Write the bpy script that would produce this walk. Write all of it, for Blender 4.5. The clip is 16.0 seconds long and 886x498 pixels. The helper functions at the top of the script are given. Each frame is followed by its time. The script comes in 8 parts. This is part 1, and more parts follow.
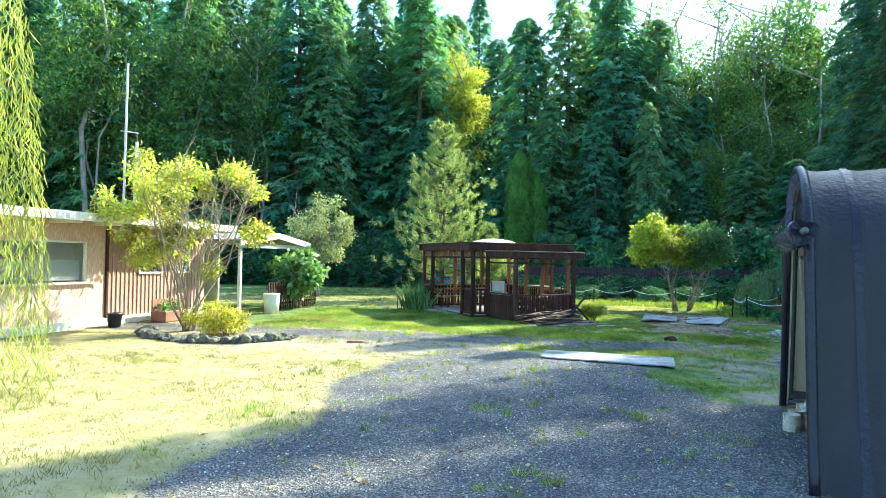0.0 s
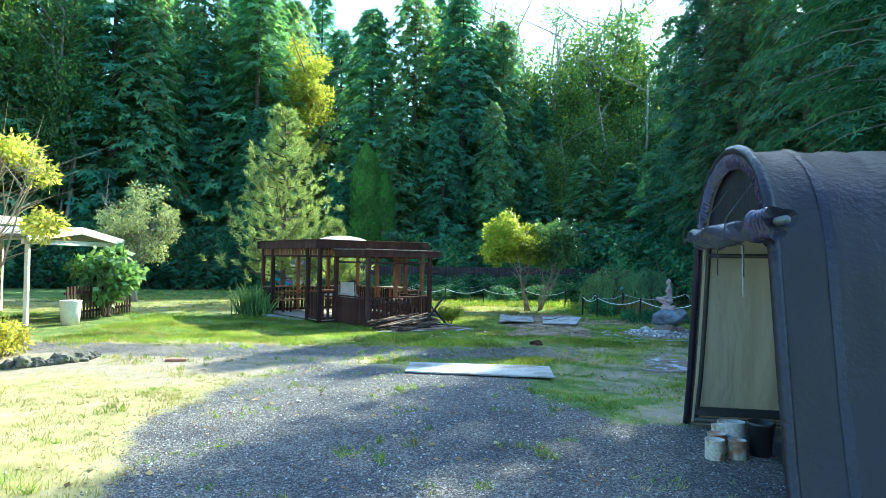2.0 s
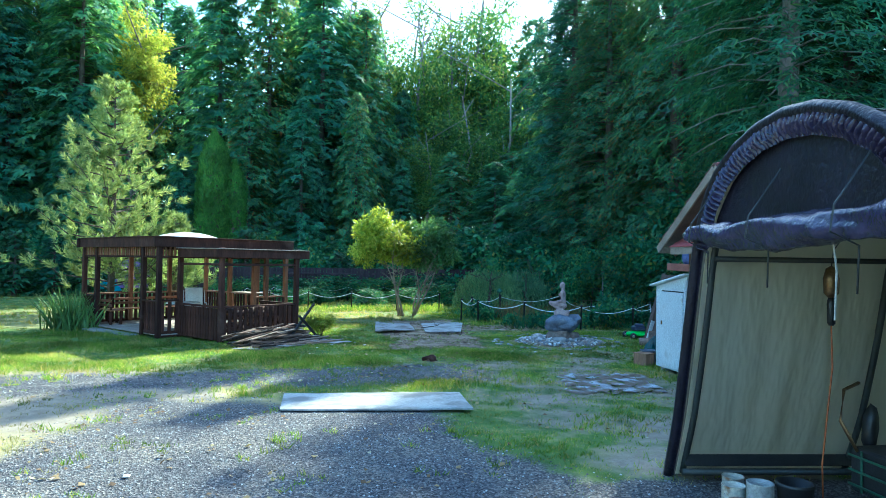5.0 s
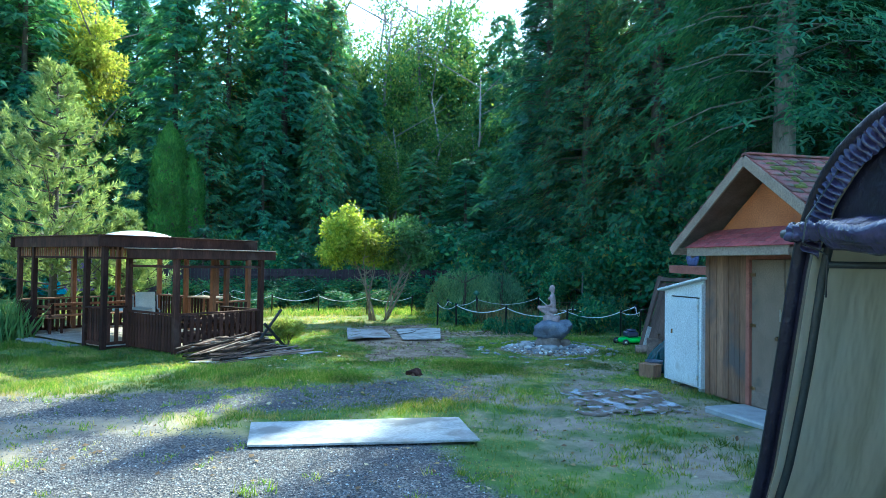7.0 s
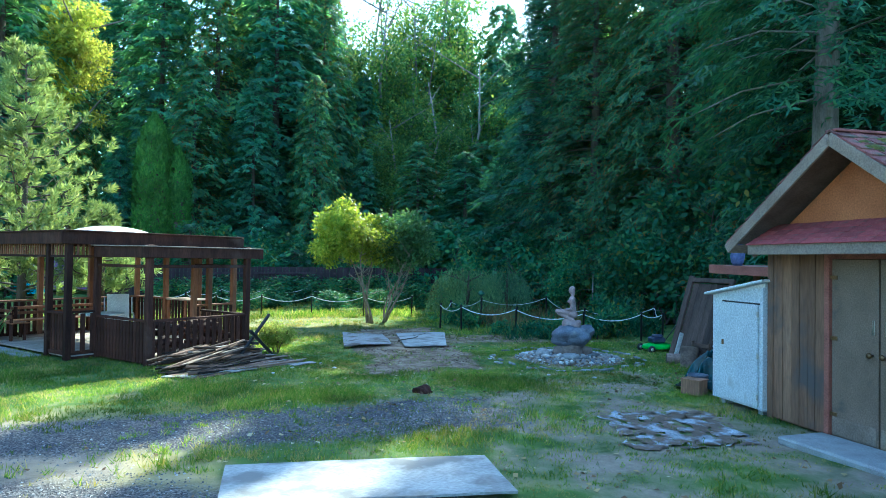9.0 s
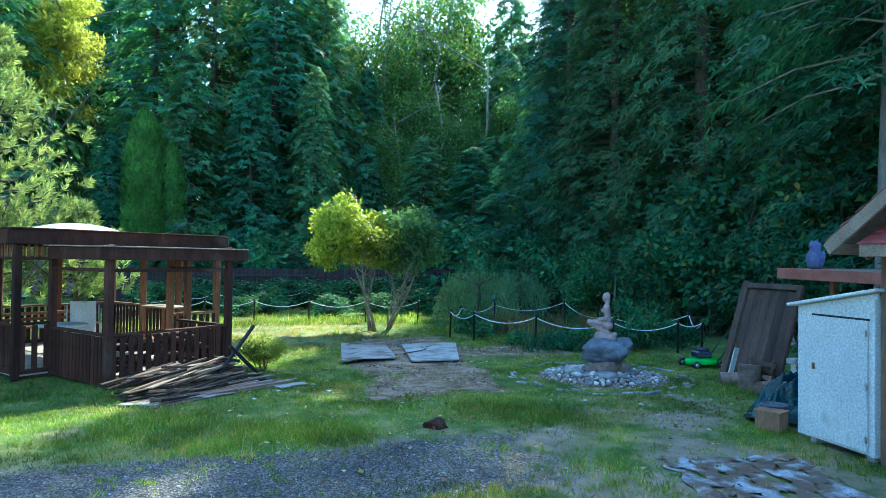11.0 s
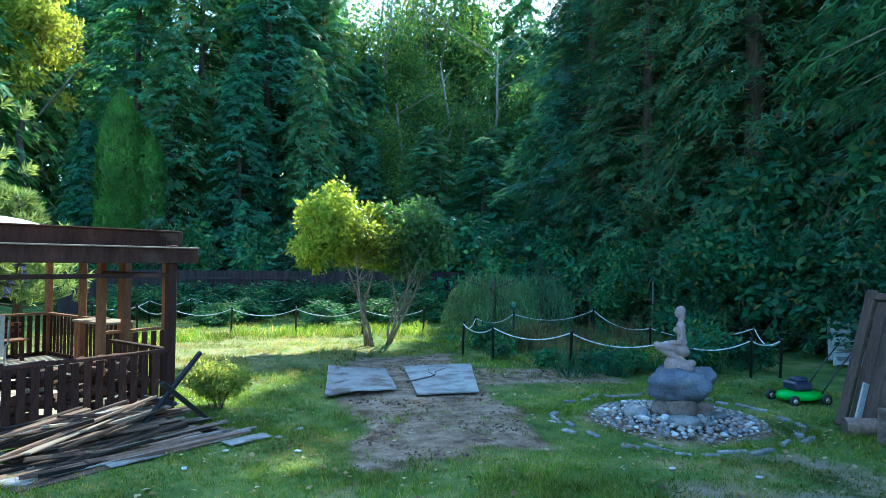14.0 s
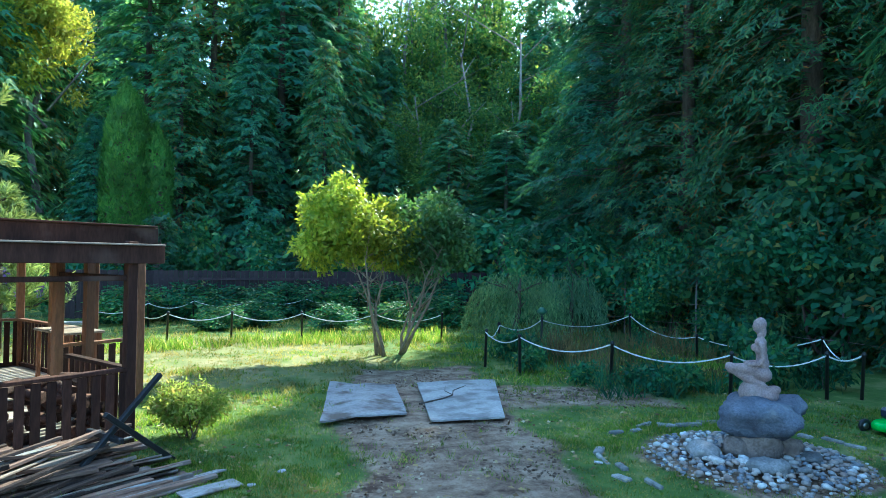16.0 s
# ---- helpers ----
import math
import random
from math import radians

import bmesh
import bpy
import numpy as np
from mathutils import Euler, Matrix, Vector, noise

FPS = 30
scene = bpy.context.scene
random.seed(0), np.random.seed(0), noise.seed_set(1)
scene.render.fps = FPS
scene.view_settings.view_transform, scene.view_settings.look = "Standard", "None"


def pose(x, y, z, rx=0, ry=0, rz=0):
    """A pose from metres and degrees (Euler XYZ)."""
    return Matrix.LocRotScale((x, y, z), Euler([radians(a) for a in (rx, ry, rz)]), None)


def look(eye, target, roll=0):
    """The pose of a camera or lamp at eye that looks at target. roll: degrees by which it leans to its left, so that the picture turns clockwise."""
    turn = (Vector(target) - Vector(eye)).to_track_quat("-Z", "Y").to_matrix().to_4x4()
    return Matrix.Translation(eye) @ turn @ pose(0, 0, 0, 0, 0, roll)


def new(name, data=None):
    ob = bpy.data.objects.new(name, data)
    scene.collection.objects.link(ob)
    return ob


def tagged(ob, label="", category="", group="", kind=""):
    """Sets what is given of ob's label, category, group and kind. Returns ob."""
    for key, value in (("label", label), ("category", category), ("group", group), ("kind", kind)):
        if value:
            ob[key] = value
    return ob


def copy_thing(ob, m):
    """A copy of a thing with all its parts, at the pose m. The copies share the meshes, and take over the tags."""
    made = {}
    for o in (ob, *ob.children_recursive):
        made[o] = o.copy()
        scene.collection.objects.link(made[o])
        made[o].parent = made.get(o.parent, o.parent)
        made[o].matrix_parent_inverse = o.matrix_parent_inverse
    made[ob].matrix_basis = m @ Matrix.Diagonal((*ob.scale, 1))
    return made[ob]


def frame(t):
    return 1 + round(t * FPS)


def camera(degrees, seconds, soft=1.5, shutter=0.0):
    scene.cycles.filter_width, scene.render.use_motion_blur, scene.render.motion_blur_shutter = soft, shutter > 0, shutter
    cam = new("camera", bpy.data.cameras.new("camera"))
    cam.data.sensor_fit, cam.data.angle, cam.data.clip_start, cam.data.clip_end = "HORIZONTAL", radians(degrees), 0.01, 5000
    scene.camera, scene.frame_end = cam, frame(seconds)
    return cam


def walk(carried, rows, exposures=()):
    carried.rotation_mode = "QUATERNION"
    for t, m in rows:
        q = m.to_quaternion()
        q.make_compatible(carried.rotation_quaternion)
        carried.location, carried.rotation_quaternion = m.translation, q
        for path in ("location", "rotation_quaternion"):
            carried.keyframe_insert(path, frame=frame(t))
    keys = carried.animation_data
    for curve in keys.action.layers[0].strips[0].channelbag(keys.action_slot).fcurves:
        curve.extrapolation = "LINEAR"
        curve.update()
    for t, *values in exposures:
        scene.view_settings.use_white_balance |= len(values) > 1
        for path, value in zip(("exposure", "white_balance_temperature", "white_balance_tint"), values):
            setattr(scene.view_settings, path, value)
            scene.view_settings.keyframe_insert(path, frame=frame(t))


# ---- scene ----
cam = camera(68.4, 16.0, soft=0.5)
PATH = [
    (0.0, (0.611, -1.007, 1.873), (0.318, 0.971, 1.905), 1.03),
    (0.5, (0.478, -0.529, 1.867), (0.321, 1.464, 1.900), 1.00),
    (1.0, (0.373, -0.051, 1.864), (0.340, 1.949, 1.899), 0.97),
    (1.5, (0.287, 0.420, 1.864), (0.370, 2.418, 1.901), 0.95),
    (2.0, (0.215, 0.877, 1.866), (0.407, 2.867, 1.904), 0.93),
    (2.5, (0.152, 1.316, 1.869), (0.447, 3.294, 1.908), 0.91),
    (3.0, (0.097, 1.737, 1.874), (0.484, 3.698, 1.914), 0.90),
    (3.5, (0.048, 2.139, 1.881), (0.517, 4.083, 1.920), 0.88),
    (4.0, (0.007, 2.524, 1.889), (0.544, 4.450, 1.928), 0.87),
    (4.5, (-0.026, 2.895, 1.898), (0.562, 4.806, 1.939), 0.86),
    (7.0, (-0.002, 4.680, 1.949), (0.740, 6.536, 1.993), 0.82),
    (7.5, (0.052, 5.050, 1.960), (0.801, 6.904, 1.998), 0.81),
    (8.0, (0.123, 5.432, 1.970), (0.878, 7.284, 2.004), 0.80),
    (8.5, (0.213, 5.829, 1.980), (0.971, 7.680, 2.013), 0.79),
    (9.0, (0.320, 6.242, 1.989), (1.080, 8.092, 2.023), 0.79),
    (11.5, (1.048, 8.527, 2.025), (1.795, 10.382, 2.060), 0.76),
    (12.0, (1.213, 9.013, 2.030), (1.974, 10.862, 2.061), 0.75),
    (12.5, (1.379, 9.499, 2.034), (2.143, 11.347, 2.064), 0.75),
    (13.0, (1.543, 9.980, 2.038), (2.303, 11.829, 2.069), 0.75),
    (13.5, (1.703, 10.450, 2.040), (2.454, 12.303, 2.074), 0.75),
    (14.0, (1.859, 10.903, 2.041), (2.597, 12.762, 2.077), 0.75),
    (14.5, (2.013, 11.333, 2.042), (2.732, 13.199, 2.078), 0.76),
    (15.0, (2.166, 11.735, 2.042), (2.865, 13.608, 2.077), 0.76),
    (15.5, (2.325, 12.102, 2.041), (3.005, 13.982, 2.075), 0.77),
    (16.0, (2.497, 12.429, 2.040), (3.174, 14.311, 2.075), 0.79),
]
walk(cam, [(t, look(eye, target, roll)) for t, eye, target, roll in PATH],
     exposures=[(0.0, 2.14, 5300, -9), (3.5, 2.03, 4900, -12), (7.0, 2.04, 4750, -11), (9.0, 2.0, 4750, -11), (12.5, 1.99, 4770, -11), (16.0, 2.04, 4900, -10)])

# ---- light ----
SUN_AZ, SUN_EL = 44.0, 37.0          # degrees right of +y, degrees above the ground
world = bpy.data.worlds.new("sky")
scene.world = world
world.use_nodes = True
wn = world.node_tree.nodes
sky = wn.new("ShaderNodeTexSky")
sky.sky_type, sky.sun_disc = 'NISHITA', False
sky.sun_elevation, sky.sun_rotation = radians(SUN_EL), radians(SUN_AZ)
sky.air_density, sky.dust_density, sky.ozone_density = 1.0, 1.2, 1.0
wn["Background"].inputs["Strength"].default_value = 0.15
world.node_tree.links.new(sky.outputs[0], wn["Background"].inputs["Color"])
sun_way = Vector((math.sin(radians(SUN_AZ)) * math.cos(radians(SUN_EL)), math.cos(radians(SUN_AZ)) * math.cos(radians(SUN_EL)), math.sin(radians(SUN_EL))))
sun = new("sun", bpy.data.lights.new("sun", 'SUN'))
sun.data.energy, sun.data.angle, sun.data.color = 4.1, radians(0.53), (1.0, 0.84, 0.60)
sun.matrix_world = look(sun_way * 90, (0, 0, 0))

# ---- mesh helpers ----
rng = np.random.default_rng(7)


class Geo:
    """Vertices and faces being gathered for one mesh."""

    def __init__(self):
        self.v, self.f, self.n = [], [], 0

    def add(self, verts, faces):
        self.v.extend(tuple(p) for p in verts)
        self.f.extend(tuple(i + self.n for i in q) for q in faces)
        self.n += len(verts)
        return self

    def box(self, size, m=None, bevel=0.006):
        """A box with chamfered edges, centred, placed by the matrix m."""
        h = [s / 2 for s in size]
        b = min(bevel, min(h) * 0.45)
        m = m or Matrix()
        verts, idx = [], {}
        for sx in (-1, 1):
            for sy in (-1, 1):
                for sz in (-1, 1):
                    s = (sx, sy, sz)
                    for a in range(3):
                        p = [s[k] * (h[k] - (0 if k == a else b)) for k in range(3)]
                        idx[s, a] = len(verts)
                        verts.append(m @ Vector(p))
        faces = []
        for a in range(3):
            u, w = (a + 1) % 3, (a + 2) % 3
            for sa in (-1, 1):
                ring = []
                for su, sw in ((-1, -1), (1, -1), (1, 1), (-1, 1)):
                    s = [0, 0, 0]
                    s[a], s[u], s[w] = sa, su, sw
                    ring.append(idx[tuple(s), a])
                faces.append(ring if sa > 0 else ring[::-1])
            for su in (-1, 1):
                for sw in (-1, 1):
                    lo, hi = [0, 0, 0], [0, 0, 0]
                    lo[a], hi[a] = -1, 1
                    lo[u] = hi[u] = su
                    lo[w] = hi[w] = sw
                    q = [idx[tuple(lo), u], idx[tuple(hi), u], idx[tuple(hi), w], idx[tuple(lo), w]]
                    faces.append(q if su * sw > 0 else q[::-1])
        for sx in (-1, 1):
            for sy in (-1, 1):
                for sz in (-1, 1):
                    t = [idx[(sx, sy, sz), a] for a in range(3)]
                    faces.append(t if sx * sy * sz > 0 else t[::-1])
        return self.add(verts, faces)

    def tube(self, pts, radii, sides=8, caps=True):
        """A round bar along the points."""
        pts = [Vector(p) for p in pts]
        if not hasattr(radii, "__len__"):
            radii = [radii] * len(pts)
        verts, faces = [], []
        ref = Vector((0.31, 0.17, 0.93))
        for i, p in enumerate(pts):
            d = (pts[min(i + 1, len(pts) - 1)] - pts[max(i - 1, 0)]).normalized()
            if abs(d.dot(ref)) > 0.95:
                a = d.cross(Vector((1, 0.2, 0))).normalized()
            else:
                a = d.cross(ref).normalized()
            b = d.cross(a)
            for k in range(sides):
                t = 2 * math.pi * k / sides
                verts.append(p + (a * math.cos(t) + b * math.sin(t)) * radii[i])
        for i in range(len(pts) - 1):
            for k in range(sides):
                k2 = (k + 1) % sides
                faces.append((i * sides + k, (i + 1) * sides + k, (i + 1) * sides + k2, i * sides + k2))
        if caps:
            faces.append(tuple(range(sides)))
            faces.append(tuple(reversed(range((len(pts) - 1) * sides, len(pts) * sides))))
        return self.add(verts, faces)

    def lathe(self, profile, m=None, sides=20):
        """A turned body from (radius, height) pairs."""
        m = m or Matrix()
        verts, faces = [], []
        for r, z in profile:
            for k in range(sides):
                t = 2 * math.pi * k / sides
                verts.append(m @ Vector((r * math.cos(t), r * math.sin(t), z)))
        for i in range(len(profile) - 1):
            for k in range(sides):
                k2 = (k + 1) % sides
                faces.append((i * sides + k, i * sides + k2, (i + 1) * sides + k2, (i + 1) * sides + k))
        faces.append(tuple(reversed(range(sides))))
        faces.append(tuple(range((len(profile) - 1) * sides, len(profile) * sides)))
        return self.add(verts, faces)

    def lump(self, size, m=None, rough=0.2, seed=0, detail=2, flat=None):
        """An uneven stone or mound."""
        bm = bmesh.new()
        bmesh.ops.create_icosphere(bm, subdivisions=detail, radius=0.5)
        o = Vector((seed * 3.7, seed * 1.3, seed * 2.1))
        verts = []
        for w in bm.verts:
            k = 1 + rough * (noise.noise(w.co * 2.3 + o) + 0.5 * noise.noise(w.co * 5.1 + o))
            p = w.co * k
            if flat is not None and p.z < flat:
                p.z = flat + (p.z - flat) * 0.1
            p = Vector((p.x * size[0], p.y * size[1], p.z * size[2]))
            verts.append(m @ p if m else p)
        faces = [[w.index for w in f.verts] for f in bm.faces]
        bm.free()
        return self.add(verts, faces)

    def sheet(self, grid, close=False):
        """A skin over a grid of points."""
        rows, cols = len(grid), len(grid[0])
        faces = []
        for i in range(rows - 1):
            for j in range(cols - 1):
                faces.append((i * cols + j, i * cols + j + 1, (i + 1) * cols + j + 1, (i + 1) * cols + j))
        return self.add([p for r in grid for p in r], faces)

    def mesh(self, name, smooth=False):
        me = bpy.data.meshes.new(name)
        me.from_pydata([tuple(p) for p in self.v], [], self.f)
        if smooth:
            me.polygons.foreach_set("use_smooth", [True] * len(me.polygons))
        me.update()
        return me


def part(name, geo, material, parent=None, label="", smooth=False, m=None):
    """Links what was gathered as one mesh object, under a thing or a part."""
    me = geo if isinstance(geo, bpy.types.Mesh) else geo.mesh(name, smooth)
    if material and not me.materials:
        me.materials.append(material)
    ob = new(name, me)
    if parent:
        ob.parent = parent
    if m:
        ob.matrix_basis = m
    if label:
        tagged(ob, label)
    return ob


def thing(name, label, category, m=None, group="", kind=""):
    ob = new(name)
    ob.empty_display_size = 0.2
    if m:
        ob.matrix_basis = m
    return tagged(ob, label, category, group, kind)


def raw_mesh(name, verts, tris, material, smooth=False):
    """A mesh from arrays of vertices and triangles."""
    me = bpy.data.meshes.new(name)
    me.vertices.add(len(verts))
    me.vertices.foreach_set("co", np.asarray(verts, dtype=np.float32).ravel())
    me.loops.add(tris.size)
    me.loops.foreach_set("vertex_index", np.asarray(tris, dtype=np.int32).ravel())
    me.polygons.add(len(tris))
    me.polygons.foreach_set("loop_start", np.arange(0, tris.size, 3, dtype=np.int32))
    if smooth:
        me.polygons.foreach_set("use_smooth", np.ones(len(tris), dtype=bool))
    me.update(calc_edges=True)
    me.materials.append(material)
    return me


def unit(a):
    return a / np.maximum(np.linalg.norm(a, axis=-1, keepdims=True), 1e-9)


def scatter(tv, tf, pos, along, normal, size, width=None):
    """Copies of one small leaf, triangle by triangle: y of the leaf runs along, z along the normal."""
    tv, tf = np.asarray(tv, float), np.asarray(tf, int)
    y = unit(along)
    x = unit(np.cross(y, normal))
    z = np.cross(x, y)
    w = size if width is None else width
    verts = pos[:, None, :] + tv[None, :, 0, None] * x[:, None, :] * w[:, None, None] + tv[None, :, 1, None] * y[:, None, :] * size[:, None, None] + tv[None, :, 2, None] * z[:, None, :] * size[:, None, None]
    tris = tf[None] + (np.arange(len(pos)) * len(tv))[:, None, None]
    return verts.reshape(-1, 3), tris.reshape(-1, 3)


def merged(*pairs):
    vs, ts, n = [], [], 0
    for v, t in pairs:
        vs.append(v)
        ts.append(t + n)
        n += len(v)
    return np.concatenate(vs), np.concatenate(ts)


def tri_of(geo):
    """Arrays of vertices and triangles from gathered faces."""
    tris = []
    for f in geo.f:
        for k in range(1, len(f) - 1):
            tris.append((f[0], f[k], f[k + 1]))
    return np.array([tuple(p) for p in geo.v]), np.array(tris)


# ---- materials ----
def nodes_of(name):
    mt = bpy.data.materials.new(name)
    mt.use_nodes = True
    nt = mt.node_tree
    return mt, nt.nodes, nt.links, nt.nodes["Principled BSDF"]


def ramp(n, stops):
    r = n.new("ShaderNodeValToRGB")
    el = r.color_ramp.elements
    while len(el) < len(stops):
        el.new(0.5)
    for e, (p, c) in zip(el, stops):
        e.position, e.color = p, (*c, 1)
    return r


def mixed(n, l, fac, a, b, mode='MIX'):
    mx = n.new("ShaderNodeMix")
    mx.data_type, mx.blend_type = 'RGBA', mode
    for i, val in ((0, fac), (6, a), (7, b)):
        if isinstance(val, (int, float)):
            mx.inputs[i].default_value = val
        elif isinstance(val, tuple):
            mx.inputs[i].default_value = (*val, 1)
        else:
            l.new(val, mx.inputs[i])
    return mx.outputs[2]


def noise_tex(n, l, scale, detail=4, stretch=None, coords="Object", rough=0.55):
    tc = n.new("ShaderNodeTexCoord")
    nz = n.new("ShaderNodeTexNoise")
    nz.inputs["Scale"].default_value, nz.inputs["Detail"].default_value, nz.inputs["Roughness"].default_value = scale, detail, rough
    if stretch:
        mp = n.new("ShaderNodeMapping")
        mp.inputs["Scale"].default_value = stretch
        l.new(tc.outputs[coords], mp.inputs[0])
        l.new(mp.outputs[0], nz.inputs["Vector"])
    else:
        l.new(tc.outputs[coords], nz.inputs["Vector"])
    return nz.outputs["Fac"]


def surface(name, dark, light, rough=0.7, scale=8.0, fine=60.0, stretch=None, bump=0.3, metal=0.0, vary=0.25, stain=None, stain_scale=1.5, stain_at=0.58, spec=0.5, depth=0.02):
    """A weathered surface: two scales of mottling, a per-object shift, optional stains, and relief."""
    mt, n, l, b = nodes_of(name)
    coarse, grain = noise_tex(n, l, scale, 5, stretch), noise_tex(n, l, fine, 3, stretch)
    rc = ramp(n, [(0.3, dark), (0.7, light)])
    l.new(coarse, rc.inputs[0])
    rg = ramp(n, [(0.3, (0.72, 0.72, 0.72)), (0.7, (1.2, 1.2, 1.2))])
    l.new(grain, rg.inputs[0])
    col = mixed(n, l, 1.0, rc.outputs[0], rg.outputs[0], 'MULTIPLY')
    if vary:
        oi = n.new("ShaderNodeObjectInfo")
        ro = ramp(n, [(0.0, (1 - vary,) * 3), (1.0, (1 + vary, 1 + vary * 0.9, 1 + vary * 0.8))])
        l.new(oi.outputs["Random"], ro.inputs[0])
        col = mixed(n, l, 1.0, col, ro.outputs[0], 'MULTIPLY')
    if stain:
        sn = noise_tex(n, l, stain_scale, 6)
        rs = ramp(n, [(stain_at - 0.06, (0, 0, 0)), (stain_at + 0.08, (1, 1, 1))])
        l.new(sn, rs.inputs[0])
        col = mixed(n, l, rs.outputs[0], col, stain)
    l.new(col, b.inputs["Base Color"])
    b.inputs["Roughness"].default_value, b.inputs["Metallic"].default_value = rough, metal
    b.inputs["Specular IOR Level"].default_value = spec
    if bump:
        bp = n.new("ShaderNodeBump")
        bp.inputs["Strength"].default_value, bp.inputs["Distance"].default_value = bump, depth
        l.new(mixed(n, l, 0.5, coarse, grain), bp.inputs["Height"])
        l.new(bp.outputs[0], b.inputs["Normal"])
    return mt


def foliage(name, stops, through_light=0.35, rough=0.55, tint=(1.2, 1.15, 0.62), patch=0.42):
    """Leaves: each takes its own shade; light passes through them in part."""
    mt, n, l, b = nodes_of(name)
    ge = n.new("ShaderNodeNewGeometry")
    rp = ramp(n, stops)
    l.new(ge.outputs["Random Per Island"], rp.inputs[0])
    oi = n.new("ShaderNodeObjectInfo")
    ro = ramp(n, [(0.0, (0.80, 0.88, 0.94)), (0.5, (1.0, 1.02, 1.0)), (1.0, (1.32, 1.20, 0.97))])
    l.new(oi.outputs["Random"], ro.inputs[0])
    col = mixed(n, l, 1.0, rp.outputs[0], ro.outputs[0], 'MULTIPLY')
    pn = ramp(n, [(0.35, (1 - patch,) * 3), (0.65, (1 + patch,) * 3)])
    l.new(noise_tex(n, l, 0.55, 4), pn.inputs[0])
    col = mixed(n, l, 1.0, col, pn.outputs[0], 'MULTIPLY')
    l.new(col, b.inputs["Base Color"])
    b.inputs["Roughness"].default_value = rough
    b.inputs["Specular IOR Level"].default_value = 0.35
    tr = n.new("ShaderNodeBsdfTranslucent")
    l.new(mixed(n, l, 1.0, col, tint, 'MULTIPLY'), tr.inputs["Color"])
    mx = n.new("ShaderNodeMixShader")
    mx.inputs[0].default_value = through_light
    l.new(b.outputs[0], mx.inputs[1])
    l.new(tr.outputs[0], mx.inputs[2])
    l.new(mx.outputs[0], n["Material Output"].inputs[0])
    return mt


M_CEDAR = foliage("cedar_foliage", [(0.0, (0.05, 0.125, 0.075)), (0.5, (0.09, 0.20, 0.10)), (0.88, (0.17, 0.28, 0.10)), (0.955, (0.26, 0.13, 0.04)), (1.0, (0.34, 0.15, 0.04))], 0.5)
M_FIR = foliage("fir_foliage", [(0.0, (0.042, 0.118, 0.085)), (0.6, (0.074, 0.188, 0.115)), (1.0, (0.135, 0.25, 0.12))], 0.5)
# M_CEDAR and M_FIR lightened, to carry the daylight on the far belt
M_FARCEDAR_LIT = foliage("far_cedar_foliage_lit", [(0.0, (0.10, 0.22, 0.14)), (0.5, (0.16, 0.33, 0.18)), (0.88, (0.28, 0.43, 0.17)), (0.96, (0.32, 0.19, 0.07)), (1.0, (0.38, 0.20, 0.07))], 0.58)
M_FARFIR_LIT = foliage("far_fir_foliage_lit", [(0.0, (0.08, 0.20, 0.15)), (0.6, (0.14, 0.31, 0.20)), (1.0, (0.23, 0.39, 0.19))], 0.58)
M_PINE = foliage("pine_needles", [(0.0, (0.16, 0.24, 0.1)), (0.6, (0.26, 0.34, 0.15)), (1.0, (0.38, 0.43, 0.22))], 0.45)
M_COLUMN = foliage("column_cedar_foliage", [(0.0, (0.055, 0.14, 0.03)), (0.6, (0.085, 0.19, 0.04)), (1.0, (0.13, 0.24, 0.05))], 0.35)
M_DECID = foliage("alder_leaves", [(0.0, (0.07, 0.16, 0.06)), (0.5, (0.12, 0.23, 0.075)), (0.85, (0.21, 0.30, 0.08)), (1.0, (0.34, 0.37, 0.09))], 0.56)
M_YELLOW = foliage("yellowing_leaves", [(0.0, (0.26, 0.33, 0.06)), (0.6, (0.36, 0.42, 0.09)), (1.0, (0.48, 0.48, 0.12))], 0.6)
M_UNDER = foliage("bramble_leaves", [(0.0, (0.04, 0.125, 0.075)), (0.6, (0.07, 0.205, 0.105)), (0.92, (0.14, 0.28, 0.11)), (1.0, (0.28, 0.25, 0.06))], 0.48)
# leaf tones of the lawn pair, with sun on one and shade on the other included
M_SMALLTREE_SUN = foliage("sunlit_glossy_leaves", [(0.0, (0.20, 0.27, 0.03)), (0.6, (0.34, 0.39, 0.045)), (1.0, (0.48, 0.46, 0.07))], 0.58, 0.4)
M_SMALLTREE_SHADE = foliage("shaded_dark_glossy_leaves", [(0.0, (0.08, 0.165, 0.06)), (0.6, (0.135, 0.235, 0.08)), (1.0, (0.22, 0.31, 0.11))], 0.48, 0.35)
M_SHRUB = foliage("light_green_leaves", [(0.0, (0.27, 0.34, 0.07)), (0.6, (0.42, 0.46, 0.11)), (0.88, (0.58, 0.58, 0.20)), (1.0, (0.42, 0.25, 0.11))], 0.7)
M_WILLOW = foliage("willow_leaves", [(0.0, (0.26, 0.32, 0.07)), (0.6, (0.38, 0.42, 0.10)), (1.0, (0.45, 0.42, 0.13))], 0.5)
M_APPLE = foliage("pale_apple_leaves", [(0.0, (0.28, 0.30, 0.13)), (0.6, (0.40, 0.42, 0.20)), (1.0, (0.5, 0.48, 0.28))], 0.5)
M_BIGLEAF = foliage("broad_green_leaves", [(0.0, (0.1, 0.2, 0.07)), (0.6, (0.17, 0.29, 0.11)), (1.0, (0.26, 0.37, 0.17))], 0.4)
M_WEEP = foliage("weeping_foliage", [(0.0, (0.11, 0.20, 0.11)), (0.6, (0.18, 0.29, 0.15)), (1.0, (0.25, 0.35, 0.18))], 0.4)
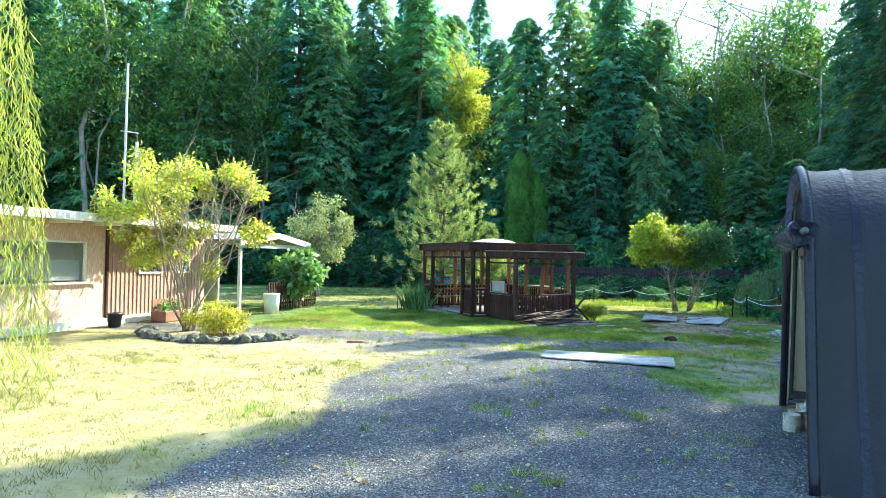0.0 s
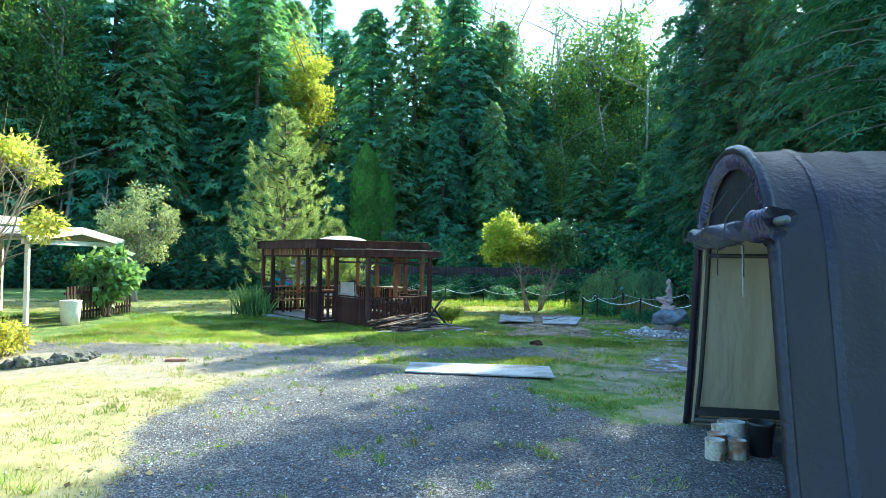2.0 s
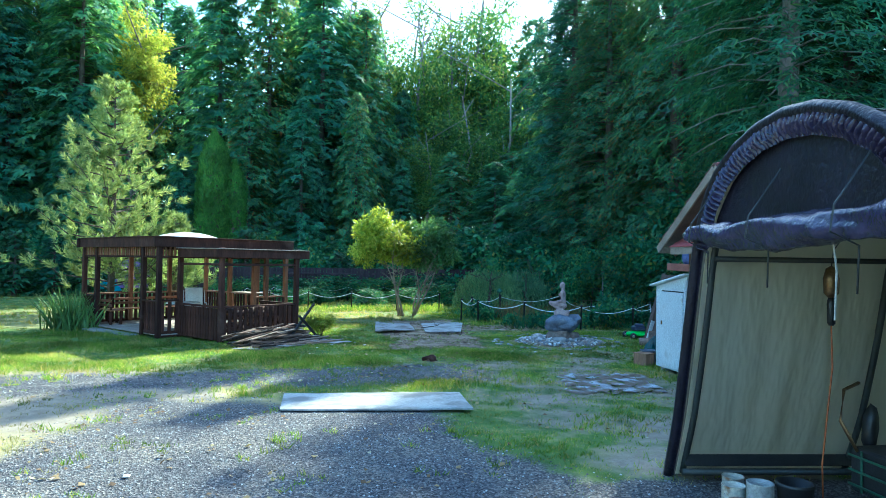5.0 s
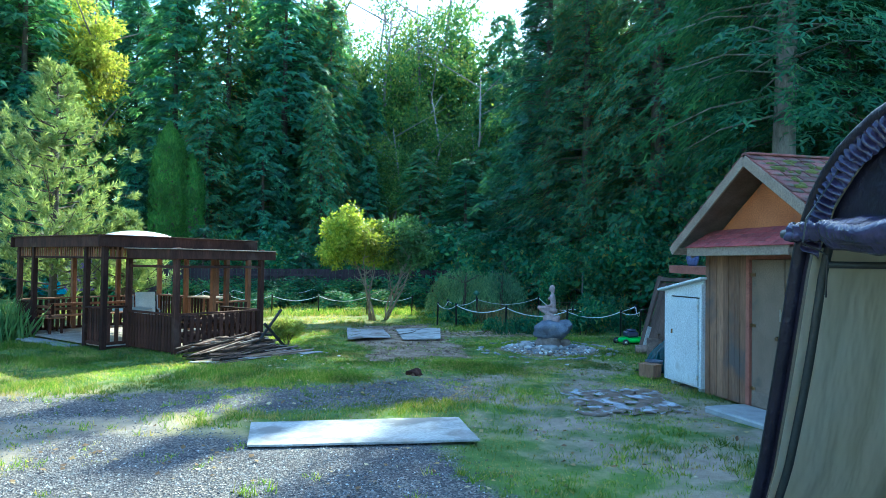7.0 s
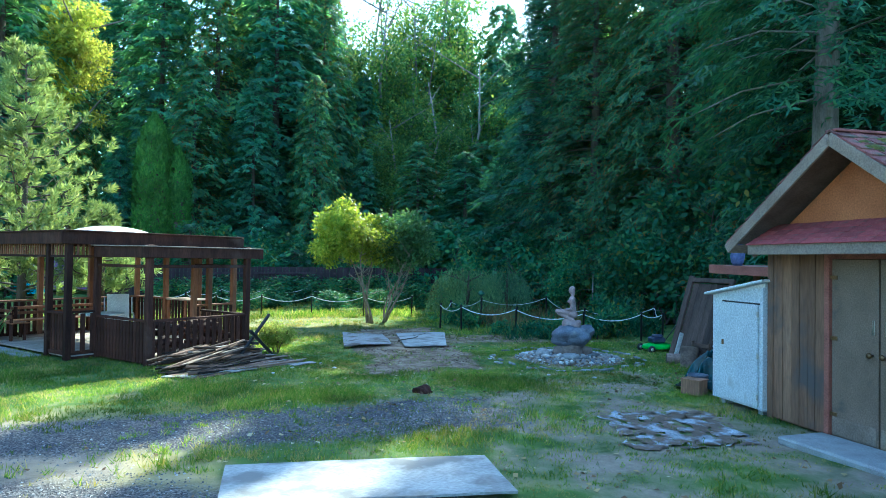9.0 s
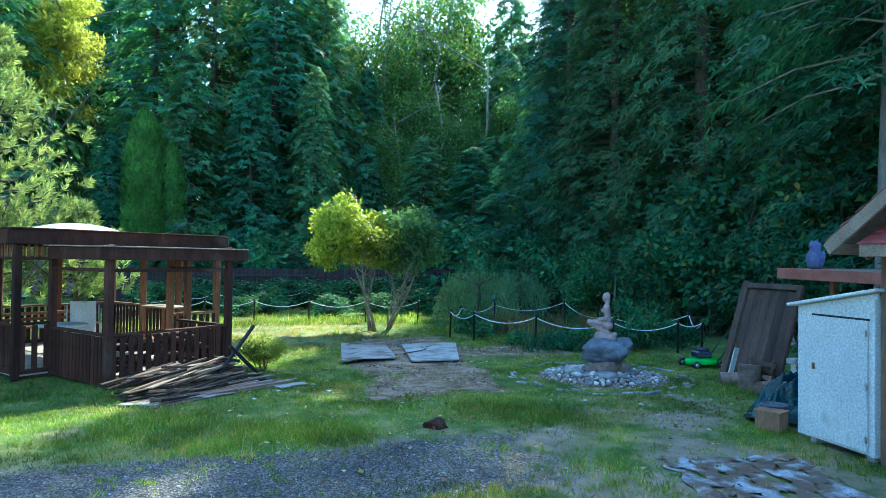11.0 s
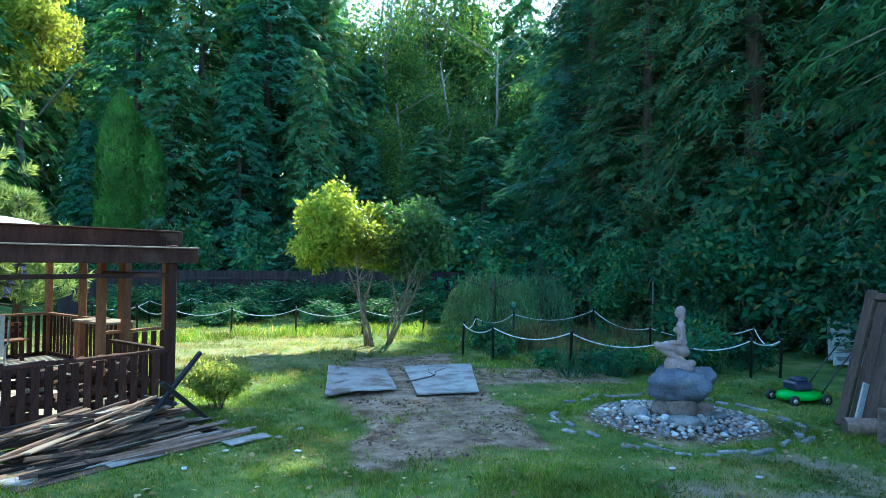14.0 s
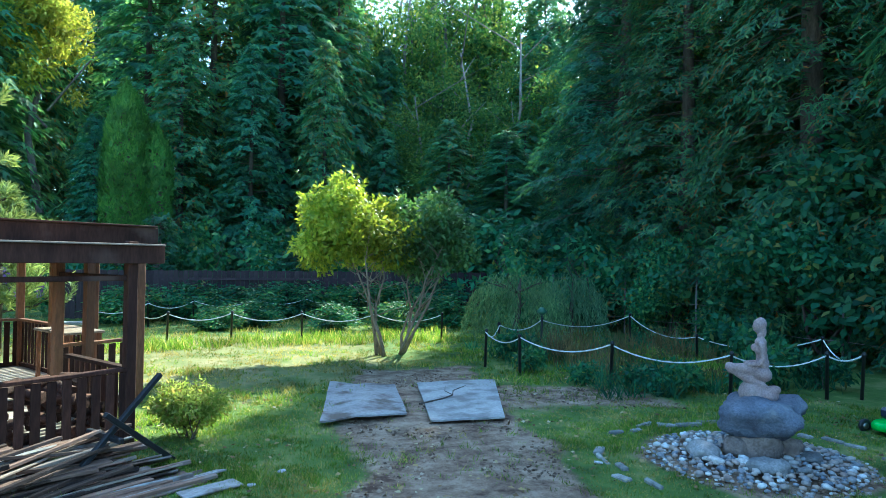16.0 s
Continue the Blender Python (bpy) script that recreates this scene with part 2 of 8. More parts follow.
M_REED = foliage("dry_reed_leaves", [(0.0, (0.10, 0.10, 0.04)), (0.6, (0.20, 0.15, 0.07)), (1.0, (0.28, 0.18, 0.08))], 0.4)
M_IRIS = foliage("iris_blades", [(0.0, (0.08, 0.16, 0.06)), (1.0, (0.16, 0.26, 0.10))], 0.3)
M_GRASS = foliage("grass_blades", [(0.0, (0.075, 0.16, 0.022)), (0.5, (0.15, 0.25, 0.038)), (0.8, (0.24, 0.31, 0.06)), (0.93, (0.36, 0.33, 0.13)), (1.0, (0.46, 0.4, 0.2))], 0.64, patch=0.5)
M_DRYGRASS = foliage("dry_grass_blades", [(0.0, (0.20, 0.20, 0.06)), (0.5, (0.32, 0.29, 0.10)), (1.0, (0.44, 0.38, 0.18))], 0.4)
M_BARK = surface("bark", (0.06, 0.045, 0.035), (0.15, 0.12, 0.10), 0.95, 9, 40, (1, 1, 0.25), 0.8)
M_PALEBARK = surface("pale_bark", (0.17, 0.125, 0.08), (0.36, 0.29, 0.21), 0.9, 12, 60, (1, 1, 0.4), 0.5)
M_GREYBARK = surface("grey_bark", (0.14, 0.12, 0.11), (0.28, 0.25, 0.23), 0.9, 8, 40, (1, 1, 0.3), 0.7)
# gazebo wood in two tones: darkened for its shaded front, reddened for its sunlit back
M_GZWOOD = surface("dark_stained_shaded_wood", (0.030, 0.014, 0.011), (0.080, 0.036, 0.025), 0.8, 5, 45, (1, 1, 0.2), 0.35, vary=0.35, stain=(0.10, 0.060, 0.046), stain_at=0.66, spec=0.2)
M_GZSUN = surface("sunlit_reddish_cedar", (0.15, 0.060, 0.028), (0.27, 0.115, 0.052), 0.6, 5, 45, (1, 1, 0.2), 0.3, vary=0.25)
M_GZFLOOR = surface("grey_deck_boards", (0.30, 0.25, 0.21), (0.48, 0.42, 0.36), 0.75, 5, 50, (0.3, 1, 1), 0.3)
M_DOME = surface("white_acrylic_dome", (0.70, 0.66, 0.60), (0.82, 0.80, 0.76), 0.35, 3, 30, None, 0.05, vary=0)
M_OLDWOOD = surface("weathered_scrap_wood", (0.050, 0.032, 0.025), (0.21, 0.138, 0.100), 0.8, 4, 50, (0.25, 1, 1), 0.5, vary=0.9, stain=(0.27, 0.235, 0.21), stain_at=0.62, spec=0.3)
M_PANEL = surface("dark_weathered_boards", (0.045, 0.030, 0.024), (0.115, 0.078, 0.062), 0.85, 4, 50, (1, 1, 0.2), 0.4, vary=0.3, spec=0.3)
M_PLY = surface("weathered_plywood", (0.29, 0.29, 0.285), (0.47, 0.465, 0.45), 0.8, 2.2, 60, (0.35, 1, 1), 0.25, vary=0.05, stain=(0.20, 0.19, 0.18), stain_scale=2.6, stain_at=0.54)
M_PLYOLD = surface("stained_plywood", (0.22, 0.21, 0.205), (0.42, 0.40, 0.39), 0.85, 1.8, 50, (0.4, 1, 1), 0.35, vary=0.12, stain=(0.13, 0.10, 0.08), stain_scale=2.6, stain_at=0.56)
M_CONCRETE = surface("concrete", (0.30, 0.30, 0.30), (0.44, 0.44, 0.43), 0.9, 4, 80, None, 0.35, vary=0.05, stain=(0.25, 0.24, 0.22), stain_at=0.63)
M_TARPMAT = surface("dirty_white_sheet", (0.24, 0.27, 0.32), (0.50, 0.54, 0.60), 0.6, 5, 40, None, 0.6, vary=0, stain=(0.12, 0.085, 0.06), stain_scale=3.6, stain_at=0.44)
M_TENT = surface("dark_grey_blue_tarpaulin", (0.004, 0.003, 0.009), (0.012, 0.009, 0.023), 0.46, 1.6, 22, None, 0.8, vary=0, stain=(0.018, 0.016, 0.020), stain_scale=2.2, stain_at=0.58, depth=0.05, spec=0.35)
M_TENTBAND = surface("gathered_grey_tarpaulin", (0.024, 0.019, 0.048), (0.062, 0.050, 0.115), 0.22, 5, 30, None, 0.6, vary=0.1, depth=0.03)
M_POLE = surface("dull_steel_tube", (0.10, 0.10, 0.11), (0.19, 0.19, 0.20), 0.5, 6, 60, None, 0.1, metal=0.6)
M_DARKPOLE = surface("dark_painted_tube", (0.018, 0.020, 0.020), (0.035, 0.038, 0.036), 0.5, 6, 60, None, 0.1)
M_BLACK = surface("black_plastic", (0.012, 0.012, 0.014), (0.03, 0.03, 0.034), 0.45, 6, 60, None, 0.1)
M_ROPE = surface("white_chain", (0.62, 0.62, 0.60), (0.82, 0.82, 0.80), 0.5, 20, 80, None, 0.1, vary=0.05)
M_SHEDWALL = surface("aged_board_siding", (0.18, 0.095, 0.055), (0.32, 0.185, 0.11), 0.85, 3, 40, (1, 1, 0.12), 0.35, vary=0.22, stain=(0.11, 0.09, 0.08), stain_scale=1.2, stain_at=0.6)
M_GABLE = surface("orange_painted_plywood", (0.40, 0.14, 0.05), (0.52, 0.20, 0.075), 0.8, 2, 50, None, 0.15, vary=0, stain=(0.22, 0.12, 0.07), stain_scale=3, stain_at=0.66)
M_DOOR = surface("grey_brown_door_paint", (0.19, 0.135, 0.092), (0.26, 0.19, 0.135), 0.6, 2.5, 60, None, 0.12, vary=0.05, stain=(0.10, 0.09, 0.075), stain_scale=4, stain_at=0.67)
M_REDTRIM = surface("red_brown_trim", (0.24, 0.085, 0.06), (0.36, 0.14, 0.10), 0.7, 5, 50, None, 0.15, vary=0.1)
M_FASCIA = surface("weathered_fascia", (0.22, 0.165, 0.12), (0.35, 0.275, 0.21), 0.8, 4, 50, (0.3, 1, 1), 0.25, vary=0.1)
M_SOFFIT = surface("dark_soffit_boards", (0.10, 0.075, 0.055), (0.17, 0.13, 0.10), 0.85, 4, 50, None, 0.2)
M_SHINGLE = surface("red_shingle", (0.11, 0.036, 0.034), (0.25, 0.095, 0.085), 0.9, 6, 90, None, 0.6, vary=0.5, stain=(0.10, 0.09, 0.06), stain_scale=3.5, stain_at=0.57)
M_PORCHROOF = surface("bright_red_shingle", (0.26, 0.050, 0.055), (0.40, 0.10, 0.10), 0.9, 6, 90, None, 0.5, vary=0.3, stain=(0.16, 0.08, 0.07), stain_scale=4, stain_at=0.62)
M_MOSS = surface("moss", (0.07, 0.075, 0.015), (0.15, 0.14, 0.03), 0.95, 12, 60, None, 0.8)
M_WHITE = surface("white_cabinet_paint", (0.62, 0.64, 0.66), (0.76, 0.78, 0.79), 0.5, 2, 40, None, 0.06, vary=0.02, stain=(0.48, 0.47, 0.44), stain_scale=2.5, stain_at=0.68)
M_STEEL = surface("worn_steel", (0.35, 0.34, 0.32), (0.6, 0.58, 0.55), 0.35, 10, 60, None, 0.1, metal=0.9)
M_BRASS = surface("tarnished_brass", (0.20, 0.13, 0.07), (0.35, 0.23, 0.12), 0.4, 10, 60, None, 0.1, metal=0.9)
M_LOG = surface("split_log_bark", (0.14, 0.095, 0.08), (0.33, 0.24, 0.19), 0.95, 9, 40, None, 0.7, vary=0.3)
M_LOGEND = surface("cut_log_end", (0.10, 0.07, 0.05), (0.19, 0.145, 0.11), 0.85, 9, 60, None, 0.3, vary=0.35)
M_TARP = surface("dark_green_tarpaulin", (0.003, 0.020, 0.024), (0.008, 0.060, 0.066), 0.16, 3, 30, None, 0.5, vary=0, depth=0.05)
M_REDWOOD = surface("reddish_split_wood", (0.055, 0.026, 0.018), (0.15, 0.075, 0.05), 0.9, 9, 40, None, 0.6, vary=0.45)
M_BLUETARP = surface("bright_blue_sheet", (0.05, 0.16, 0.5), (0.10, 0.26, 0.62), 0.5, 4, 40, None, 0.3, vary=0)
M_MOWER = surface("lime_green_deck_paint", (0.05, 0.42, 0.03), (0.09, 0.58, 0.06), 0.35, 4, 40, None, 0.08, vary=0)
M_ENGINE = surface("dark_blue_engine_cover", (0.016, 0.02, 0.05), (0.035, 0.042, 0.085), 0.4, 6, 40, None, 0.1, vary=0)
M_PALLET = surface("whitewashed_pallet_wood", (0.42, 0.42, 0.42), (0.62, 0.62, 0.60), 0.85, 5, 50, None, 0.3, vary=0.2)
M_STATUE = surface("pinkish_carved_stone", (0.28, 0.195, 0.185), (0.44, 0.33, 0.31), 0.75, 6, 60, None, 0.3, vary=0, stain=(0.20, 0.18, 0.17), stain_scale=5, stain_at=0.62)
M_ROCK = surface("blue_grey_boulder", (0.085, 0.09, 0.12), (0.20, 0.215, 0.27), 0.85, 4, 40, None, 0.8, vary=0.1, stain=(0.33, 0.33, 0.34), stain_scale=3, stain_at=0.63, depth=0.04)
M_PEBBLE = surface("river_pebbles", (0.28, 0.28, 0.29), (0.54, 0.53, 0.52), 0.65, 5, 40, None, 0.2, vary=0.7)
M_BASEROCK = surface("reddish_base_stone", (0.16, 0.12, 0.10), (0.34, 0.27, 0.23), 0.9, 5, 40, None, 0.8, vary=0.15, stain=(0.10, 0.07, 0.06), stain_scale=5, stain_at=0.6, depth=0.03)
STONES = [(0.0, (0.16, 0.18, 0.22)), (0.2, (0.30, 0.30, 0.32)), (0.36, (0.42, 0.33, 0.26)), (0.5, (0.22, 0.24, 0.27)), (0.64, (0.48, 0.42, 0.37)), (0.76, (0.30, 0.22, 0.18)), (0.88, (0.55, 0.54, 0.52)), (1.0, (0.78, 0.77, 0.75))]


def stone_mix(name, by_object):
    """River stones of several colours, one to a stone."""
    mt, n, l, b = nodes_of(name)
    rp = ramp(n, STONES)
    src = n.new("ShaderNodeObjectInfo").outputs["Random"] if by_object else n.new("ShaderNodeNewGeometry").outputs["Random Per Island"]
    l.new(src, rp.inputs[0])
    rg = ramp(n, [(0.3, (0.75, 0.75, 0.75)), (0.7, (1.15, 1.15, 1.15))])
    l.new(noise_tex(n, l, 22, 5), rg.inputs[0])
    l.new(mixed(n, l, 1.0, rp.outputs[0], rg.outputs[0], 'MULTIPLY'), b.inputs["Base Color"])
    b.inputs["Roughness"].default_value = 0.6
    return mt


M_PEBMIX, M_SMALLPEB = stone_mix("mixed_river_pebbles", True), stone_mix("small_mixed_pebbles", False)
M_STONEEDGE = surface("grey_edging_stone", (0.16, 0.165, 0.16), (0.38, 0.38, 0.36), 0.9, 5, 50, None, 0.5, vary=0.3)
M_BEDSTONE = surface("mossy_brown_stone", (0.075, 0.070, 0.055), (0.19, 0.175, 0.145), 0.95, 6, 50, None, 0.7, vary=0.35, stain=(0.06, 0.075, 0.025), stain_scale=4, stain_at=0.58)
M_HOUSEWALL = surface("pink_brown_siding", (0.58, 0.38, 0.30), (0.70, 0.48, 0.38), 0.8, 2, 40, (1, 1, 0.2), 0.15, vary=0.08)
M_HOUSEDARK = surface("brown_siding", (0.42, 0.25, 0.20), (0.52, 0.32, 0.26), 0.8, 2, 40, (1, 1, 0.2), 0.15, vary=0.08)
M_CREAM = surface("cream_paint", (0.70, 0.66, 0.56), (0.80, 0.77, 0.68), 0.7, 2, 40, None, 0.08, vary=0.05)
M_ROOFING = surface("grey_roll_roofing", (0.28, 0.26, 0.25), (0.42, 0.40, 0.38), 0.9, 3, 60, None, 0.3)
M_BACKFENCE = surface("dark_fence_boards", (0.036, 0.024, 0.028), (0.070, 0.046, 0.050), 0.85, 3, 40, (1, 1, 0.2), 0.3, vary=0.3)
M_RUSTCAN = surface("rusty_tin", (0.34, 0.14, 0.05), (0.55, 0.45, 0.38), 0.55, 6, 40, None, 0.2, metal=0.3, stain=(0.55, 0.54, 0.50), stain_scale=7, stain_at=0.5)
M_CANWHITE = surface("stained_paint_can", (0.50, 0.46, 0.38), (0.68, 0.65, 0.58), 0.5, 6, 40, None, 0.15, stain=(0.32, 0.16, 0.07), stain_scale=8, stain_at=0.56)
M_CANBLUE = surface("blue_can_wrapper", (0.03, 0.16, 0.32), (0.06, 0.26, 0.45), 0.4, 6, 40, None, 0.05)
M_CHAIR = surface("beige_chair_fabric", (0.60, 0.55, 0.47), (0.72, 0.68, 0.60), 0.8, 4, 60, None, 0.1, vary=0.05)
M_PURPLE = surface("purple_tarpaulin", (0.20, 0.09, 0.26), (0.36, 0.18, 0.40), 0.5, 2, 30, None, 0.4)
M_TEALTARP = surface("teal_tarpaulin", (0.03, 0.25, 0.30), (0.06, 0.38, 0.42), 0.5, 2, 30, None, 0.4)
M_TERRACOTTA = surface("brown_planter", (0.22, 0.10, 0.07), (0.34, 0.17, 0.12), 0.85, 5, 50, None, 0.2)
M_OWL = surface("slate_blue_owl_paint", (0.06, 0.07, 0.17), (0.14, 0.15, 0.30), 0.7, 14, 60, None, 0.5, vary=0)
M_CORD = surface("orange_cord", (0.40, 0.10, 0.03), (0.5, 0.16, 0.05), 0.6, 10, 60, None, 0)
M_PALECORD = surface("pale_cord", (0.5, 0.48, 0.44), (0.62, 0.60, 0.55), 0.7, 10, 60, None, 0)
M_GREENPIPE = surface("green_frame_paint", (0.03, 0.08, 0.05), (0.05, 0.13, 0.08), 0.5, 6, 60, None, 0.1)

# the shelter's cover is thin enough for daylight to glow through
n, l = M_TENT.node_tree.nodes, M_TENT.node_tree.links
tr = n.new("ShaderNodeBsdfTranslucent")
tr.inputs["Color"].default_value = (0.95, 0.86, 0.62, 1)
mx = n.new("ShaderNodeMixShader")
mx.inputs[0].default_value = 0.10
l.new(n["Principled BSDF"].outputs[0], mx.inputs[1])
l.new(tr.outputs[0], mx.inputs[2])
l.new(mx.outputs[0], n["Material Output"].inputs[0])
M_TENTDARK = surface("dark_opaque_tarpaulin", (0.007, 0.006, 0.012), (0.017, 0.014, 0.028), 0.42, 2.5, 22, None, 0.6, vary=0, depth=0.04, spec=0.35)

# the inside of the cover lets light through
M_LINER, n, l, b = nodes_of("cream_cover_lining")
rc = ramp(n, [(0.3, (0.70, 0.65, 0.50)), (0.7, (0.82, 0.77, 0.62))])
l.new(noise_tex(n, l, 1.3, 5), rc.inputs[0])
l.new(rc.outputs[0], b.inputs["Base Color"])
b.inputs["Roughness"].default_value = 0.6
bp = n.new("ShaderNodeBump")
bp.inputs["Strength"].default_value, bp.inputs["Distance"].default_value = 1.0, 0.12
l.new(noise_tex(n, l, 4.0, 3, (1, 0.6, 0.22)), bp.inputs["Height"])
l.new(bp.outputs[0], b.inputs["Normal"])
tr = n.new("ShaderNodeBsdfTranslucent")
tr.inputs["Color"].default_value = (0.88, 0.80, 0.58, 1)
mx = n.new("ShaderNodeMixShader")
mx.inputs[0].default_value = 0.65
l.new(b.outputs[0], mx.inputs[1]); l.new(tr.outputs[0], mx.inputs[2]); l.new(mx.outputs[0], n["Material Output"].inputs[0])

M_GLASS, n, l, b = nodes_of("window_glass")
b.inputs["Base Color"].default_value, b.inputs["Roughness"].default_value = (0.8, 0.85, 0.85, 1), 0.03
b.inputs["Transmission Weight"].default_value = 0.85


# ---- ground ----
def smooth(a, b, x):
    t = np.clip((x - a) / (b - a), 0, 1)
    return t * t * (3 - 2 * t)


def wobble(x, y, s=0.45, k=0.0):
    """A cheap wavy field between about -1 and 1."""
    return (np.sin(x * s * 2.1 + 1.3 * np.sin(y * s * 1.7 + k)) + np.sin(y * s * 2.6 + 1.1 * np.sin(x * s * 1.9 + 2 + k)) + 0.6 * np.sin((x + y) * s * 4.3 + k)) / 2.6


def gravel_at(x, y):
    w = wobble(x, y)
    xl = np.where(y < 7, -2.2 - 0.15 * (7 - y) * 0, -2.2 + 0.1 * (y - 7)) + 0.5 * w
    xr = 2.9 + 0.45 * w - 0.12 * np.clip(y - 9, 0, 9)
    drive = smooth(xl - 0.5, xl + 0.5, x) * (1 - smooth(xr - 0.6, xr + 0.6, x)) * (1 - smooth(11.6, 13.4, y + 0.6 * w))
    band = (1 - smooth(0.5, 1.3, np.abs(y - 14.3 + 0.05 * x + 0.25 * w))) * (1 - smooth(3.5, 6.0, x)) * 0.75
    u, v = (x - 2.83) * 0.964 - (y - 4.83) * 0.267, (x - 2.83) * 0.267 + (y - 4.83) * 0.964
    inside = smooth(-0.9, -0.2, u + 0.2 * w) * (1 - smooth(6.0, 6.5, u)) * smooth(-0.2, 0.3, v) * (1 - smooth(3.3, 3.7, v))
    return np.clip(np.maximum(np.maximum(drive, band), inside), 0, 1)


def bare_at(x, y):
    """Dry, trodden earth."""
    w = wobble(x, y, 0.7, 3)
    a = smooth(-8.5, -6.5, x + w) * (1 - smooth(-1.5, 0.6, x + w)) * smooth(10.5, 12.5, y + w) * (1 - smooth(14.6, 16.6, y + 0.6 * w)) * 0.75
    c = smooth(2.2, 3.4, x + w) * (1 - smooth(9, 10.5, x)) * smooth(4.5, 6.0, y + w) * (1 - smooth(15.0, 16.6, y + w)) * (0.52 + 0.30 * wobble(x, y, 1.5, 11))
    return np.clip(np.maximum(a, c), 0, 1)


def dirt_at(x, y):
    u = x - (3.55 + (y - 17.0) * 0.2)
    w = wobble(x, y, 1.1, 5)
    mound = 0.85 * (1 - smooth(0.95, 1.35, np.hypot(x - 7.9, y - 17.75) + 0.2 * w))
    bank = 0.8 * (1 - smooth(0.45, 1.1, np.abs(y - 21.2 - 0.3 * (7.4 - x) + 0.3 * w))) * smooth(5.6, 6.6, x) * (1 - smooth(8.6, 9.4, x))
    path = smooth(-0.25, 0.2, u + 0.25 * w) * (1 - smooth(2.0, 2.5, u + 0.25 * w)) * smooth(16.6, 17.4, y + 0.4 * w) * (1 - smooth(24.0, 24.8, y + 0.3 * w))
    return np.maximum(path, np.maximum(mound, bank))


def dry_sunlit_at(x, y):
    """How yellow the lawn is: dry in the open by the drive, green in the shade of the wood. The last term paints
    sunlight on the far strip.
    """
    w = wobble(x, y, 0.5, 1)
    return np.clip(smooth(2.5, -3.0, x - 0.12 * (y - 8) + 0.8 * w) * (1 - smooth(14.6, 17.2, y)) + 0.55 * smooth(0.2, 0.9, wobble(x, y, 0.9, 8)) * (1 - smooth(18, 22, y)) + 0.5 * smooth(22, 23.5, y) * smooth(7.5, 5.5, x) * (1 - smooth(29, 33, y)), 0, 1)


def height_at(x, y):
    h = 0.035 * wobble(x, y, 0.35, 2) + 0.015 * wobble(x, y, 1.4, 6)
    return h * (1 - 0.6 * gravel_at(x, y))


def ground_axis(lo, hi, fine_lo, fine_hi, step):
    far_lo = -np.geomspace(1, fine_lo - lo + 1, 10)[::-1] + 1 + fine_lo
    far_hi = np.geomspace(1, hi - fine_hi + 1, 10) - 1 + fine_hi
    return np.concatenate([far_lo[:-1], np.arange(fine_lo, fine_hi, step), far_hi])


gx, gy = ground_axis(-900, 900, -14, 18, 0.2), ground_axis(-900, 1200, -6, 36, 0.2)
X, Y = np.meshgrid(gx, gy)
Z = np.where((np.abs(X) < 40) & (Y < 60), height_at(X, Y), 0.0)
# the pond hollow behind the roped edge
pond = np.exp(-(((X - 11.2) / 1.9) ** 2 + ((Y - 23.2) / 1.7) ** 2) ** 2)
Z = Z - 0.45 * pond
gverts = np.stack([X.ravel(), Y.ravel(), Z.ravel()], 1)
nr, nc = X.shape
ii = (np.arange(nr - 1)[:, None] * nc + np.arange(nc - 1)[None]).ravel()
gtris = np.concatenate([np.stack([ii, ii + 1, ii + nc + 1], 1), np.stack([ii, ii + nc + 1, ii + nc], 1)])

M_GROUND, n, l, b = nodes_of("lawn_gravel_and_earth")


def attr(name):
    a = n.new("ShaderNodeAttribute")
    a.attribute_name = name
    return a.outputs["Fac"]


def broken(fac, scale, amount, lo=0.35, hi=0.65):
    """A mask whose edge is frayed by noise."""
    ad = n.new("ShaderNodeMath")
    ad.operation = 'MULTIPLY_ADD'
    l.new(noise_tex(n, l, scale, 5), ad.inputs[0])
    ad.inputs[1].default_value = amount
    sb = n.new("ShaderNodeMath")
    sb.operation = 'SUBTRACT'
    l.new(fac, sb.inputs[0])
    sb.inputs[1].default_value = amount / 2
    l.new(sb.outputs[0], ad.inputs[2])
    r = ramp(n, [(lo, (0, 0, 0)), (hi, (1, 1, 1))])
    l.new(ad.outputs[0], r.inputs[0])
    return r.outputs[0]


g_green = ramp(n, [(0.34, (0.055, 0.095, 0.022)), (0.52, (0.12, 0.18, 0.040)), (0.66, (0.25, 0.25, 0.095)), (0.8, (0.34, 0.30, 0.15))])
l.new(noise_tex(n, l, 1.1, 8, rough=0.7), g_green.inputs[0])
g_dry = ramp(n, [(0.3, (0.19, 0.19, 0.065)), (0.5, (0.33, 0.28, 0.13)), (0.75, (0.46, 0.39, 0.24))])
l.new(noise_tex(n, l, 1.6, 9, rough=0.75), g_dry.inputs[0])
col = mixed(n, l, broken(attr("dry"), 1.4, 0.7), g_green.outputs[0], g_dry.outputs[0])
g_bare = ramp(n, [(0.3, (0.20, 0.165, 0.12)), (0.7, (0.37, 0.31, 0.235))])
l.new(noise_tex(n, l, 4, 9, rough=0.75), g_bare.inputs[0])
col = mixed(n, l, broken(attr("bare"), 2.2, 0.8), col, g_bare.outputs[0])
vo = n.new("ShaderNodeTexVoronoi")
vo.inputs["Scale"].default_value = 55
tcg = n.new("ShaderNodeTexCoord")
l.new(tcg.outputs["Object"], vo.inputs["Vector"])
g_grav = ramp(n, [(0.1, (0.055, 0.054, 0.062)), (0.5, (0.12, 0.116, 0.124)), (0.92, (0.30, 0.29, 0.28))])
l.new(vo.outputs["Color"], g_grav.inputs[0])
gp = ramp(n, [(0.35, (0.62, 0.62, 0.66)), (0.65, (1.25, 1.15, 1.0))])
l.new(noise_tex(n, l, 0.9, 6), gp.inputs[0])
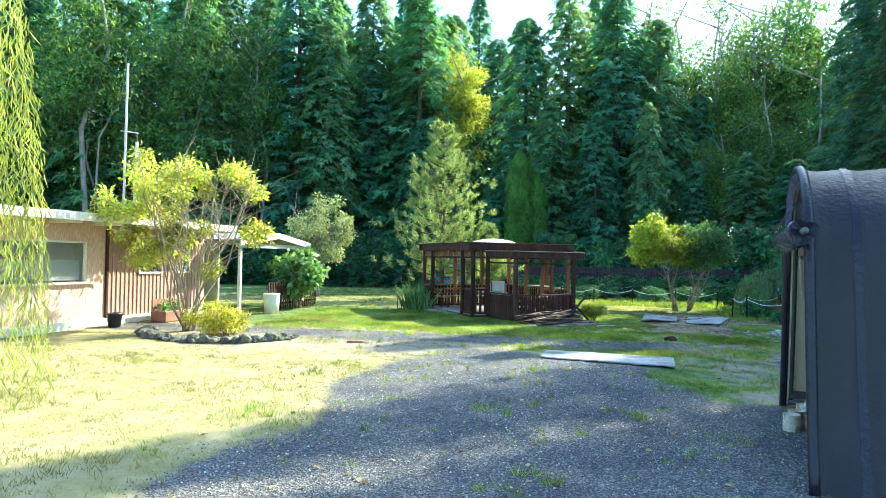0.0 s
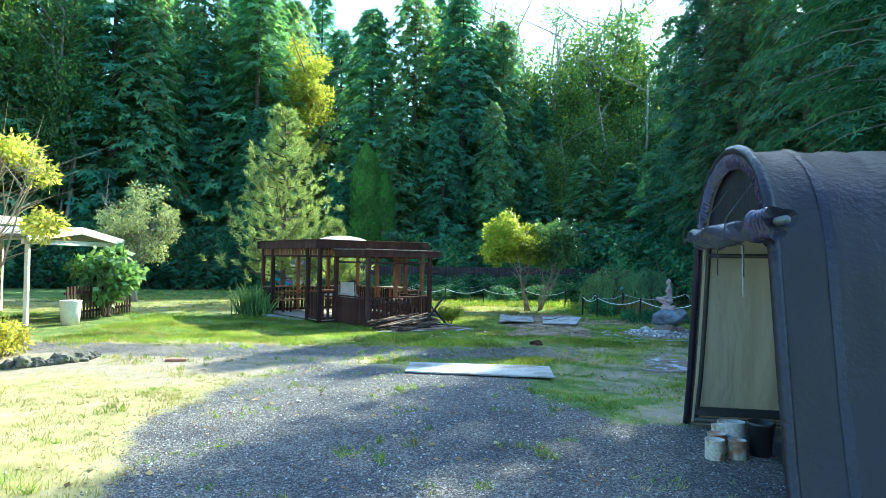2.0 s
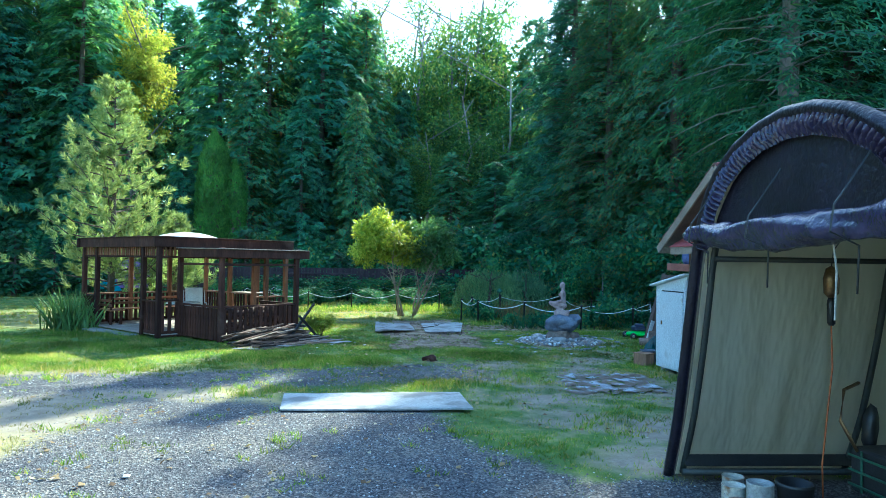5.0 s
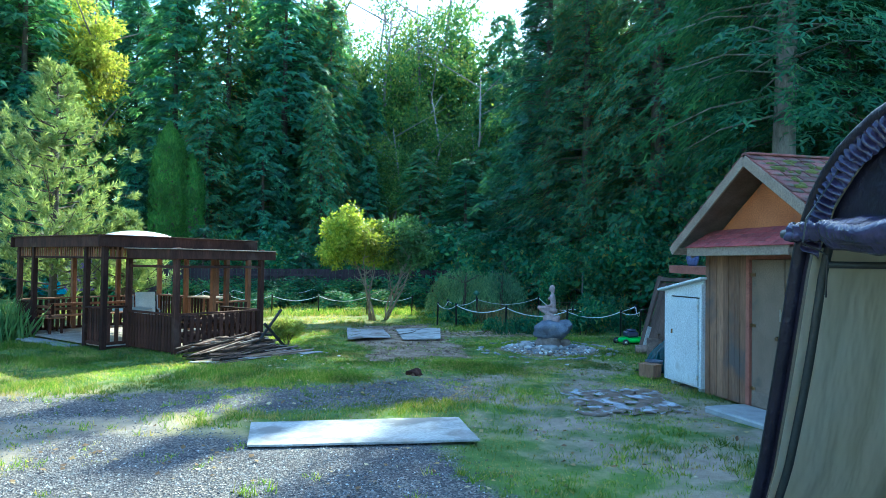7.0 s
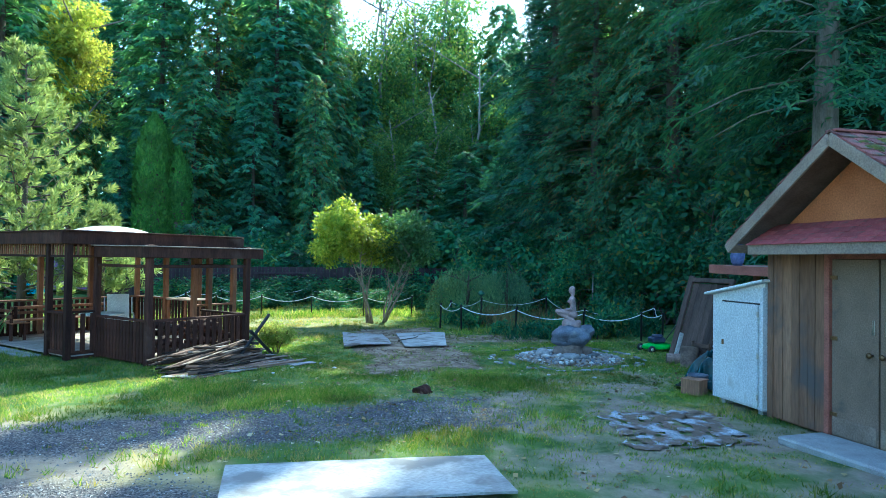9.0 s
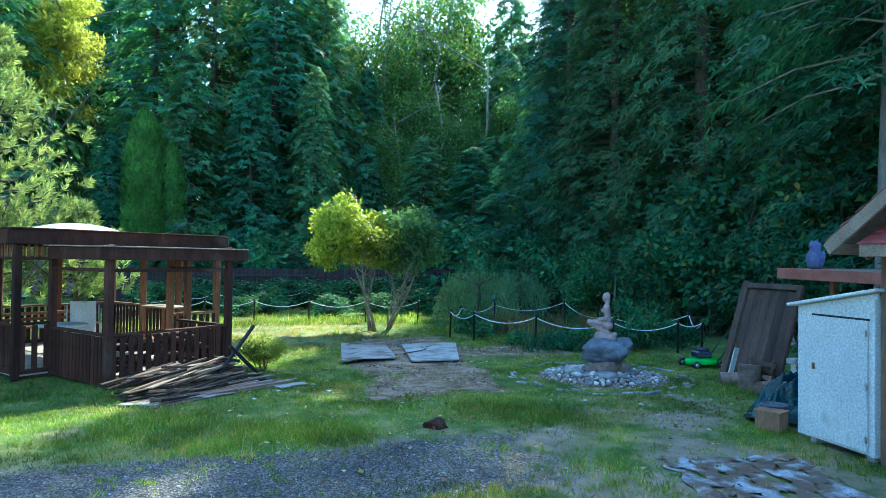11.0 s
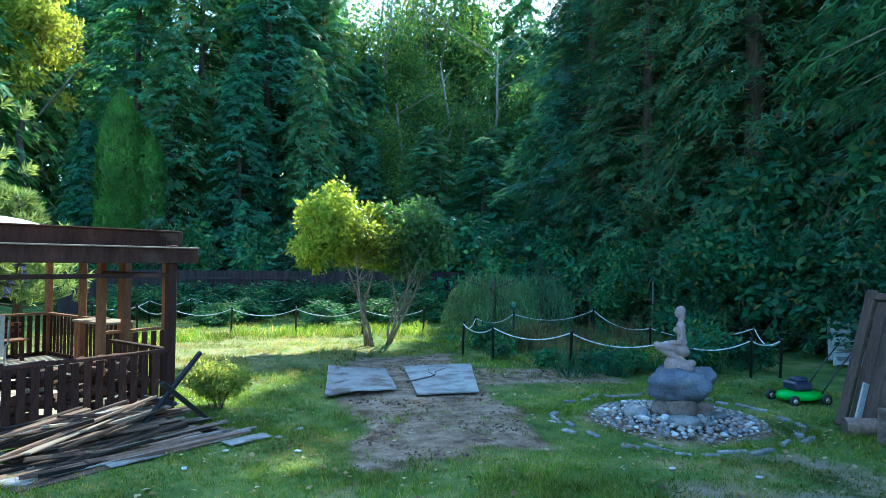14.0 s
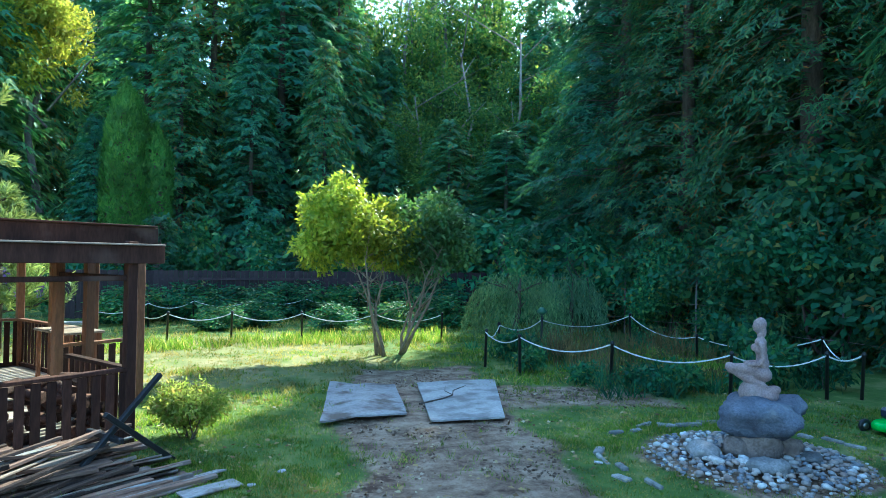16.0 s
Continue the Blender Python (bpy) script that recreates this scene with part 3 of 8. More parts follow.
grav_mask = broken(attr("gravel"), 2.4, 0.75)
col = mixed(n, l, grav_mask, col, mixed(n, l, 1.0, g_grav.outputs[0], gp.outputs[0], 'MULTIPLY'))
g_dirt = ramp(n, [(0.36, (0.085, 0.05, 0.034)), (0.47, (0.22, 0.155, 0.105)), (0.56, (0.33, 0.25, 0.175)), (0.7, (0.46, 0.37, 0.27))])
l.new(noise_tex(n, l, 2.6, 9, rough=0.75), g_dirt.inputs[0])
col = mixed(n, l, broken(attr("dirt"), 3.0, 0.6), col, g_dirt.outputs[0])
l.new(col, b.inputs["Base Color"])
b.inputs["Roughness"].default_value = 0.95
b.inputs["Specular IOR Level"].default_value = 0.2
bp = n.new("ShaderNodeBump")
bp.inputs["Strength"].default_value, bp.inputs["Distance"].default_value = 0.7, 0.03
hh = mixed(n, l, grav_mask, noise_tex(n, l, 22, 6, rough=0.7), vo.outputs["Distance"])
l.new(hh, bp.inputs["Height"])
l.new(bp.outputs[0], b.inputs["Normal"])

gme = raw_mesh("ground", gverts, gtris, M_GROUND, True)
near = ((np.abs(gverts[:, 0]) < 40) & (gverts[:, 1] < 60)).astype(float)
for nm, fn in (("gravel", gravel_at), ("bare", bare_at), ("dirt", dirt_at), ("dry", dry_sunlit_at)):
    at = gme.attributes.new(nm, 'FLOAT', 'POINT')
    at.data.foreach_set("value", (fn(gverts[:, 0], gverts[:, 1]) * near).astype(np.float32))
tagged(new("ground", gme), "uneven yard of dry lawn, grey gravel and bare earth", "ground", kind="structure")


def lie(x, y):
    """The height of the ground at a place."""
    return float(height_at(np.array(float(x)), np.array(float(y))) - 0.45 * math.exp(-(((x - 11.2) / 1.9) ** 2 + ((y - 23.2) / 1.7) ** 2) ** 2))


# ---- shelter tent ----
TENT = pose(2.88, 4.72, 0, 0, 0, -15.5)      # local y along the mouth, local x into the shelter
TW = 3.70                                     # width of the mouth at the ground


def tent_profile(k):
    """Outline of the shelter: k from 0 (one foot) over the top to 1 (the other foot); gives y, z."""
    half = [(1.85, 0.0), (1.64, 0.55), (1.46, 1.25), (1.29, 1.95), (1.21, 2.20), (1.07, 2.46), (0.86, 2.66), (0.60, 2.79), (0.31, 2.87), (0.0, 2.90)]
    d = [0.0]
    for a, c in zip(half, half[1:]):
        d.append(d[-1] + math.hypot(c[0] - a[0], c[1] - a[1]))
    s = (k if k <= 0.5 else 1 - k) * 2 * d[-1]
    for i in range(len(half) - 1):
        if s <= d[i + 1] + 1e-9:
            f = (s - d[i]) / (d[i + 1] - d[i])
            f2 = f
            y = half[i][0] + (half[i + 1][0] - half[i][0]) * f2
            z = half[i][1] + (half[i + 1][1] - half[i][1]) * f2
            break
    return (TW / 2 - y if k <= 0.5 else TW / 2 + y), z


tent = thing("portable_shelter", "dark grey-blue tarpaulin garage shelter with a rolled-up door", "shelter", TENT)
TL = 6.2
K = [i / 48 for i in range(49)]


def cover(inset, x0, x1, wrinkle, nx=60, loose=False, fold=0.0):
    grid = []
    for i in range(nx + 1):
        x = x0 + (x1 - x0) * i / nx
        row = []
        for k in K:
            y, z = tent_profile(k)
            cy, cz = y - TW / 2, z - 1.0
            r = math.hypot(cy, cz)
            sag = -0.035 * math.sin(math.pi * ((x % 1.55) / 1.55)) * (1 if 0.12 < k < 0.88 else 0.4)
            wr = wrinkle * noise.noise(Vector((x * 1.6, k * 9, 2.0))) + wrinkle * 0.7 * noise.noise(Vector((x * 4.2, k * 2.2, 7.0))) + wrinkle * 0.3 * noise.noise(Vector((x * 9, k * 14, 3.0)))
            wr += fold * math.sin(x * 7 + 5 * noise.noise(Vector((x * 0.8, k * 5, 6.0)))) * math.sin(math.pi * min(1.0, k * 2.5)) * (0.3 + abs(noise.noise(Vector((x * 1.3, k * 3, 9.0)))))
            off = -inset + (sag + wr if loose or 0 < i < nx else 0)
            row.append((x, y + cy / r * off, max(z + cz / r * off, 0.02 if 0 < k < 1 else 0.0)))
        grid.append(row)
    return Geo().sheet(grid)


part("cover", cover(0.0, 0, TL, 0.045, 110), M_TENT, tent, "dark grey-blue tarpaulin cover with creases", True)
part("lining", cover(0.075, 0.02, TL - 0.02, 0.03, 110, False, 0.06), M_LINER, tent, "cream inner face of the cover", True)
for x in (0.32, 1.5, 3.05, 4.6):
    part("seam", cover(-0.007, x, x + 0.07, 0.045, 2, True), M_TENTDARK, tent, "welded seam strip", True)
# the back wall closes the far end
g = Geo()
pts = [(TL - 0.03, *tent_profile(k)) for k in K]
g.add([(TL - 0.03, TW / 2, 1.0)] + pts, [(0, i + 1, i + 2) for i in range(len(K) - 1)])
part("back_wall", g, M_LINER, tent, "cream back wall sheet")
# edge tube of the mouth and the ribs inside
g = Geo().tube([(-0.02, *tent_profile(k)) for k in K], 0.045, 8)
part("front_hem", g, M_TENTDARK, tent, "smooth grey hem over the front arch", True)
for x in (0.06, 1.55, 3.1, 4.65, 6.1):
    g = Geo()
    rib = []
    for k in K:
        y, z = tent_profile(k)
        cy, cz = y - TW / 2, z - 1.0
        r = math.hypot(cy, cz)
        rib.append((x, y - cy / r * 0.15, max(0.01, z - cz / r * 0.15)))
    g.tube(rib, 0.026, 8)
    part("rib", g, M_DARKPOLE, tent, "dark steel arch pole", True)
for yk, z in ((0.29, 1.75), (0.71, 1.75), (0.5, None)):
    y, zz = tent_profile(yk)
    zz = zz - 0.13
    y += 0.15 if yk < 0.5 else (-0.15 if yk > 0.5 else 0)
    part("purlin", Geo().tube([(0.05, y, zz), (TL - 0.05, y, zz)], 0.022, 8), M_DARKPOLE, tent, "", True)
for y, s in ((0.12, 1), (TW - 0.12, -1)):
    part("base_rail", Geo().tube([(0.02, y + s * 0.1, 0.10), (TL, y + s * 0.1, 0.10)], 0.03, 8), M_DARKPOLE, tent, "dark rail holding the skirt", True)
    part("skirt_band", Geo().box((TL - 0.1, 0.012, 0.10), pose(TL / 2, y + s * 0.09, 0.20, s * 20, 0, 0), 0.003), M_BLACK, tent, "black band along the cover's foot")
# gathered band just inside the arch
grid = []
NB = 420
for j in range(7):
    f = j / 6
    row = []
    for i in range(NB + 1):
        k = 0.288 + 0.424 * i / NB
        y, z = tent_profile(k)
        cy, cz = y - TW / 2, z - 1.35
        r = math.hypot(cy, cz)
        pl = 0.036 * math.sin(i * 0.95 + 3.0 * noise.noise(Vector((i * 0.07, f * 2, 0)))) * math.sin(math.pi * f) + 0.015 * noise.noise(Vector((i * 0.25, f * 3, 4)))
        row.append((-0.05 + 0.04 * f - pl, y - cy / r * (0.03 + 0.135 * f), z - cz / r * (0.03 + 0.135 * f)))
    grid.append(row)
part("gathered_band", Geo().sheet(grid), M_TENTBAND, tent, "wrinkled shiny grey band around the arch", True)
# panel that hangs under the arch, above the rolled door
grid = []
for j in range(13):
    f = j / 12
    row = []
    for i in range(41):
        k = 0.175 + 0.65 * i / 40
        y, z = tent_profile(k)
        zb = 2.08
        row.append((0.03 + 0.015 * noise.noise(Vector((i * 0.3, f * 2, 1))), TW / 2 + (y - TW / 2) * 0.93, zb + (max(z - 0.12, zb) - zb) * f))
    grid.append(row)
part("upper_panel", Geo().sheet(grid), M_TENTDARK, tent, "dull grey panel under the arch", True)
# door rolled up on a pole across the mouth
grid, NR = [], 110
for i in range(NR + 1):
    f = i / NR
    y = 0.22 + 2.86 * f
    zc = 2.17 - 0.03 * math.sin(math.pi * f) + 0.02 * noise.noise(Vector((f * 6, 0, 3)))
    rr = 0.092 + 0.03 * noise.noise(Vector((f * 5, 1, 0)))
    if f < 0.13:
        rr = 0.085 + 0.014 * math.cos(f * 240)
    if f > 0.88:
        rr = 0.052 + 0.010 * math.cos(f * 240)
    row = []
    for s in range(21):
        a = 2 * math.pi * s / 20
        q = rr * (1 + 0.16 * math.sin(3 * a + 9 * f + 4 * noise.noise(Vector((f * 3, 5, 1)))) + 0.30 * noise.noise(Vector((f * 7, math.cos(a) * 1.5, math.sin(a) * 1.5))) + 0.10 * noise.noise(Vector((f * 26, math.cos(a) * 3, math.sin(a) * 3))))
        row.append((-0.10 + q * math.cos(a), y, zc + q * math.sin(a) * 1.05))
    grid.append(row)
roll = part("rolled_door", Geo().sheet(grid), M_TENTBAND, tent, "shiny grey door flap rolled and tied", True)
for f_, rc_ in ((0, 0.10), (NR, 0.075)):
    ring_ = grid[f_]
    part("roll_end", Geo().add([(-0.10, ring_[0][1] + (0.05 if f_ == 0 else -0.05), 2.17)] + ring_[:20], [(0, k_ + 1, (k_ + 1) % 20 + 1) for k_ in range(20)]), M_TENTDARK, roll, "folded end of the rolled flap")
part("door_pole", Geo().tube([(-0.10, 0.08, 2.17), (-0.10, 3.16, 2.17)], 0.03, 10), M_POLE, roll, "bare end of the door's roll pole", True)
for y in (1.05, 1.9, 2.75):
    part("tie_cord", Geo().tube([(-0.02, y, 2.55), (-0.235, y, 2.24), (-0.25, y + 0.01, 2.10), (-0.10, y, 2.03), (-0.09, y + 0.03, 1.78)], 0.006, 5), M_BLACK, roll)
part("hanging_cord", Geo().tube([(-0.04, 1.35, 2.08), (-0.03, 1.33, 1.9), (-0.02, 1.36, 1.62)], 0.006, 5), M_PALECORD, roll, "pale loose cord")
# side flaps beside the mouth
for side in (0, 1):
    grid = []
    for j in range(16):
        f = j / 15
        k = 0.30 * f
        y, z = tent_profile(k)
        wd = 0.07
        row = []
        for i in range(5):
            yy = y + wd * i / 4
            row.append((-0.012 + 0.012 * i / 4, yy if side == 0 else TW - yy, z))
        grid.append(row)
    part("mouth_flap", Geo().sheet(grid), M_TENTDARK, tent, "dark edge flap", True)

# things in the shelter
lamp = thing("work_lamp", "hanging caged work lamp with a black handle", "lamp", TENT @ pose(1.0, 2.92, 0.11))
part("bulb_cage", Geo().lathe([(0.02, 1.56), (0.055, 1.60), (0.06, 1.72), (0.04, 1.80), (0.01, 1.82)], None, 12), M_BRASS, lamp, "yellowish wire cage", True)
part("handle", Geo().lathe([(0.018, 1.34), (0.03, 1.36), (0.032, 1.52), (0.022, 1.57)], None, 10), M_BLACK, lamp, "black rubber handle", True)
part("hook", Geo().tube([(0, 0, 1.82), (0.02, 0, 1.95), (0.10, -0.1, 2.15), (0.25, -0.35, 2.38)], 0.005, 5), M_BLACK, lamp)
part("cord", Geo().tube([(0, 0, 1.34), (0.01, 0.0, 1.0), (0.0, 0.05, 0.6), (-0.02, 0.08, 0.2), (0, 0.1, -0.09)], 0.007, 6), M_CORD, lamp, "orange extension cord", True)
bx = thing("storage_crate", "black plastic crate on the shelter's gravel floor", "crate", TENT @ pose(0.70, 2.15, 0, 0, 0, 8))
part("body", Geo().box((0.28, 0.36, 0.20), pose(0, 0, 0.105), 0.02), M_BLACK, bx)
part("rim", Geo().box((0.32, 0.40, 0.03), pose(0, 0, 0.205), 0.01), M_BLACK, bx)
cart = thing("garden_cart", "dark garden cart with a pale lattice side", "cart", TENT @ pose(1.30, 2.30, 0, 0, 0, 5))
part("tray", Geo().box((0.6, 1.0, 0.34), pose(0.1, 0, 0.36), 0.02), M_BLACK, cart)
for i in range(4):
    part("lattice_bar", Geo().box((0.012, 0.018, 0.32), pose(-0.215, -0.36 + 0.24 * i, 0.36), 0.003), M_GREENPIPE, cart, "pale green bar")
for i in range(3):
    part("lattice_bar", Geo().box((0.012, 0.96, 0.018), pose(-0.228, 0, 0.25 + 0.11 * i), 0.003), M_GREENPIPE, cart, "pale green bar")
for y in (-0.42, 0.42):
    part("wheel", Geo().lathe([(0.03, -0.03), (0.15, -0.03), (0.17, -0.01), (0.17, 0.01), (0.15, 0.03), (0.03, 0.03)], pose(0.1, y, 0.17, 90, 0, 0), 18), M_BLACK, cart, "", True)
part("handle", Geo().tube([(-0.2, 0.42, 0.5), (-0.28, 0.5, 0.72), (-0.2, 0.56, 0.95), (-0.05, 0.58, 1.0)], 0.014, 6), M_BRASS, cart, "thin curved handle", True)
sk = thing("folded_sack", "dark bundled sack hung on the shelter pole", "sack", TENT @ pose(1.05, 3.05, 0))
part("sack_body", Geo().lump((0.12, 0.14, 0.40), pose(0.3, -0.1, 0.62, 0, 6, 0), 0.25, 4), M_BLACK, sk, "", True)


def tin(name, label, x, y, r, h, mat_, lid=True, handle=True):
    ob = thing(name, label, "paint can", pose(x, y, lie(x, y)))
    part("can_body", Geo().lathe([(r * 0.97, 0), (r, 0.008), (r, h - 0.01), (r * 1.03, h - 0.006), (r * 1.03, h), (r * 0.9, h), (r * 0.88, h - 0.012)], None, 24), mat_, ob, "", True)
    if handle:
        part("wire_handle", Geo().tube([(r * math.cos(a) * 1.02, -r * 0.75 * math.sin(a) - 0.0, h * 0.72 - 0.55 * h * math.sin(a)) for a in [math.pi * i / 10 for i in range(11)]], 0.003, 5), M_STEEL, ob)
    return ob


def tent_pt(x, y):
    p = TENT @ Vector((x, y, 0))
    return p.x, p.y


tin("paint_can", "dented cream paint can with rust drips", *tent_pt(0.26, 3.05), 0.085, 0.20, M_CANWHITE)
tin("paint_can", "pale rusty paint can with a dripped label", *tent_pt(0.16, 2.84), 0.09, 0.20, M_CANWHITE)
tin("paint_can", "rust-brown metal can on the gravel", *tent_pt(0.05, 2.52), 0.09, 0.19, M_RUSTCAN)
c = tin("paint_can", "white paint can with a dark blue label", *tent_pt(0.24, 2.60), 0.095, 0.30, M_PALLET)
part("label_band", Geo().lathe([(0.097, 0.06), (0.0975, 0.061), (0.0975, 0.16), (0.097, 0.161)], None, 24), M_CANBLUE, c, "blue paper label", True)
tin("paint_can", "white paint can streaked with brown rust", *tent_pt(-0.02, 2.30), 0.09, 0.19, M_CANWHITE)
tin("paint_can", "rust-orange paint can behind the others", *tent_pt(0.20, 2.36), 0.085, 0.18, M_RUSTCAN, handle=False)
bk = thing("bucket", "large black plastic bucket with a wire handle", "bucket", pose(*tent_pt(0.46, 2.52), 0))
part("bucket_body", Geo().lathe([(0.10, 0), (0.125, 0.30), (0.135, 0.305), (0.135, 0.33), (0.12, 0.33), (0.095, 0.02)], None, 28), M_BLACK, bk, "", True)

# ---- shed ----
SHED = pose(7.23, 10.6, 0, 0, 0, -8.6)        # local y along the front wall, local x into the shed
shed = thing("wall_shed", "small board-sided shed with an orange gable and red shingle roof", "shed", SHED)
SY0, SY1, SC, SPEAK, SEAVE, SD = -0.96, 1.97, 0.505, 3.40, 2.24, 3.2
HW = 1.64
slope = math.atan2(SPEAK - SEAVE, HW)
part("side_wall", Geo().box((SD, 0.1, 2.3), pose(SD / 2, SY0 + 0.05, 1.15)), M_SHEDWALL, shed)
part("side_wall", Geo().box((SD, 0.1, 2.3), pose(SD / 2, SY1 - 0.05, 1.15)), M_SHEDWALL, shed)
part("back_wall", Geo().box((0.1, SY1 - SY0 - 0.2, 2.9), pose(SD - 0.05, SC, 1.45)), M_SHEDWALL, shed)
part("front_frame", Geo().box((0.06, 1.0, 2.28), pose(0.07, 1.47, 1.14)), M_SHEDWALL, shed)
part("front_frame", Geo().box((0.06, 0.56, 2.28), pose(0.07, -0.67, 1.14)), M_SHEDWALL, shed)
part("lintel", Geo().box((0.06, 1.36, 0.22), pose(0.07, 0.29, 2.20)), M_SHEDWALL, shed)
y = 1.96
i = 0
while y > 1.06:
    w = (0.135, 0.11, 0.15, 0.125)[i % 4]
    part("siding_board", Geo().box((0.022, w - 0.006, 2.22), pose(0.028 - 0.004 * (i % 2), y - w / 2, 1.13), 0.004), M_SHEDWALL, shed)
    y -= w
    i += 1
y = -0.40
while y > -0.90:
    part("siding_board", Geo().box((0.022, 0.13, 2.22), pose(0.028, y - 0.067, 1.13), 0.004), M_SHEDWALL, shed)
    y -= 0.135
part("gable_panel", Geo().add([(0.06, SY0, 2.28), (0.06, SY1, 2.28), (0.06, SC, SPEAK - 0.07), (0.10, SY0, 2.28), (0.10, SY1, 2.28), (0.10, SC, SPEAK - 0.07)], [(0, 2, 1), (3, 4, 5), (0, 1, 4, 3), (1, 2, 5, 4), (2, 0, 3, 5)]), M_GABLE, shed, "faded orange painted gable board")
part("door_jamb", Geo().box((0.06, 0.07, 2.12), pose(0.010, 0.995, 1.06)), M_REDTRIM, shed, "red-brown door trim")
part("door_jamb", Geo().box((0.06, 0.07, 2.12), pose(0.010, -0.375, 1.06)), M_REDTRIM, shed, "red-brown door trim")
part("door_head", Geo().box((0.06, 1.30, 0.07), pose(0.010, 0.31, 2.10)), M_REDTRIM, shed, "red-brown door trim")
for y0, y1, knob in ((0.955, 0.33, 0.40), (0.32, -0.335, 0.24)):
    leaf = part("door", Geo().box((0.04, abs(y0 - y1) - 0.012, 2.03), pose(0.035, (y0 + y1) / 2, 1.045), 0.006), M_DOOR, shed, "grey-brown painted door leaf")
    part("kick_plate", Geo().box((0.006, abs(y0 - y1) - 0.05, 0.20), pose(0.013, (y0 + y1) / 2, 0.15), 0.002), M_FASCIA, leaf, "pale grey board along the door's foot")
    part("door_knob", Geo().lathe([(0.012, 0), (0.014, 0.03), (0.032, 0.045), (0.034, 0.06), (0.02, 0.075)], pose(0.012, knob, 1.02, 0, -90, 0), 14), M_BRASS, leaf, "tarnished round knob", True)
    part("bolt_plate", Geo().box((0.012, 0.03, 0.16), pose(0.010, knob - 0.01, 1.32), 0.004), M_STEEL, leaf, "worn steel bolt")
    hy = y0 - 0.04 if y0 > 0.9 else y1 + 0.04
    for hz in (0.28, 1.15, 1.85):
        part("hinge", Geo().box((0.012, 0.10, 0.045), pose(0.010, hy, hz), 0.003), M_BRASS, leaf, "rusty strap hinge")
# roof with its overhang
for s in (1, -1):
    deck = pose(SD / 2 - 0.17, SC + s * HW / 2, (SPEAK + SEAVE) / 2 + 0.02, -s * math.degrees(slope), 0, 0)
    L = math.hypot(HW, SPEAK - SEAVE)
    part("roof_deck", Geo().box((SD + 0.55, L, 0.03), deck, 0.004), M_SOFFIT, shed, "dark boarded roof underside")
    part("barge_board", Geo().box((0.035, L + 0.04, 0.13), pose(-0.46, SC + s * (HW / 2 + 0.01), (SPEAK + SEAVE) / 2 - 0.045, -s * math.degrees(slope), 0, 0), 0.005), M_FASCIA, shed, "pale weathered barge board")
    part("eave_board", Geo().box((SD + 0.5, 0.03, 0.11), pose(SD / 2 - 0.17, SC + s * (HW + 0.015), SEAVE - 0.05), 0.005), M_FASCIA, shed)
    rows = 14 if s < 0 else 9
    for r in range(rows):
        cx = -0.47
        j = 0
        while cx < SD + 0.05:
            wd = (0.15 if s < 0 else 0.24) + 0.10 * ((r * 7 + j * 5) % 4) / 4
            sh = Geo().box((wd - 0.008, L / rows + 0.05 + 0.02 * ((r * 3 + j * 7) % 5) / 5, 0.020), pose(0, 0, 0, (3.5 + (j * 5 + r * 3) % 4) * s, 0, ((r * 5 + j * 3) % 7 - 3) * 0.7), 0.003)
            ang = -s * math.degrees(slope)
            q = pose(cx + wd / 2, SC + s * HW / 2, (SPEAK + SEAVE) / 2 + 0.02, ang, 0, 0) @ pose(0, s * (L / 2 - (r + 0.5) * L / rows) , 0.028 + 0.004 * ((r + j) % 3))
            part("shingle", sh, M_SHINGLE, shed, m=q)
            cx += wd
            j += 1
part("ridge_cap", Geo().box((SD + 0.55, 0.16, 0.03), pose(SD / 2 - 0.17, SC, SPEAK + 0.05), 0.01), M_SHINGLE, shed)
for k in range(110):
    x, s = -0.3 + 2.9 * rng.random(), -1
    f = rng.random() ** 1.5
    part("moss_tuft", Geo().lump((0.08 + 0.22 * rng.random() ** 2, 0.06 + 0.10 * rng.random(), 0.07), pose(x, SC + s * (0.15 + 1.2 * f), SPEAK + 0.055 - (0.15 + 1.2 * f) * math.tan(slope) + 0.01, -s * math.degrees(slope), 0, 0), 0.4, k, 1), M_MOSS, shed, "moss on the shingles", True)
# small roof over the door
PY0, PY1 = -0.22, 1.80
pang = math.atan2(0.24, 0.42)
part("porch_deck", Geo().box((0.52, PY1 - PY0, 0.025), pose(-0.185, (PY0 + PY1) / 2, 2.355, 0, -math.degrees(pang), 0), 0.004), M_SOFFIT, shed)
part("porch_fascia", Geo().box((0.03, PY1 - PY0 + 0.04, 0.14), pose(-0.415, (PY0 + PY1) / 2, 2.18), 0.006), M_FASCIA, shed, "weathered grey-brown fascia")
for yy in (PY0, PY1):
    part("porch_end", Geo().box((0.44, 0.03, 0.13), pose(-0.19, yy, 2.24, 0, -math.degrees(pang), 0), 0.005), M_FASCIA, shed)
for r in range(4):
    yy, j = PY1 + 0.03, 0
    while yy > PY0:
        wd = 0.20 + 0.07 * ((r * 5 + j * 3) % 4) / 4
        q = pose(-0.185, yy - wd / 2, 2.355, 0, -math.degrees(pang), 0) @ pose(-0.24 + 0.125 * (r + 0.3), 0, 0.024 + 0.003 * (j % 2))
        part("shingle", Geo().box((0.18, wd - 0.006, 0.013), pose(0, 0, 0, 0, 3.5, 0), 0.003), M_PORCHROOF, shed, m=q)
        yy -= wd
        j += 1
tagged(part("door_slab", Geo().box((0.66, 1.45, 0.10), SHED @ pose(-0.36, 0.24, 0.010, 0, 0, 4), 0.03), M_CONCRETE), "worn pale concrete slab before the shed door", "slab", kind="structure")

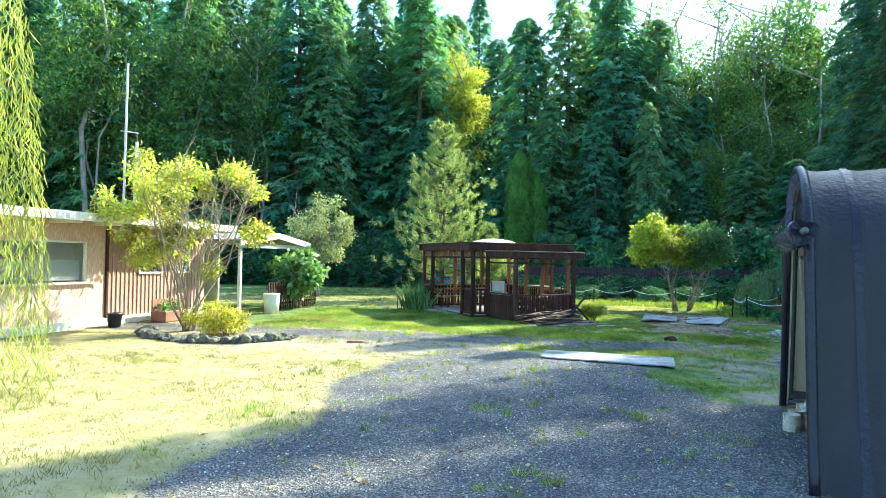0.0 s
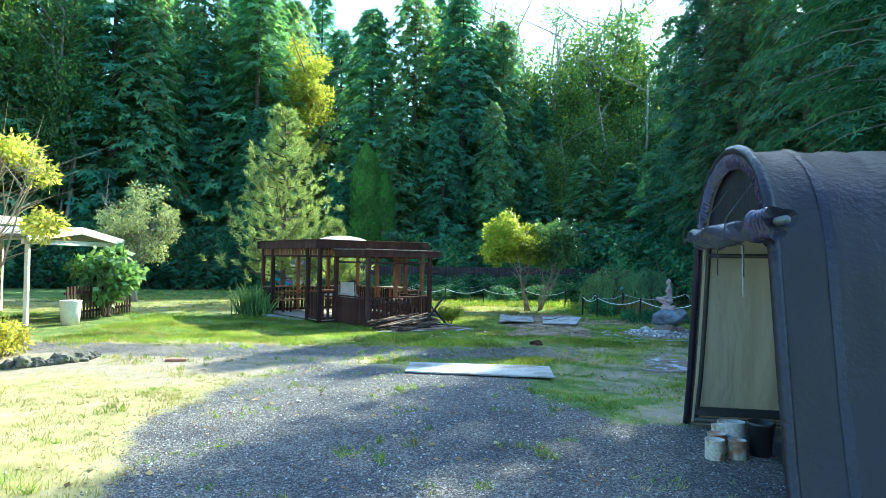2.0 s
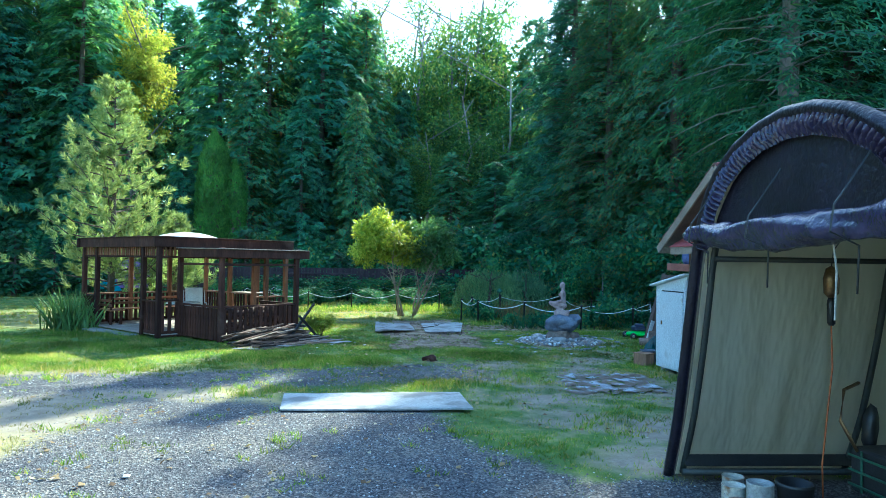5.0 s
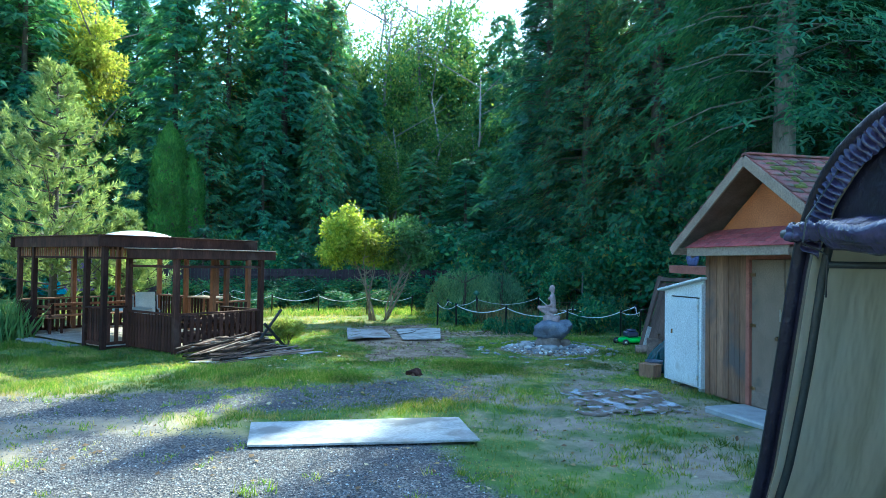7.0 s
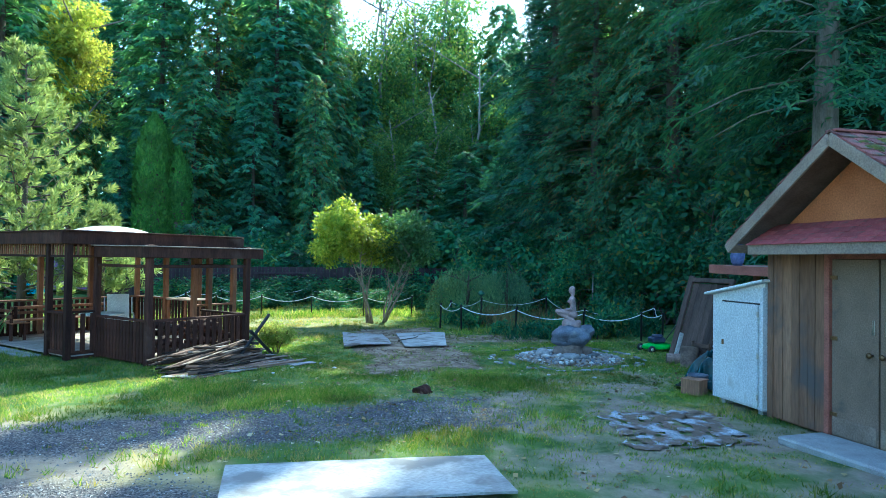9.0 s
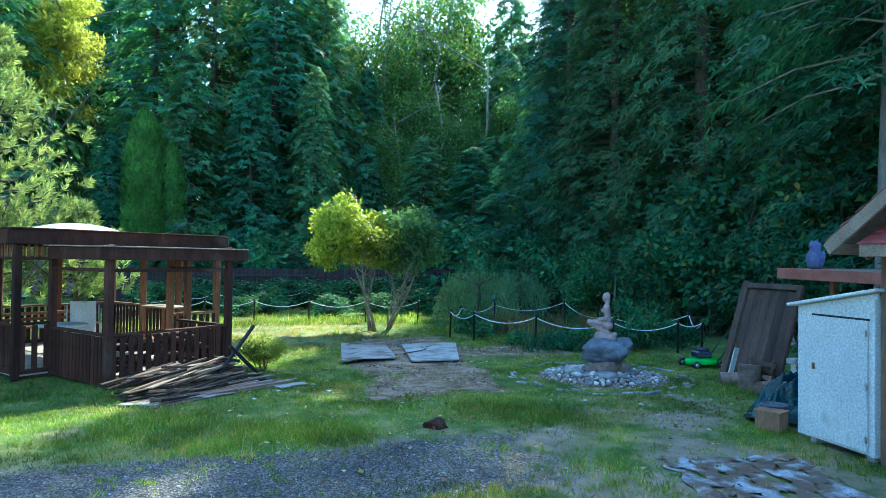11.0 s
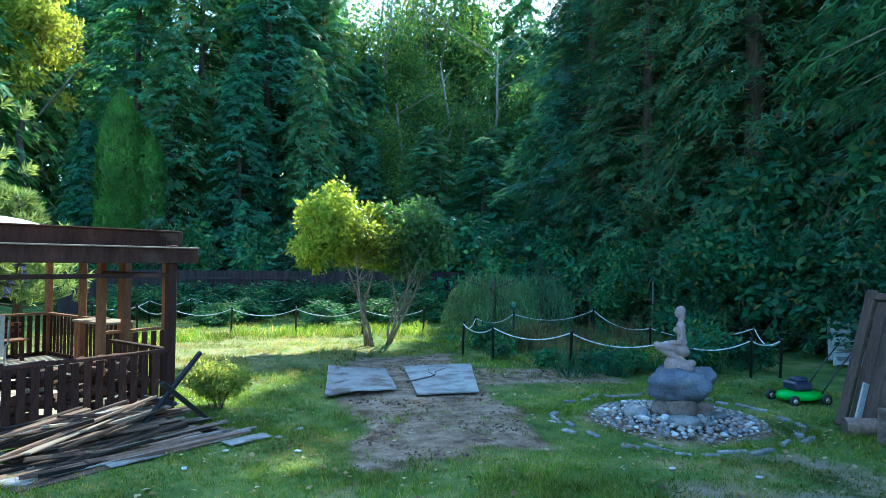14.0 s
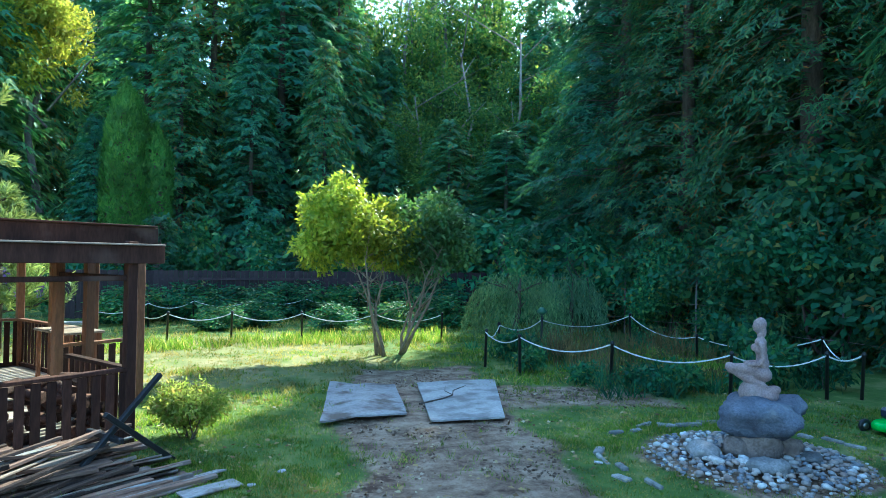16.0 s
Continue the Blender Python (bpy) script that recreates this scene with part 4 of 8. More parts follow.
# glass jar lamp on the shed beside the door
jl = part("wall_lamp", Geo().box((0.10, 0.06, 0.09), pose(-0.02, -0.52, 1.98), 0.012), M_WHITE, shed, "white lamp bracket")
part("lamp_neck", Geo().lathe([(0.03, 1.86), (0.034, 1.90), (0.03, 1.95), (0.018, 1.97)], pose(-0.09, -0.52, 0), 14), M_STEEL, jl, "", True)
part("lamp_jar", Geo().lathe([(0.02, 1.68), (0.06, 1.69), (0.072, 1.74), (0.07, 1.81), (0.045, 1.86), (0.03, 1.87)], pose(-0.09, -0.52, 0), 18), M_WHITE, jl, "milky glass jar", True)

# white cabinet against the shed
cab = thing("garden_cabinet", "white painted tool cabinet with a slanted lid", "cabinet", SHED @ pose(-0.05, 1.99, 0.02))
CW, CD = 1.06, 0.6
prof = [(0, 0.04), (CW, 0.04), (CW, 1.52), (0, 1.72)]
g = Geo().add([(0.03, a, z) for a, z in prof] + [(CD, a, z) for a, z in prof], [(0, 3, 2, 1), (4, 5, 6, 7), (0, 1, 5, 4), (1, 2, 6, 5), (2, 3, 7, 6), (3, 0, 4, 7)])
part("body", g, M_WHITE, cab)
door_c = part("door", Geo().box((0.028, 0.74, 1.36), pose(0.012, 0.47, 0.75), 0.006), M_WHITE, cab)
part("catch", Geo().box((0.02, 0.03, 0.07), pose(-0.012, 0.79, 0.86), 0.004), M_BRASS, door_c, "small brass catch")
for z in (0.2, 0.75, 1.3):
    part("hinge", Geo().box((0.012, 0.03, 0.07), pose(-0.004, 0.095, z), 0.002), M_STEEL, door_c)
part("door_gap", Geo().box((0.004, 0.77, 0.022), pose(0.028, 0.47, 1.44), 0.001), M_BLACK, cab, "dark gap above the door")
part("corner_post", Geo().box((0.05, 0.05, 1.62), pose(0.02, 0.025, 0.85), 0.006), M_WHITE, cab)
part("lid", Geo().box((CD + 0.12, CW + 0.16, 0.035), pose(CD / 2 - 0.02, CW / 2, 1.645, -math.degrees(math.atan2(0.2, CW)), 0, 0), 0.008), M_WHITE, cab, "slanted white lid with a pale edge")
for y in (0.1, 0.85):
    part("foot_block", Geo().box((0.3, 0.09, 0.07), pose(0.2, y, 0.005), 0.006), M_CONCRETE, cab)

# log store behind the cabinet
store = thing("log_store", "low log store with a red-brown roof board", "log store", SHED @ pose(1.25, 3.3, 0))
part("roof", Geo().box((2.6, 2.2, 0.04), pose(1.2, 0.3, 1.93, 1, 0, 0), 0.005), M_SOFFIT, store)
part("roof_fascia", Geo().box((0.035, 2.25, 0.15), pose(-0.12, 0.3, 1.88, 1, 0, 0), 0.005), M_REDTRIM, store, "faded red-brown roof edge board")
part("roof_fascia", Geo().box((2.6, 0.035, 0.15), pose(1.2, 1.41, 1.90), 0.005), M_REDTRIM, store, "faded red-brown roof edge board")
for x, y in ((0.75, 1.3), (2.3, 1.3), (2.3, -0.6)):
    part("post", Geo().box((0.09, 0.09, 1.88), pose(x, y, 0.94), 0.008), M_SHEDWALL, store)
part("back_boards", Geo().box((2.2, 0.03, 1.7), pose(1.2, -0.7, 0.9), 0.005), M_SHEDWALL, store)
log_group = "logs stacked in the store"
def log_mesh(r, length, seed, nm="log"):
    g = Geo()
    n_, verts, faces = 12, [], []
    for x in (-length / 2, -length / 6, length / 6, length / 2):
        for k in range(n_):
            t = 2 * math.pi * k / n_
            rr = r * (1 + 0.16 * noise.noise(Vector((math.cos(t) * 1.5 + seed, math.sin(t) * 1.5, x * 2))))
            verts.append((x, rr * math.cos(t), rr * math.sin(t)))
    for i_ in range(3):
        for k in range(n_):
            faces.append((i_ * n_ + k, i_ * n_ + (k + 1) % n_, (i_ + 1) * n_ + (k + 1) % n_, (i_ + 1) * n_ + k))
    bark = Geo().add(verts, faces)
    ends = [Geo().add(verts[:n_], [tuple(reversed(range(n_)))]), Geo().add(verts[-n_:], [tuple(range(n_))])]
    me = bark.mesh(nm, True)
    me.materials.append(M_LOG)
    en = [e_.mesh("cut_face") for e_ in ends]
    for e_ in en:
        e_.materials.append(M_LOGEND)
    return me, en
LOGS = [log_mesh(0.10 + 0.015 * i, 0.42, i) for i in range(3)]
def put_log(me, m, label, group=""):
    ob = new("firewood_log", me[0])
    ob.matrix_basis = m
    tagged(ob, label, "log", group)
    for e_ in me[1]:
        part("cut_face", e_, None, ob, "sawn end")
    return ob
for lev in range(7):
    for j in range(2):
        put_log(LOGS[(lev + j) % 3], SHED @ pose(1.45 + 0.02 * (lev % 2), 4.35 - 0.24 * j - 0.1 * (lev % 2), 0.12 + 0.215 * lev, 0, 0, (lev * 5 + j * 7) % 9 - 4), "round firewood log stacked in the store", log_group)

# owl figure on the store's roof: one plain carved shape
g = Geo()
g.lathe([(0.09, 0.0), (0.125, 0.06), (0.15, 0.18), (0.135, 0.28), (0.095, 0.34), (0.105, 0.40), (0.10, 0.47), (0.06, 0.51), (0.02, 0.52)], None, 18)
for sy in (-1, 1):
    g.lump((0.10, 0.09, 0.36), pose(0.02, sy * 0.125, 0.17, -sy * 8, 6, 0), 0.15, 5 + sy, 2)
    g.lump((0.05, 0.05, 0.10), pose(-0.02, sy * 0.06, 0.50, sy * 14, 0, 0), 0.1, 8 + sy, 1)
g.lump((0.08, 0.05, 0.05), pose(-0.11, 0, 0.41), 0.1, 3, 1)
owl = part("owl_figure", g, M_OWL, None, "", True, pose(9.12, 14.55, 1.965) @ Matrix.Scale(0.76, 4))
tagged(owl, "slate-blue painted owl figure on the log store roof", "figurine")

# big framed panel leaning by the store
pan = thing("leaning_panel", "weathered framed board panel leaning against the log store", "panel", pose(9.72, 16.85, 0.02, 0, 0, -96) @ pose(0, 0, 0, -17, 0, 0))
for i in range(6):
    part("plank", Geo().box((0.172, 0.025, 1.62), pose(0.22 + 0.175 * i, 0.02, 0.83), 0.004), M_PANEL, pan)
part("edge_board", Geo().box((0.14, 0.06, 1.80), pose(0.06, -0.02, 0.88), 0.008), M_PANEL, pan, "wide weathered edge board")
part("edge_board", Geo().box((1.2, 0.06, 0.09), pose(0.68, -0.02, 1.70), 0.008), M_PANEL, pan)
part("edge_board", Geo().box((0.10, 0.06, 1.72), pose(1.27, -0.02, 0.88), 0.008), M_PANEL, pan)
# short logs and stumps on the ground by the store
for x, y, s, rx, rz, z in ((9.42, 16.34, 0.8, 0, -35, 0.11), (9.30, 15.50, 0.85, 0, 12, 0.11), (9.12, 15.22, 0.75, 0, 20, 0.10)):
    put_log(LOGS[2], pose(x, y, z, rx, 0, rz) @ Matrix.Diagonal((s, s * 1.1, s * 1.1, 1)), "bark-covered log round lying on the ground")
stump = put_log(LOGS[1], pose(9.36, 15.88, 0.22, 0, -84, 30) @ Matrix.Diagonal((0.95, 1.5, 1.5, 1)), "pale split log standing on end")
saw = thing("saw_horse", "small weathered slatted stand beside the logs", "stand", pose(9.53, 16.02, 0, 0, 0, -96) @ Matrix.Scale(0.8, 4))
for i in range(3):
    part("slat", Geo().box((0.7, 0.03, 0.09), pose(0.2, 0.05 * i, 0.30 + 0.12 * i, -10, 0, 0), 0.005), M_OLDWOOD, saw)
for x in (-0.1, 0.5):
    part("leg", Geo().box((0.06, 0.06, 0.62), pose(x, 0.1, 0.31), 0.005), M_OLDWOOD, saw)
post = thing("short_post", "pale grey capped post among the logs", "post", pose(9.72, 15.36, 0))
part("shaft", Geo().box((0.09, 0.09, 0.5), pose(0, 0, 0.25), 0.008), M_PALLET, post)
part("cap", Geo().box((0.2, 0.16, 0.08), pose(0, 0, 0.54), 0.01), M_PALLET, post)
lean = tagged(part("plank_offcut", Geo().box((0.09, 0.025, 0.62), None, 0.004), M_PALLET, None, m=pose(9.58, 16.45, 0.31, 0, 17, -6)), "pale board offcut leaning on the panel", "board")

# tarpaulins beside the cabinet
def crumple(size, seed, m, name, label, mat_, folds=7.0):
    grid = []
    for i in range(61):
        row = []
        for j in range(61):
            u, v = i / 30 - 1, j / 30 - 1
            r = min(1.0, math.hypot(u, v))
            h = (1 - r ** 2.2) if r < 1 else 0
            f = 0.18 * noise.noise(Vector((u * 1.6 + seed, v * 1.6, seed))) + 0.34 * math.sin(folds * (u + 0.6 * v) + 3 * noise.noise(Vector((u * 2, v * 2, seed)))) * (0.4 + 0.6 * h) + 0.16 * abs(noise.noise(Vector((u * 5 + seed, v * 5, 2)))) + 0.08 * abs(noise.noise(Vector((u * 11 + seed, v * 11, 5))))
            row.append(m @ Vector((u * size[0] / 2 * (1 + 0.15 * f), v * size[1] / 2 * (1 - 0.15 * f), max(0.004, size[2] * (h + f * (0.25 + h)) * (0 if r >= 1 else 1)))))
        grid.append(row)
    return tagged(part(name, Geo().sheet(grid), mat_, None, "", True), label, "tarpaulin")
crumple((0.95, 1.0, 0.38), 3, pose(8.38, 14.32, 0.04, 0, 0, 35), "green_tarpaulin", "crumpled dark green tarpaulin heaped beside the cabinet", M_TARP, 11.0)
crumple((0.50, 0.50, 0.55), 8, pose(8.62, 14.10, 0.22, 0, 0, 0), "blue_sheet", "bunched bright blue plastic sheet", M_BLUETARP, 5)
bx = thing("wooden_box", "plain brown wooden box on the ground beside the cabinet", "box", pose(7.66, 13.98, 0, 0, 0, 18) @ Matrix.Scale(0.85, 4))
for x, y, w, d in ((-0.14, 0, 0.02, 0.34), (0.14, 0, 0.02, 0.34), (0, -0.16, 0.26, 0.02), (0, 0.16, 0.26, 0.02)):
    part("side_board", Geo().box((w, d, 0.26), pose(x, y, 0.135), 0.004), M_SHEDWALL, bx)
part("lid", Geo().box((0.32, 0.38, 0.02), pose(0, 0, 0.275), 0.004), M_SHEDWALL, bx)
pail = thing("pail", "dull grey-blue metal pail under the tarpaulin", "bucket", pose(7.86, 14.12, 0))
part("pail_body", Geo().lathe([(0.12, 0), (0.15, 0.25), (0.158, 0.255), (0.158, 0.27), (0.14, 0.27), (0.11, 0.02)], None, 22), M_ROCK, pail, "", True)
part("bail", Geo().tube([(0.15 * math.cos(a), -0.05 * math.sin(a), 0.25 - 0.10 * math.sin(a)) for a in [math.pi * i / 10 for i in range(11)]], 0.004, 5), M_STEEL, pail)

# dirty sheet lying before the cabinet
grid, NS = [], 56
for i in range(NS + 1):
    row = []
    for j in range(NS + 1):
        u, v = i / NS, j / NS
        a = Vector((5.49, 13.50)).lerp(Vector((6.95, 13.05)), u)
        c = Vector((4.90, 11.90)).lerp(Vector((6.40, 11.62)), u)
        p = a.lerp(c, v)
        x, y = p.x + 0.14 * noise.noise(Vector((u * 5, v * 5, 0))), p.y + 0.14 * noise.noise(Vector((u * 5, v * 5, 8)))
        row.append((x, y, lie(x, y) + 0.010 + 0.030 * abs(noise.noise(Vector((u * 8, v * 8, 4)))) + 0.010 * abs(noise.noise(Vector((u * 23, v * 23, 1))))))
    grid.append(row)
sheet_geo = Geo().sheet(grid)
# torn and overgrown places are left open
sheet_geo.f = [q for k, q in enumerate(sheet_geo.f) if noise.noise(Vector((k // NS * 0.16, k % NS * 0.16, 3.0))) + 0.5 * noise.noise(Vector((k // NS * 0.45, k % NS * 0.45, 7.0))) < 0.20 + 0.8 * min(0.12, min(k // NS, k % NS, NS - 1 - k // NS, NS - 1 - k % NS) / NS)]
tagged(part("ground_sheet", sheet_geo, M_TARPMAT, None, "", True), "dirty white sheet lying flat in the grass", "sheet")

# ---- boards on the ground ----
def flat_board(name, label, corners, z, thick, mat_, sag=0.0, tiles=20):
    """A sheet of given corners (in order) with thickness and a slightly uneven lie."""
    a, b_, c_, d_ = [Vector((*p, 0)) for p in corners]
    top, bot = [], []
    for i in range(tiles + 1):
        rt, rb = [], []
        for j in range(tiles // 2 + 1):
            u, v = i / tiles, j / (tiles // 2)
            p = a.lerp(b_, u).lerp(d_.lerp(c_, u), v)
            h = z + sag * noise.noise(Vector((u * 2.2, v * 1.7, z * 30)))
            rt.append((p.x, p.y, h + thick))
            rb.append((p.x, p.y, h))
        top.append(rt)
        bot.append(rb)
    g = Geo().sheet(top)
    g.sheet([r[::-1] for r in bot])
    n_, c2 = (tiles + 1) * (tiles // 2 + 1), tiles // 2 + 1
    for i in range(tiles):
        g.f.append((i * c2, (i + 1) * c2, n_ + (i + 1) * c2 + c2 - 1, n_ + i * c2 + c2 - 1))
        g.f.append(((i + 1) * c2 + c2 - 1, i * c2 + c2 - 1, n_ + i * c2, n_ + (i + 1) * c2))
    for j in range(c2 - 1):
        g.f.append((j + 1, j, n_ + c2 - 1 - j, n_ + c2 - 2 - j))
        q = tiles * c2
        g.f.append((q + j, q + j + 1, n_ + q + c2 - 2 - j, n_ + q + c2 - 1 - j))
    return tagged(part(name, g, mat_), label, "board")


flat_board("plywood_sheet", "long pale weathered plywood sheet lying on the gravel", ((0.66, 11.70), (3.03, 11.10), (3.20, 12.10), (0.79, 12.66)), 0.03, 0.022, M_PLY, 0.02)
flat_board("plywood_board", "stained grey plywood panel with a lifted corner", ((3.80, 20.37), (4.95, 20.55), (5.32, 22.45), (4.35, 22.80)), 0.06, 0.022, M_PLYOLD, 0.06)
flat_board("plywood_board", "pale grey plywood panel lying on bare earth", ((5.13, 20.11), (6.10, 20.02), (7.05, 22.45), (5.72, 22.55)), 0.035, 0.022, M_PLY, 0.02)
tw = thing("twig", "thin dark twig lying on the pale panel", "twig", pose(5.75, 21.2, 0.075))
part("stem", Geo().tube([(-0.5, -0.25, 0), (-0.1, -0.1, 0.02), (0.1, 0.05, 0.03), (0.2, 0.3, 0.04), (0.5, 0.55, 0.05)], [0.012, 0.011, 0.009, 0.007, 0.004], 6), M_BARK, tw)
part("side_shoot", Geo().tube([(0.1, 0.05, 0.03), (0.05, 0.25, 0.05), (0.12, 0.42, 0.09)], [0.007, 0.005, 0.003], 5), M_BARK, tw)
st = part("tree_stump", Geo().lump((0.30, 0.22, 0.20), None, 0.5, 33, 3, -0.2), M_GZWOOD, None, "", False, pose(3.77, 15.35, 0.03))
tagged(st, "small dark rotten stump sunk in the grass", "stump")
br = part("brick", Geo().box((0.36, 0.12, 0.05), None, 0.008), M_TERRACOTTA, None, m=pose(-3.38, 12.96, 0.03, 0, 0, 12))
tagged(br, "lone brown brick lying on the bare ground", "brick")
for k in range(9):
    x, y = ((2.9, 18.5), (3.2, 18.9), (-0.8, 9.5), (6.3, 18.2), (7.0, 15.6), (6.4, 16.1), (2.3, 18.1), (1.9, 17.6), (3.0, 17.8))[k]
    ob = part("stone_chip", Geo().lump((0.10, 0.07, 0.03), None, 0.3, k, 1), M_PALLET, None, "", False, pose(x, y, lie(x, y) + 0.015, 0, 0, 40 * k))
    tagged(ob, "pale chip lying in the grass", "stone chip", "pale chips in the grass")


# ---- gazebo ----
GZ = pose(-1.54, 20.35, 0, 0, 0, 32.9)        # local x along the main front, local y to the back
gz = thing("gazebo", "dark stained open wooden gazebo with railings and a pale dome", "gazebo", GZ)


def gpost(x, y, h=2.2, s=0.11, mat_=None):
    part("post", Geo().box((s, s, h), pose(x, y, h / 2), 0.008), mat_ or M_GZWOOD, gz)


def gbeam(x0, y0, x1, y1, z, w=0.05, h=0.22, mat_=None, name="beam"):
    L = math.hypot(x1 - x0, y1 - y0)
    part(name, Geo().box((L, w, h), pose((x0 + x1) / 2, (y0 + y1) / 2, z, 0, 0, math.degrees(math.atan2(y1 - y0, x1 - x0))), 0.006), mat_ or M_GZWOOD, gz)


SLAT = Geo().box((0.088, 0.022, 0.74), pose(0, 0, 0), 0.004).mesh("slat")
SLAT.materials.append(M_GZWOOD)
# spindles in the tone that has sunlight in its colour
VAL = Geo().box((0.04, 0.022, 0.24), None, 0.003).mesh("spindle")
VAL.materials.append(M_GZSUN)


def railing(x0, y0, x1, y1, top=0.90, gap=0.135, sunlit=False):
    L = math.hypot(x1 - x0, y1 - y0)
    a = math.degrees(math.atan2(y1 - y0, x1 - x0))
    rail = pose((x0 + x1) / 2, (y0 + y1) / 2, 0, 0, 0, a)
    part("hand_rail", Geo().box((L, 0.10, 0.04), rail @ pose(0, 0, top - 0.02), 0.006), M_GZSUN if sunlit else M_GZWOOD, gz)
    part("lower_rail", Geo().box((L, 0.04, 0.07), rail @ pose(0, 0, 0.12), 0.006), M_GZWOOD, gz)
    k = max(1, int(L / gap))
    for i in range(k):
        x = -L / 2 + (i + 0.5) * L / k
        part("slat", SLAT, None, gz, m=rail @ pose(x, -0.026, top - 0.42, 0, 0, 0))


def valance(x0, y0, x1, y1, z=2.10):
    L = math.hypot(x1 - x0, y1 - y0)
    a = math.degrees(math.atan2(y1 - y0, x1 - x0))
    r = pose((x0 + x1) / 2, (y0 + y1) / 2, 0, 0, 0, a)
    part("valance_rail", Geo().box((L, 0.04, 0.045), r @ pose(0, 0, z - 0.135), 0.005), M_GZWOOD, gz)
    k = max(2, int(L / 0.10))
    for i in range(k):
        part("spindle", VAL, None, gz, m=r @ pose(-L / 2 + (i + 0.5) * L / k, 0, z))


MX, MY = 3.75, 4.1
EX0, EX1, EY = 0.55, 2.70, -1.80
for x, y in ((0, 0), (0, 0.75), (0, 3.3), (0, MY), (EX0, 0), (EX0, EY), (EX1, EY)):
    gpost(x, y)
# back posts are coloured as if the sun fell on them
for x, y in ((EX1, 0), (MX, 0), (MX, MY), (1.3, MY), (2.5, MY), (MX, 1.35), (MX, 2.75), (EX1 + 0.35, -0.05)):
    gpost(x, y, 2.2, 0.11, M_GZSUN)
# upper roof: double beams, rafters, dome
for z, o in ((2.32, 0.09),):
    gbeam(-o - 0.1, -o, MX + o + 0.1, -o, z, 0.05, 0.24)
    gbeam(-o - 0.1, MY + o, MX + o + 0.1, MY + o, z, 0.05, 0.24)
    gbeam(-o, -o + 0.03, -o, MY + o - 0.03, z, 0.05, 0.24)
    gbeam(MX + o, -o + 0.03, MX + o, MY + o - 0.03, z, 0.05, 0.24)
for i in range(1, 9):
    x = MX * i / 9
    gbeam(x, 0.0, x, MY, 2.37, 0.04, 0.12, M_GZSUN, "rafter")
part("roof_skin", Geo().box((MX + 0.3, MY + 0.34, 0.02), pose(MX / 2, MY / 2, 2.455), 0.004), M_GZWOOD, gz, "dark flat roof skin")
dome = Geo()
grid = []
for i in range(9):
    r = 0.90 * math.sin(math.pi / 2 * (1 - i / 8)) if i < 8 else 0.01
    z = 2.475 + 0.19 * (1 - (r / 0.90) ** 2) ** 0.8
    grid.append([(1.80 + r * math.cos(2 * math.pi * k / 32), 1.90 + r * math.sin(2 * math.pi * k / 32), z) for k in range(33)])
part("dome", Geo().sheet(grid), M_DOME, gz, "pale shallow acrylic skylight dome", True)
part("dome_kerb", Geo().lathe([(0.86, 2.465), (0.94, 2.465), (0.94, 2.495), (0.86, 2.495)], pose(1.80, 1.90, 0), 32), M_DOME, gz, "", True)
# lower roof of the bay
gbeam(EX0 - 0.2, EY - 0.10, EX1 + 0.32, EY - 0.10, 2.06, 0.05, 0.20)
gbeam(EX0 - 0.12, EY - 0.07, EX0 - 0.12, -0.12, 2.06, 0.05, 0.20)
gbeam(EX1 + 0.22, EY - 0.07, EX1 + 0.22, -0.12, 2.06, 0.05, 0.20)
part("bay_roof", Geo().box((EX1 - EX0 + 0.5, -EY + 0.06, 0.02), pose((EX0 + EX1) / 2 + 0.05, EY / 2 - 0.14, 2.175, 0.6, 0, 0), 0.004), M_FASCIA, gz, "thin pale-edged bay roof")
gbeam(EX0, EY, EX1, EY, 1.80, 0.05, 0.055)
gbeam(EX0, EY, EX0, 0, 1.80, 0.05, 0.055)
gbeam(EX1, EY, EX1, 0, 1.80, 0.05, 0.055)
# spindle work and railings
valance(0, 0, 0, MY)
valance(0, 0, EX0, 0)
valance(0, MY, MX, MY)
valance(MX, 0, MX, MY)
valance(EX1, 0, MX, 0)
railing(0, 0, 0, 0.75, 0.90, 0.105)
railing(0, 3.3, 0, MY, 0.90, 0.105)
railing(EX0, 0, EX0, EY, 0.83, 0.11)
railing(EX0, EY, EX1, EY, 0.83)
railing(EX1, EY, EX1, -0.3, 0.83)
railing(0, 0, EX0, 0, 0.92, 0.14)
railing(0, MY, MX, MY, 0.92, 0.135, True)
railing(MX, 1.4, MX, MY, 0.92, 0.135, True)
railing(EX1, 0, MX, 0, 0.92, 0.135, True)
# deck
for i in range(28):
    y = -0.02 + 0.148 * i
    if y < MY:
        part("deck_board", Geo().box((MX, 0.142, 0.028), pose(MX / 2, y + 0.07, 0.07), 0.004), M_GZFLOOR, gz)
for i in range(12):
    part("deck_board", Geo().box((EX1 - EX0 - 0.02, 0.142, 0.028), pose((EX0 + EX1) / 2, -0.09 - 0.148 * i, 0.07), 0.004), M_GZFLOOR, gz)
for y in (0.05, MY - 0.05, MY / 2):
    part("joist", Geo().box((MX, 0.05, 0.06), pose(MX / 2, y, 0.025), 0.004), M_GZWOOD, gz)
part("joist", Geo().box((EX1 - EX0, 0.05, 0.06), pose((EX0 + EX1) / 2, EY + 0.1, 0.025), 0.004), M_GZWOOD, gz)
tagged(part("entry_slab", Geo().box((0.36, 2.3, 0.05), GZ @ pose(-0.25, 2.0, 0.015), 0.02), M_CONCRETE), "pale stone slab before the gazebo entrance", "slab", kind="structure")

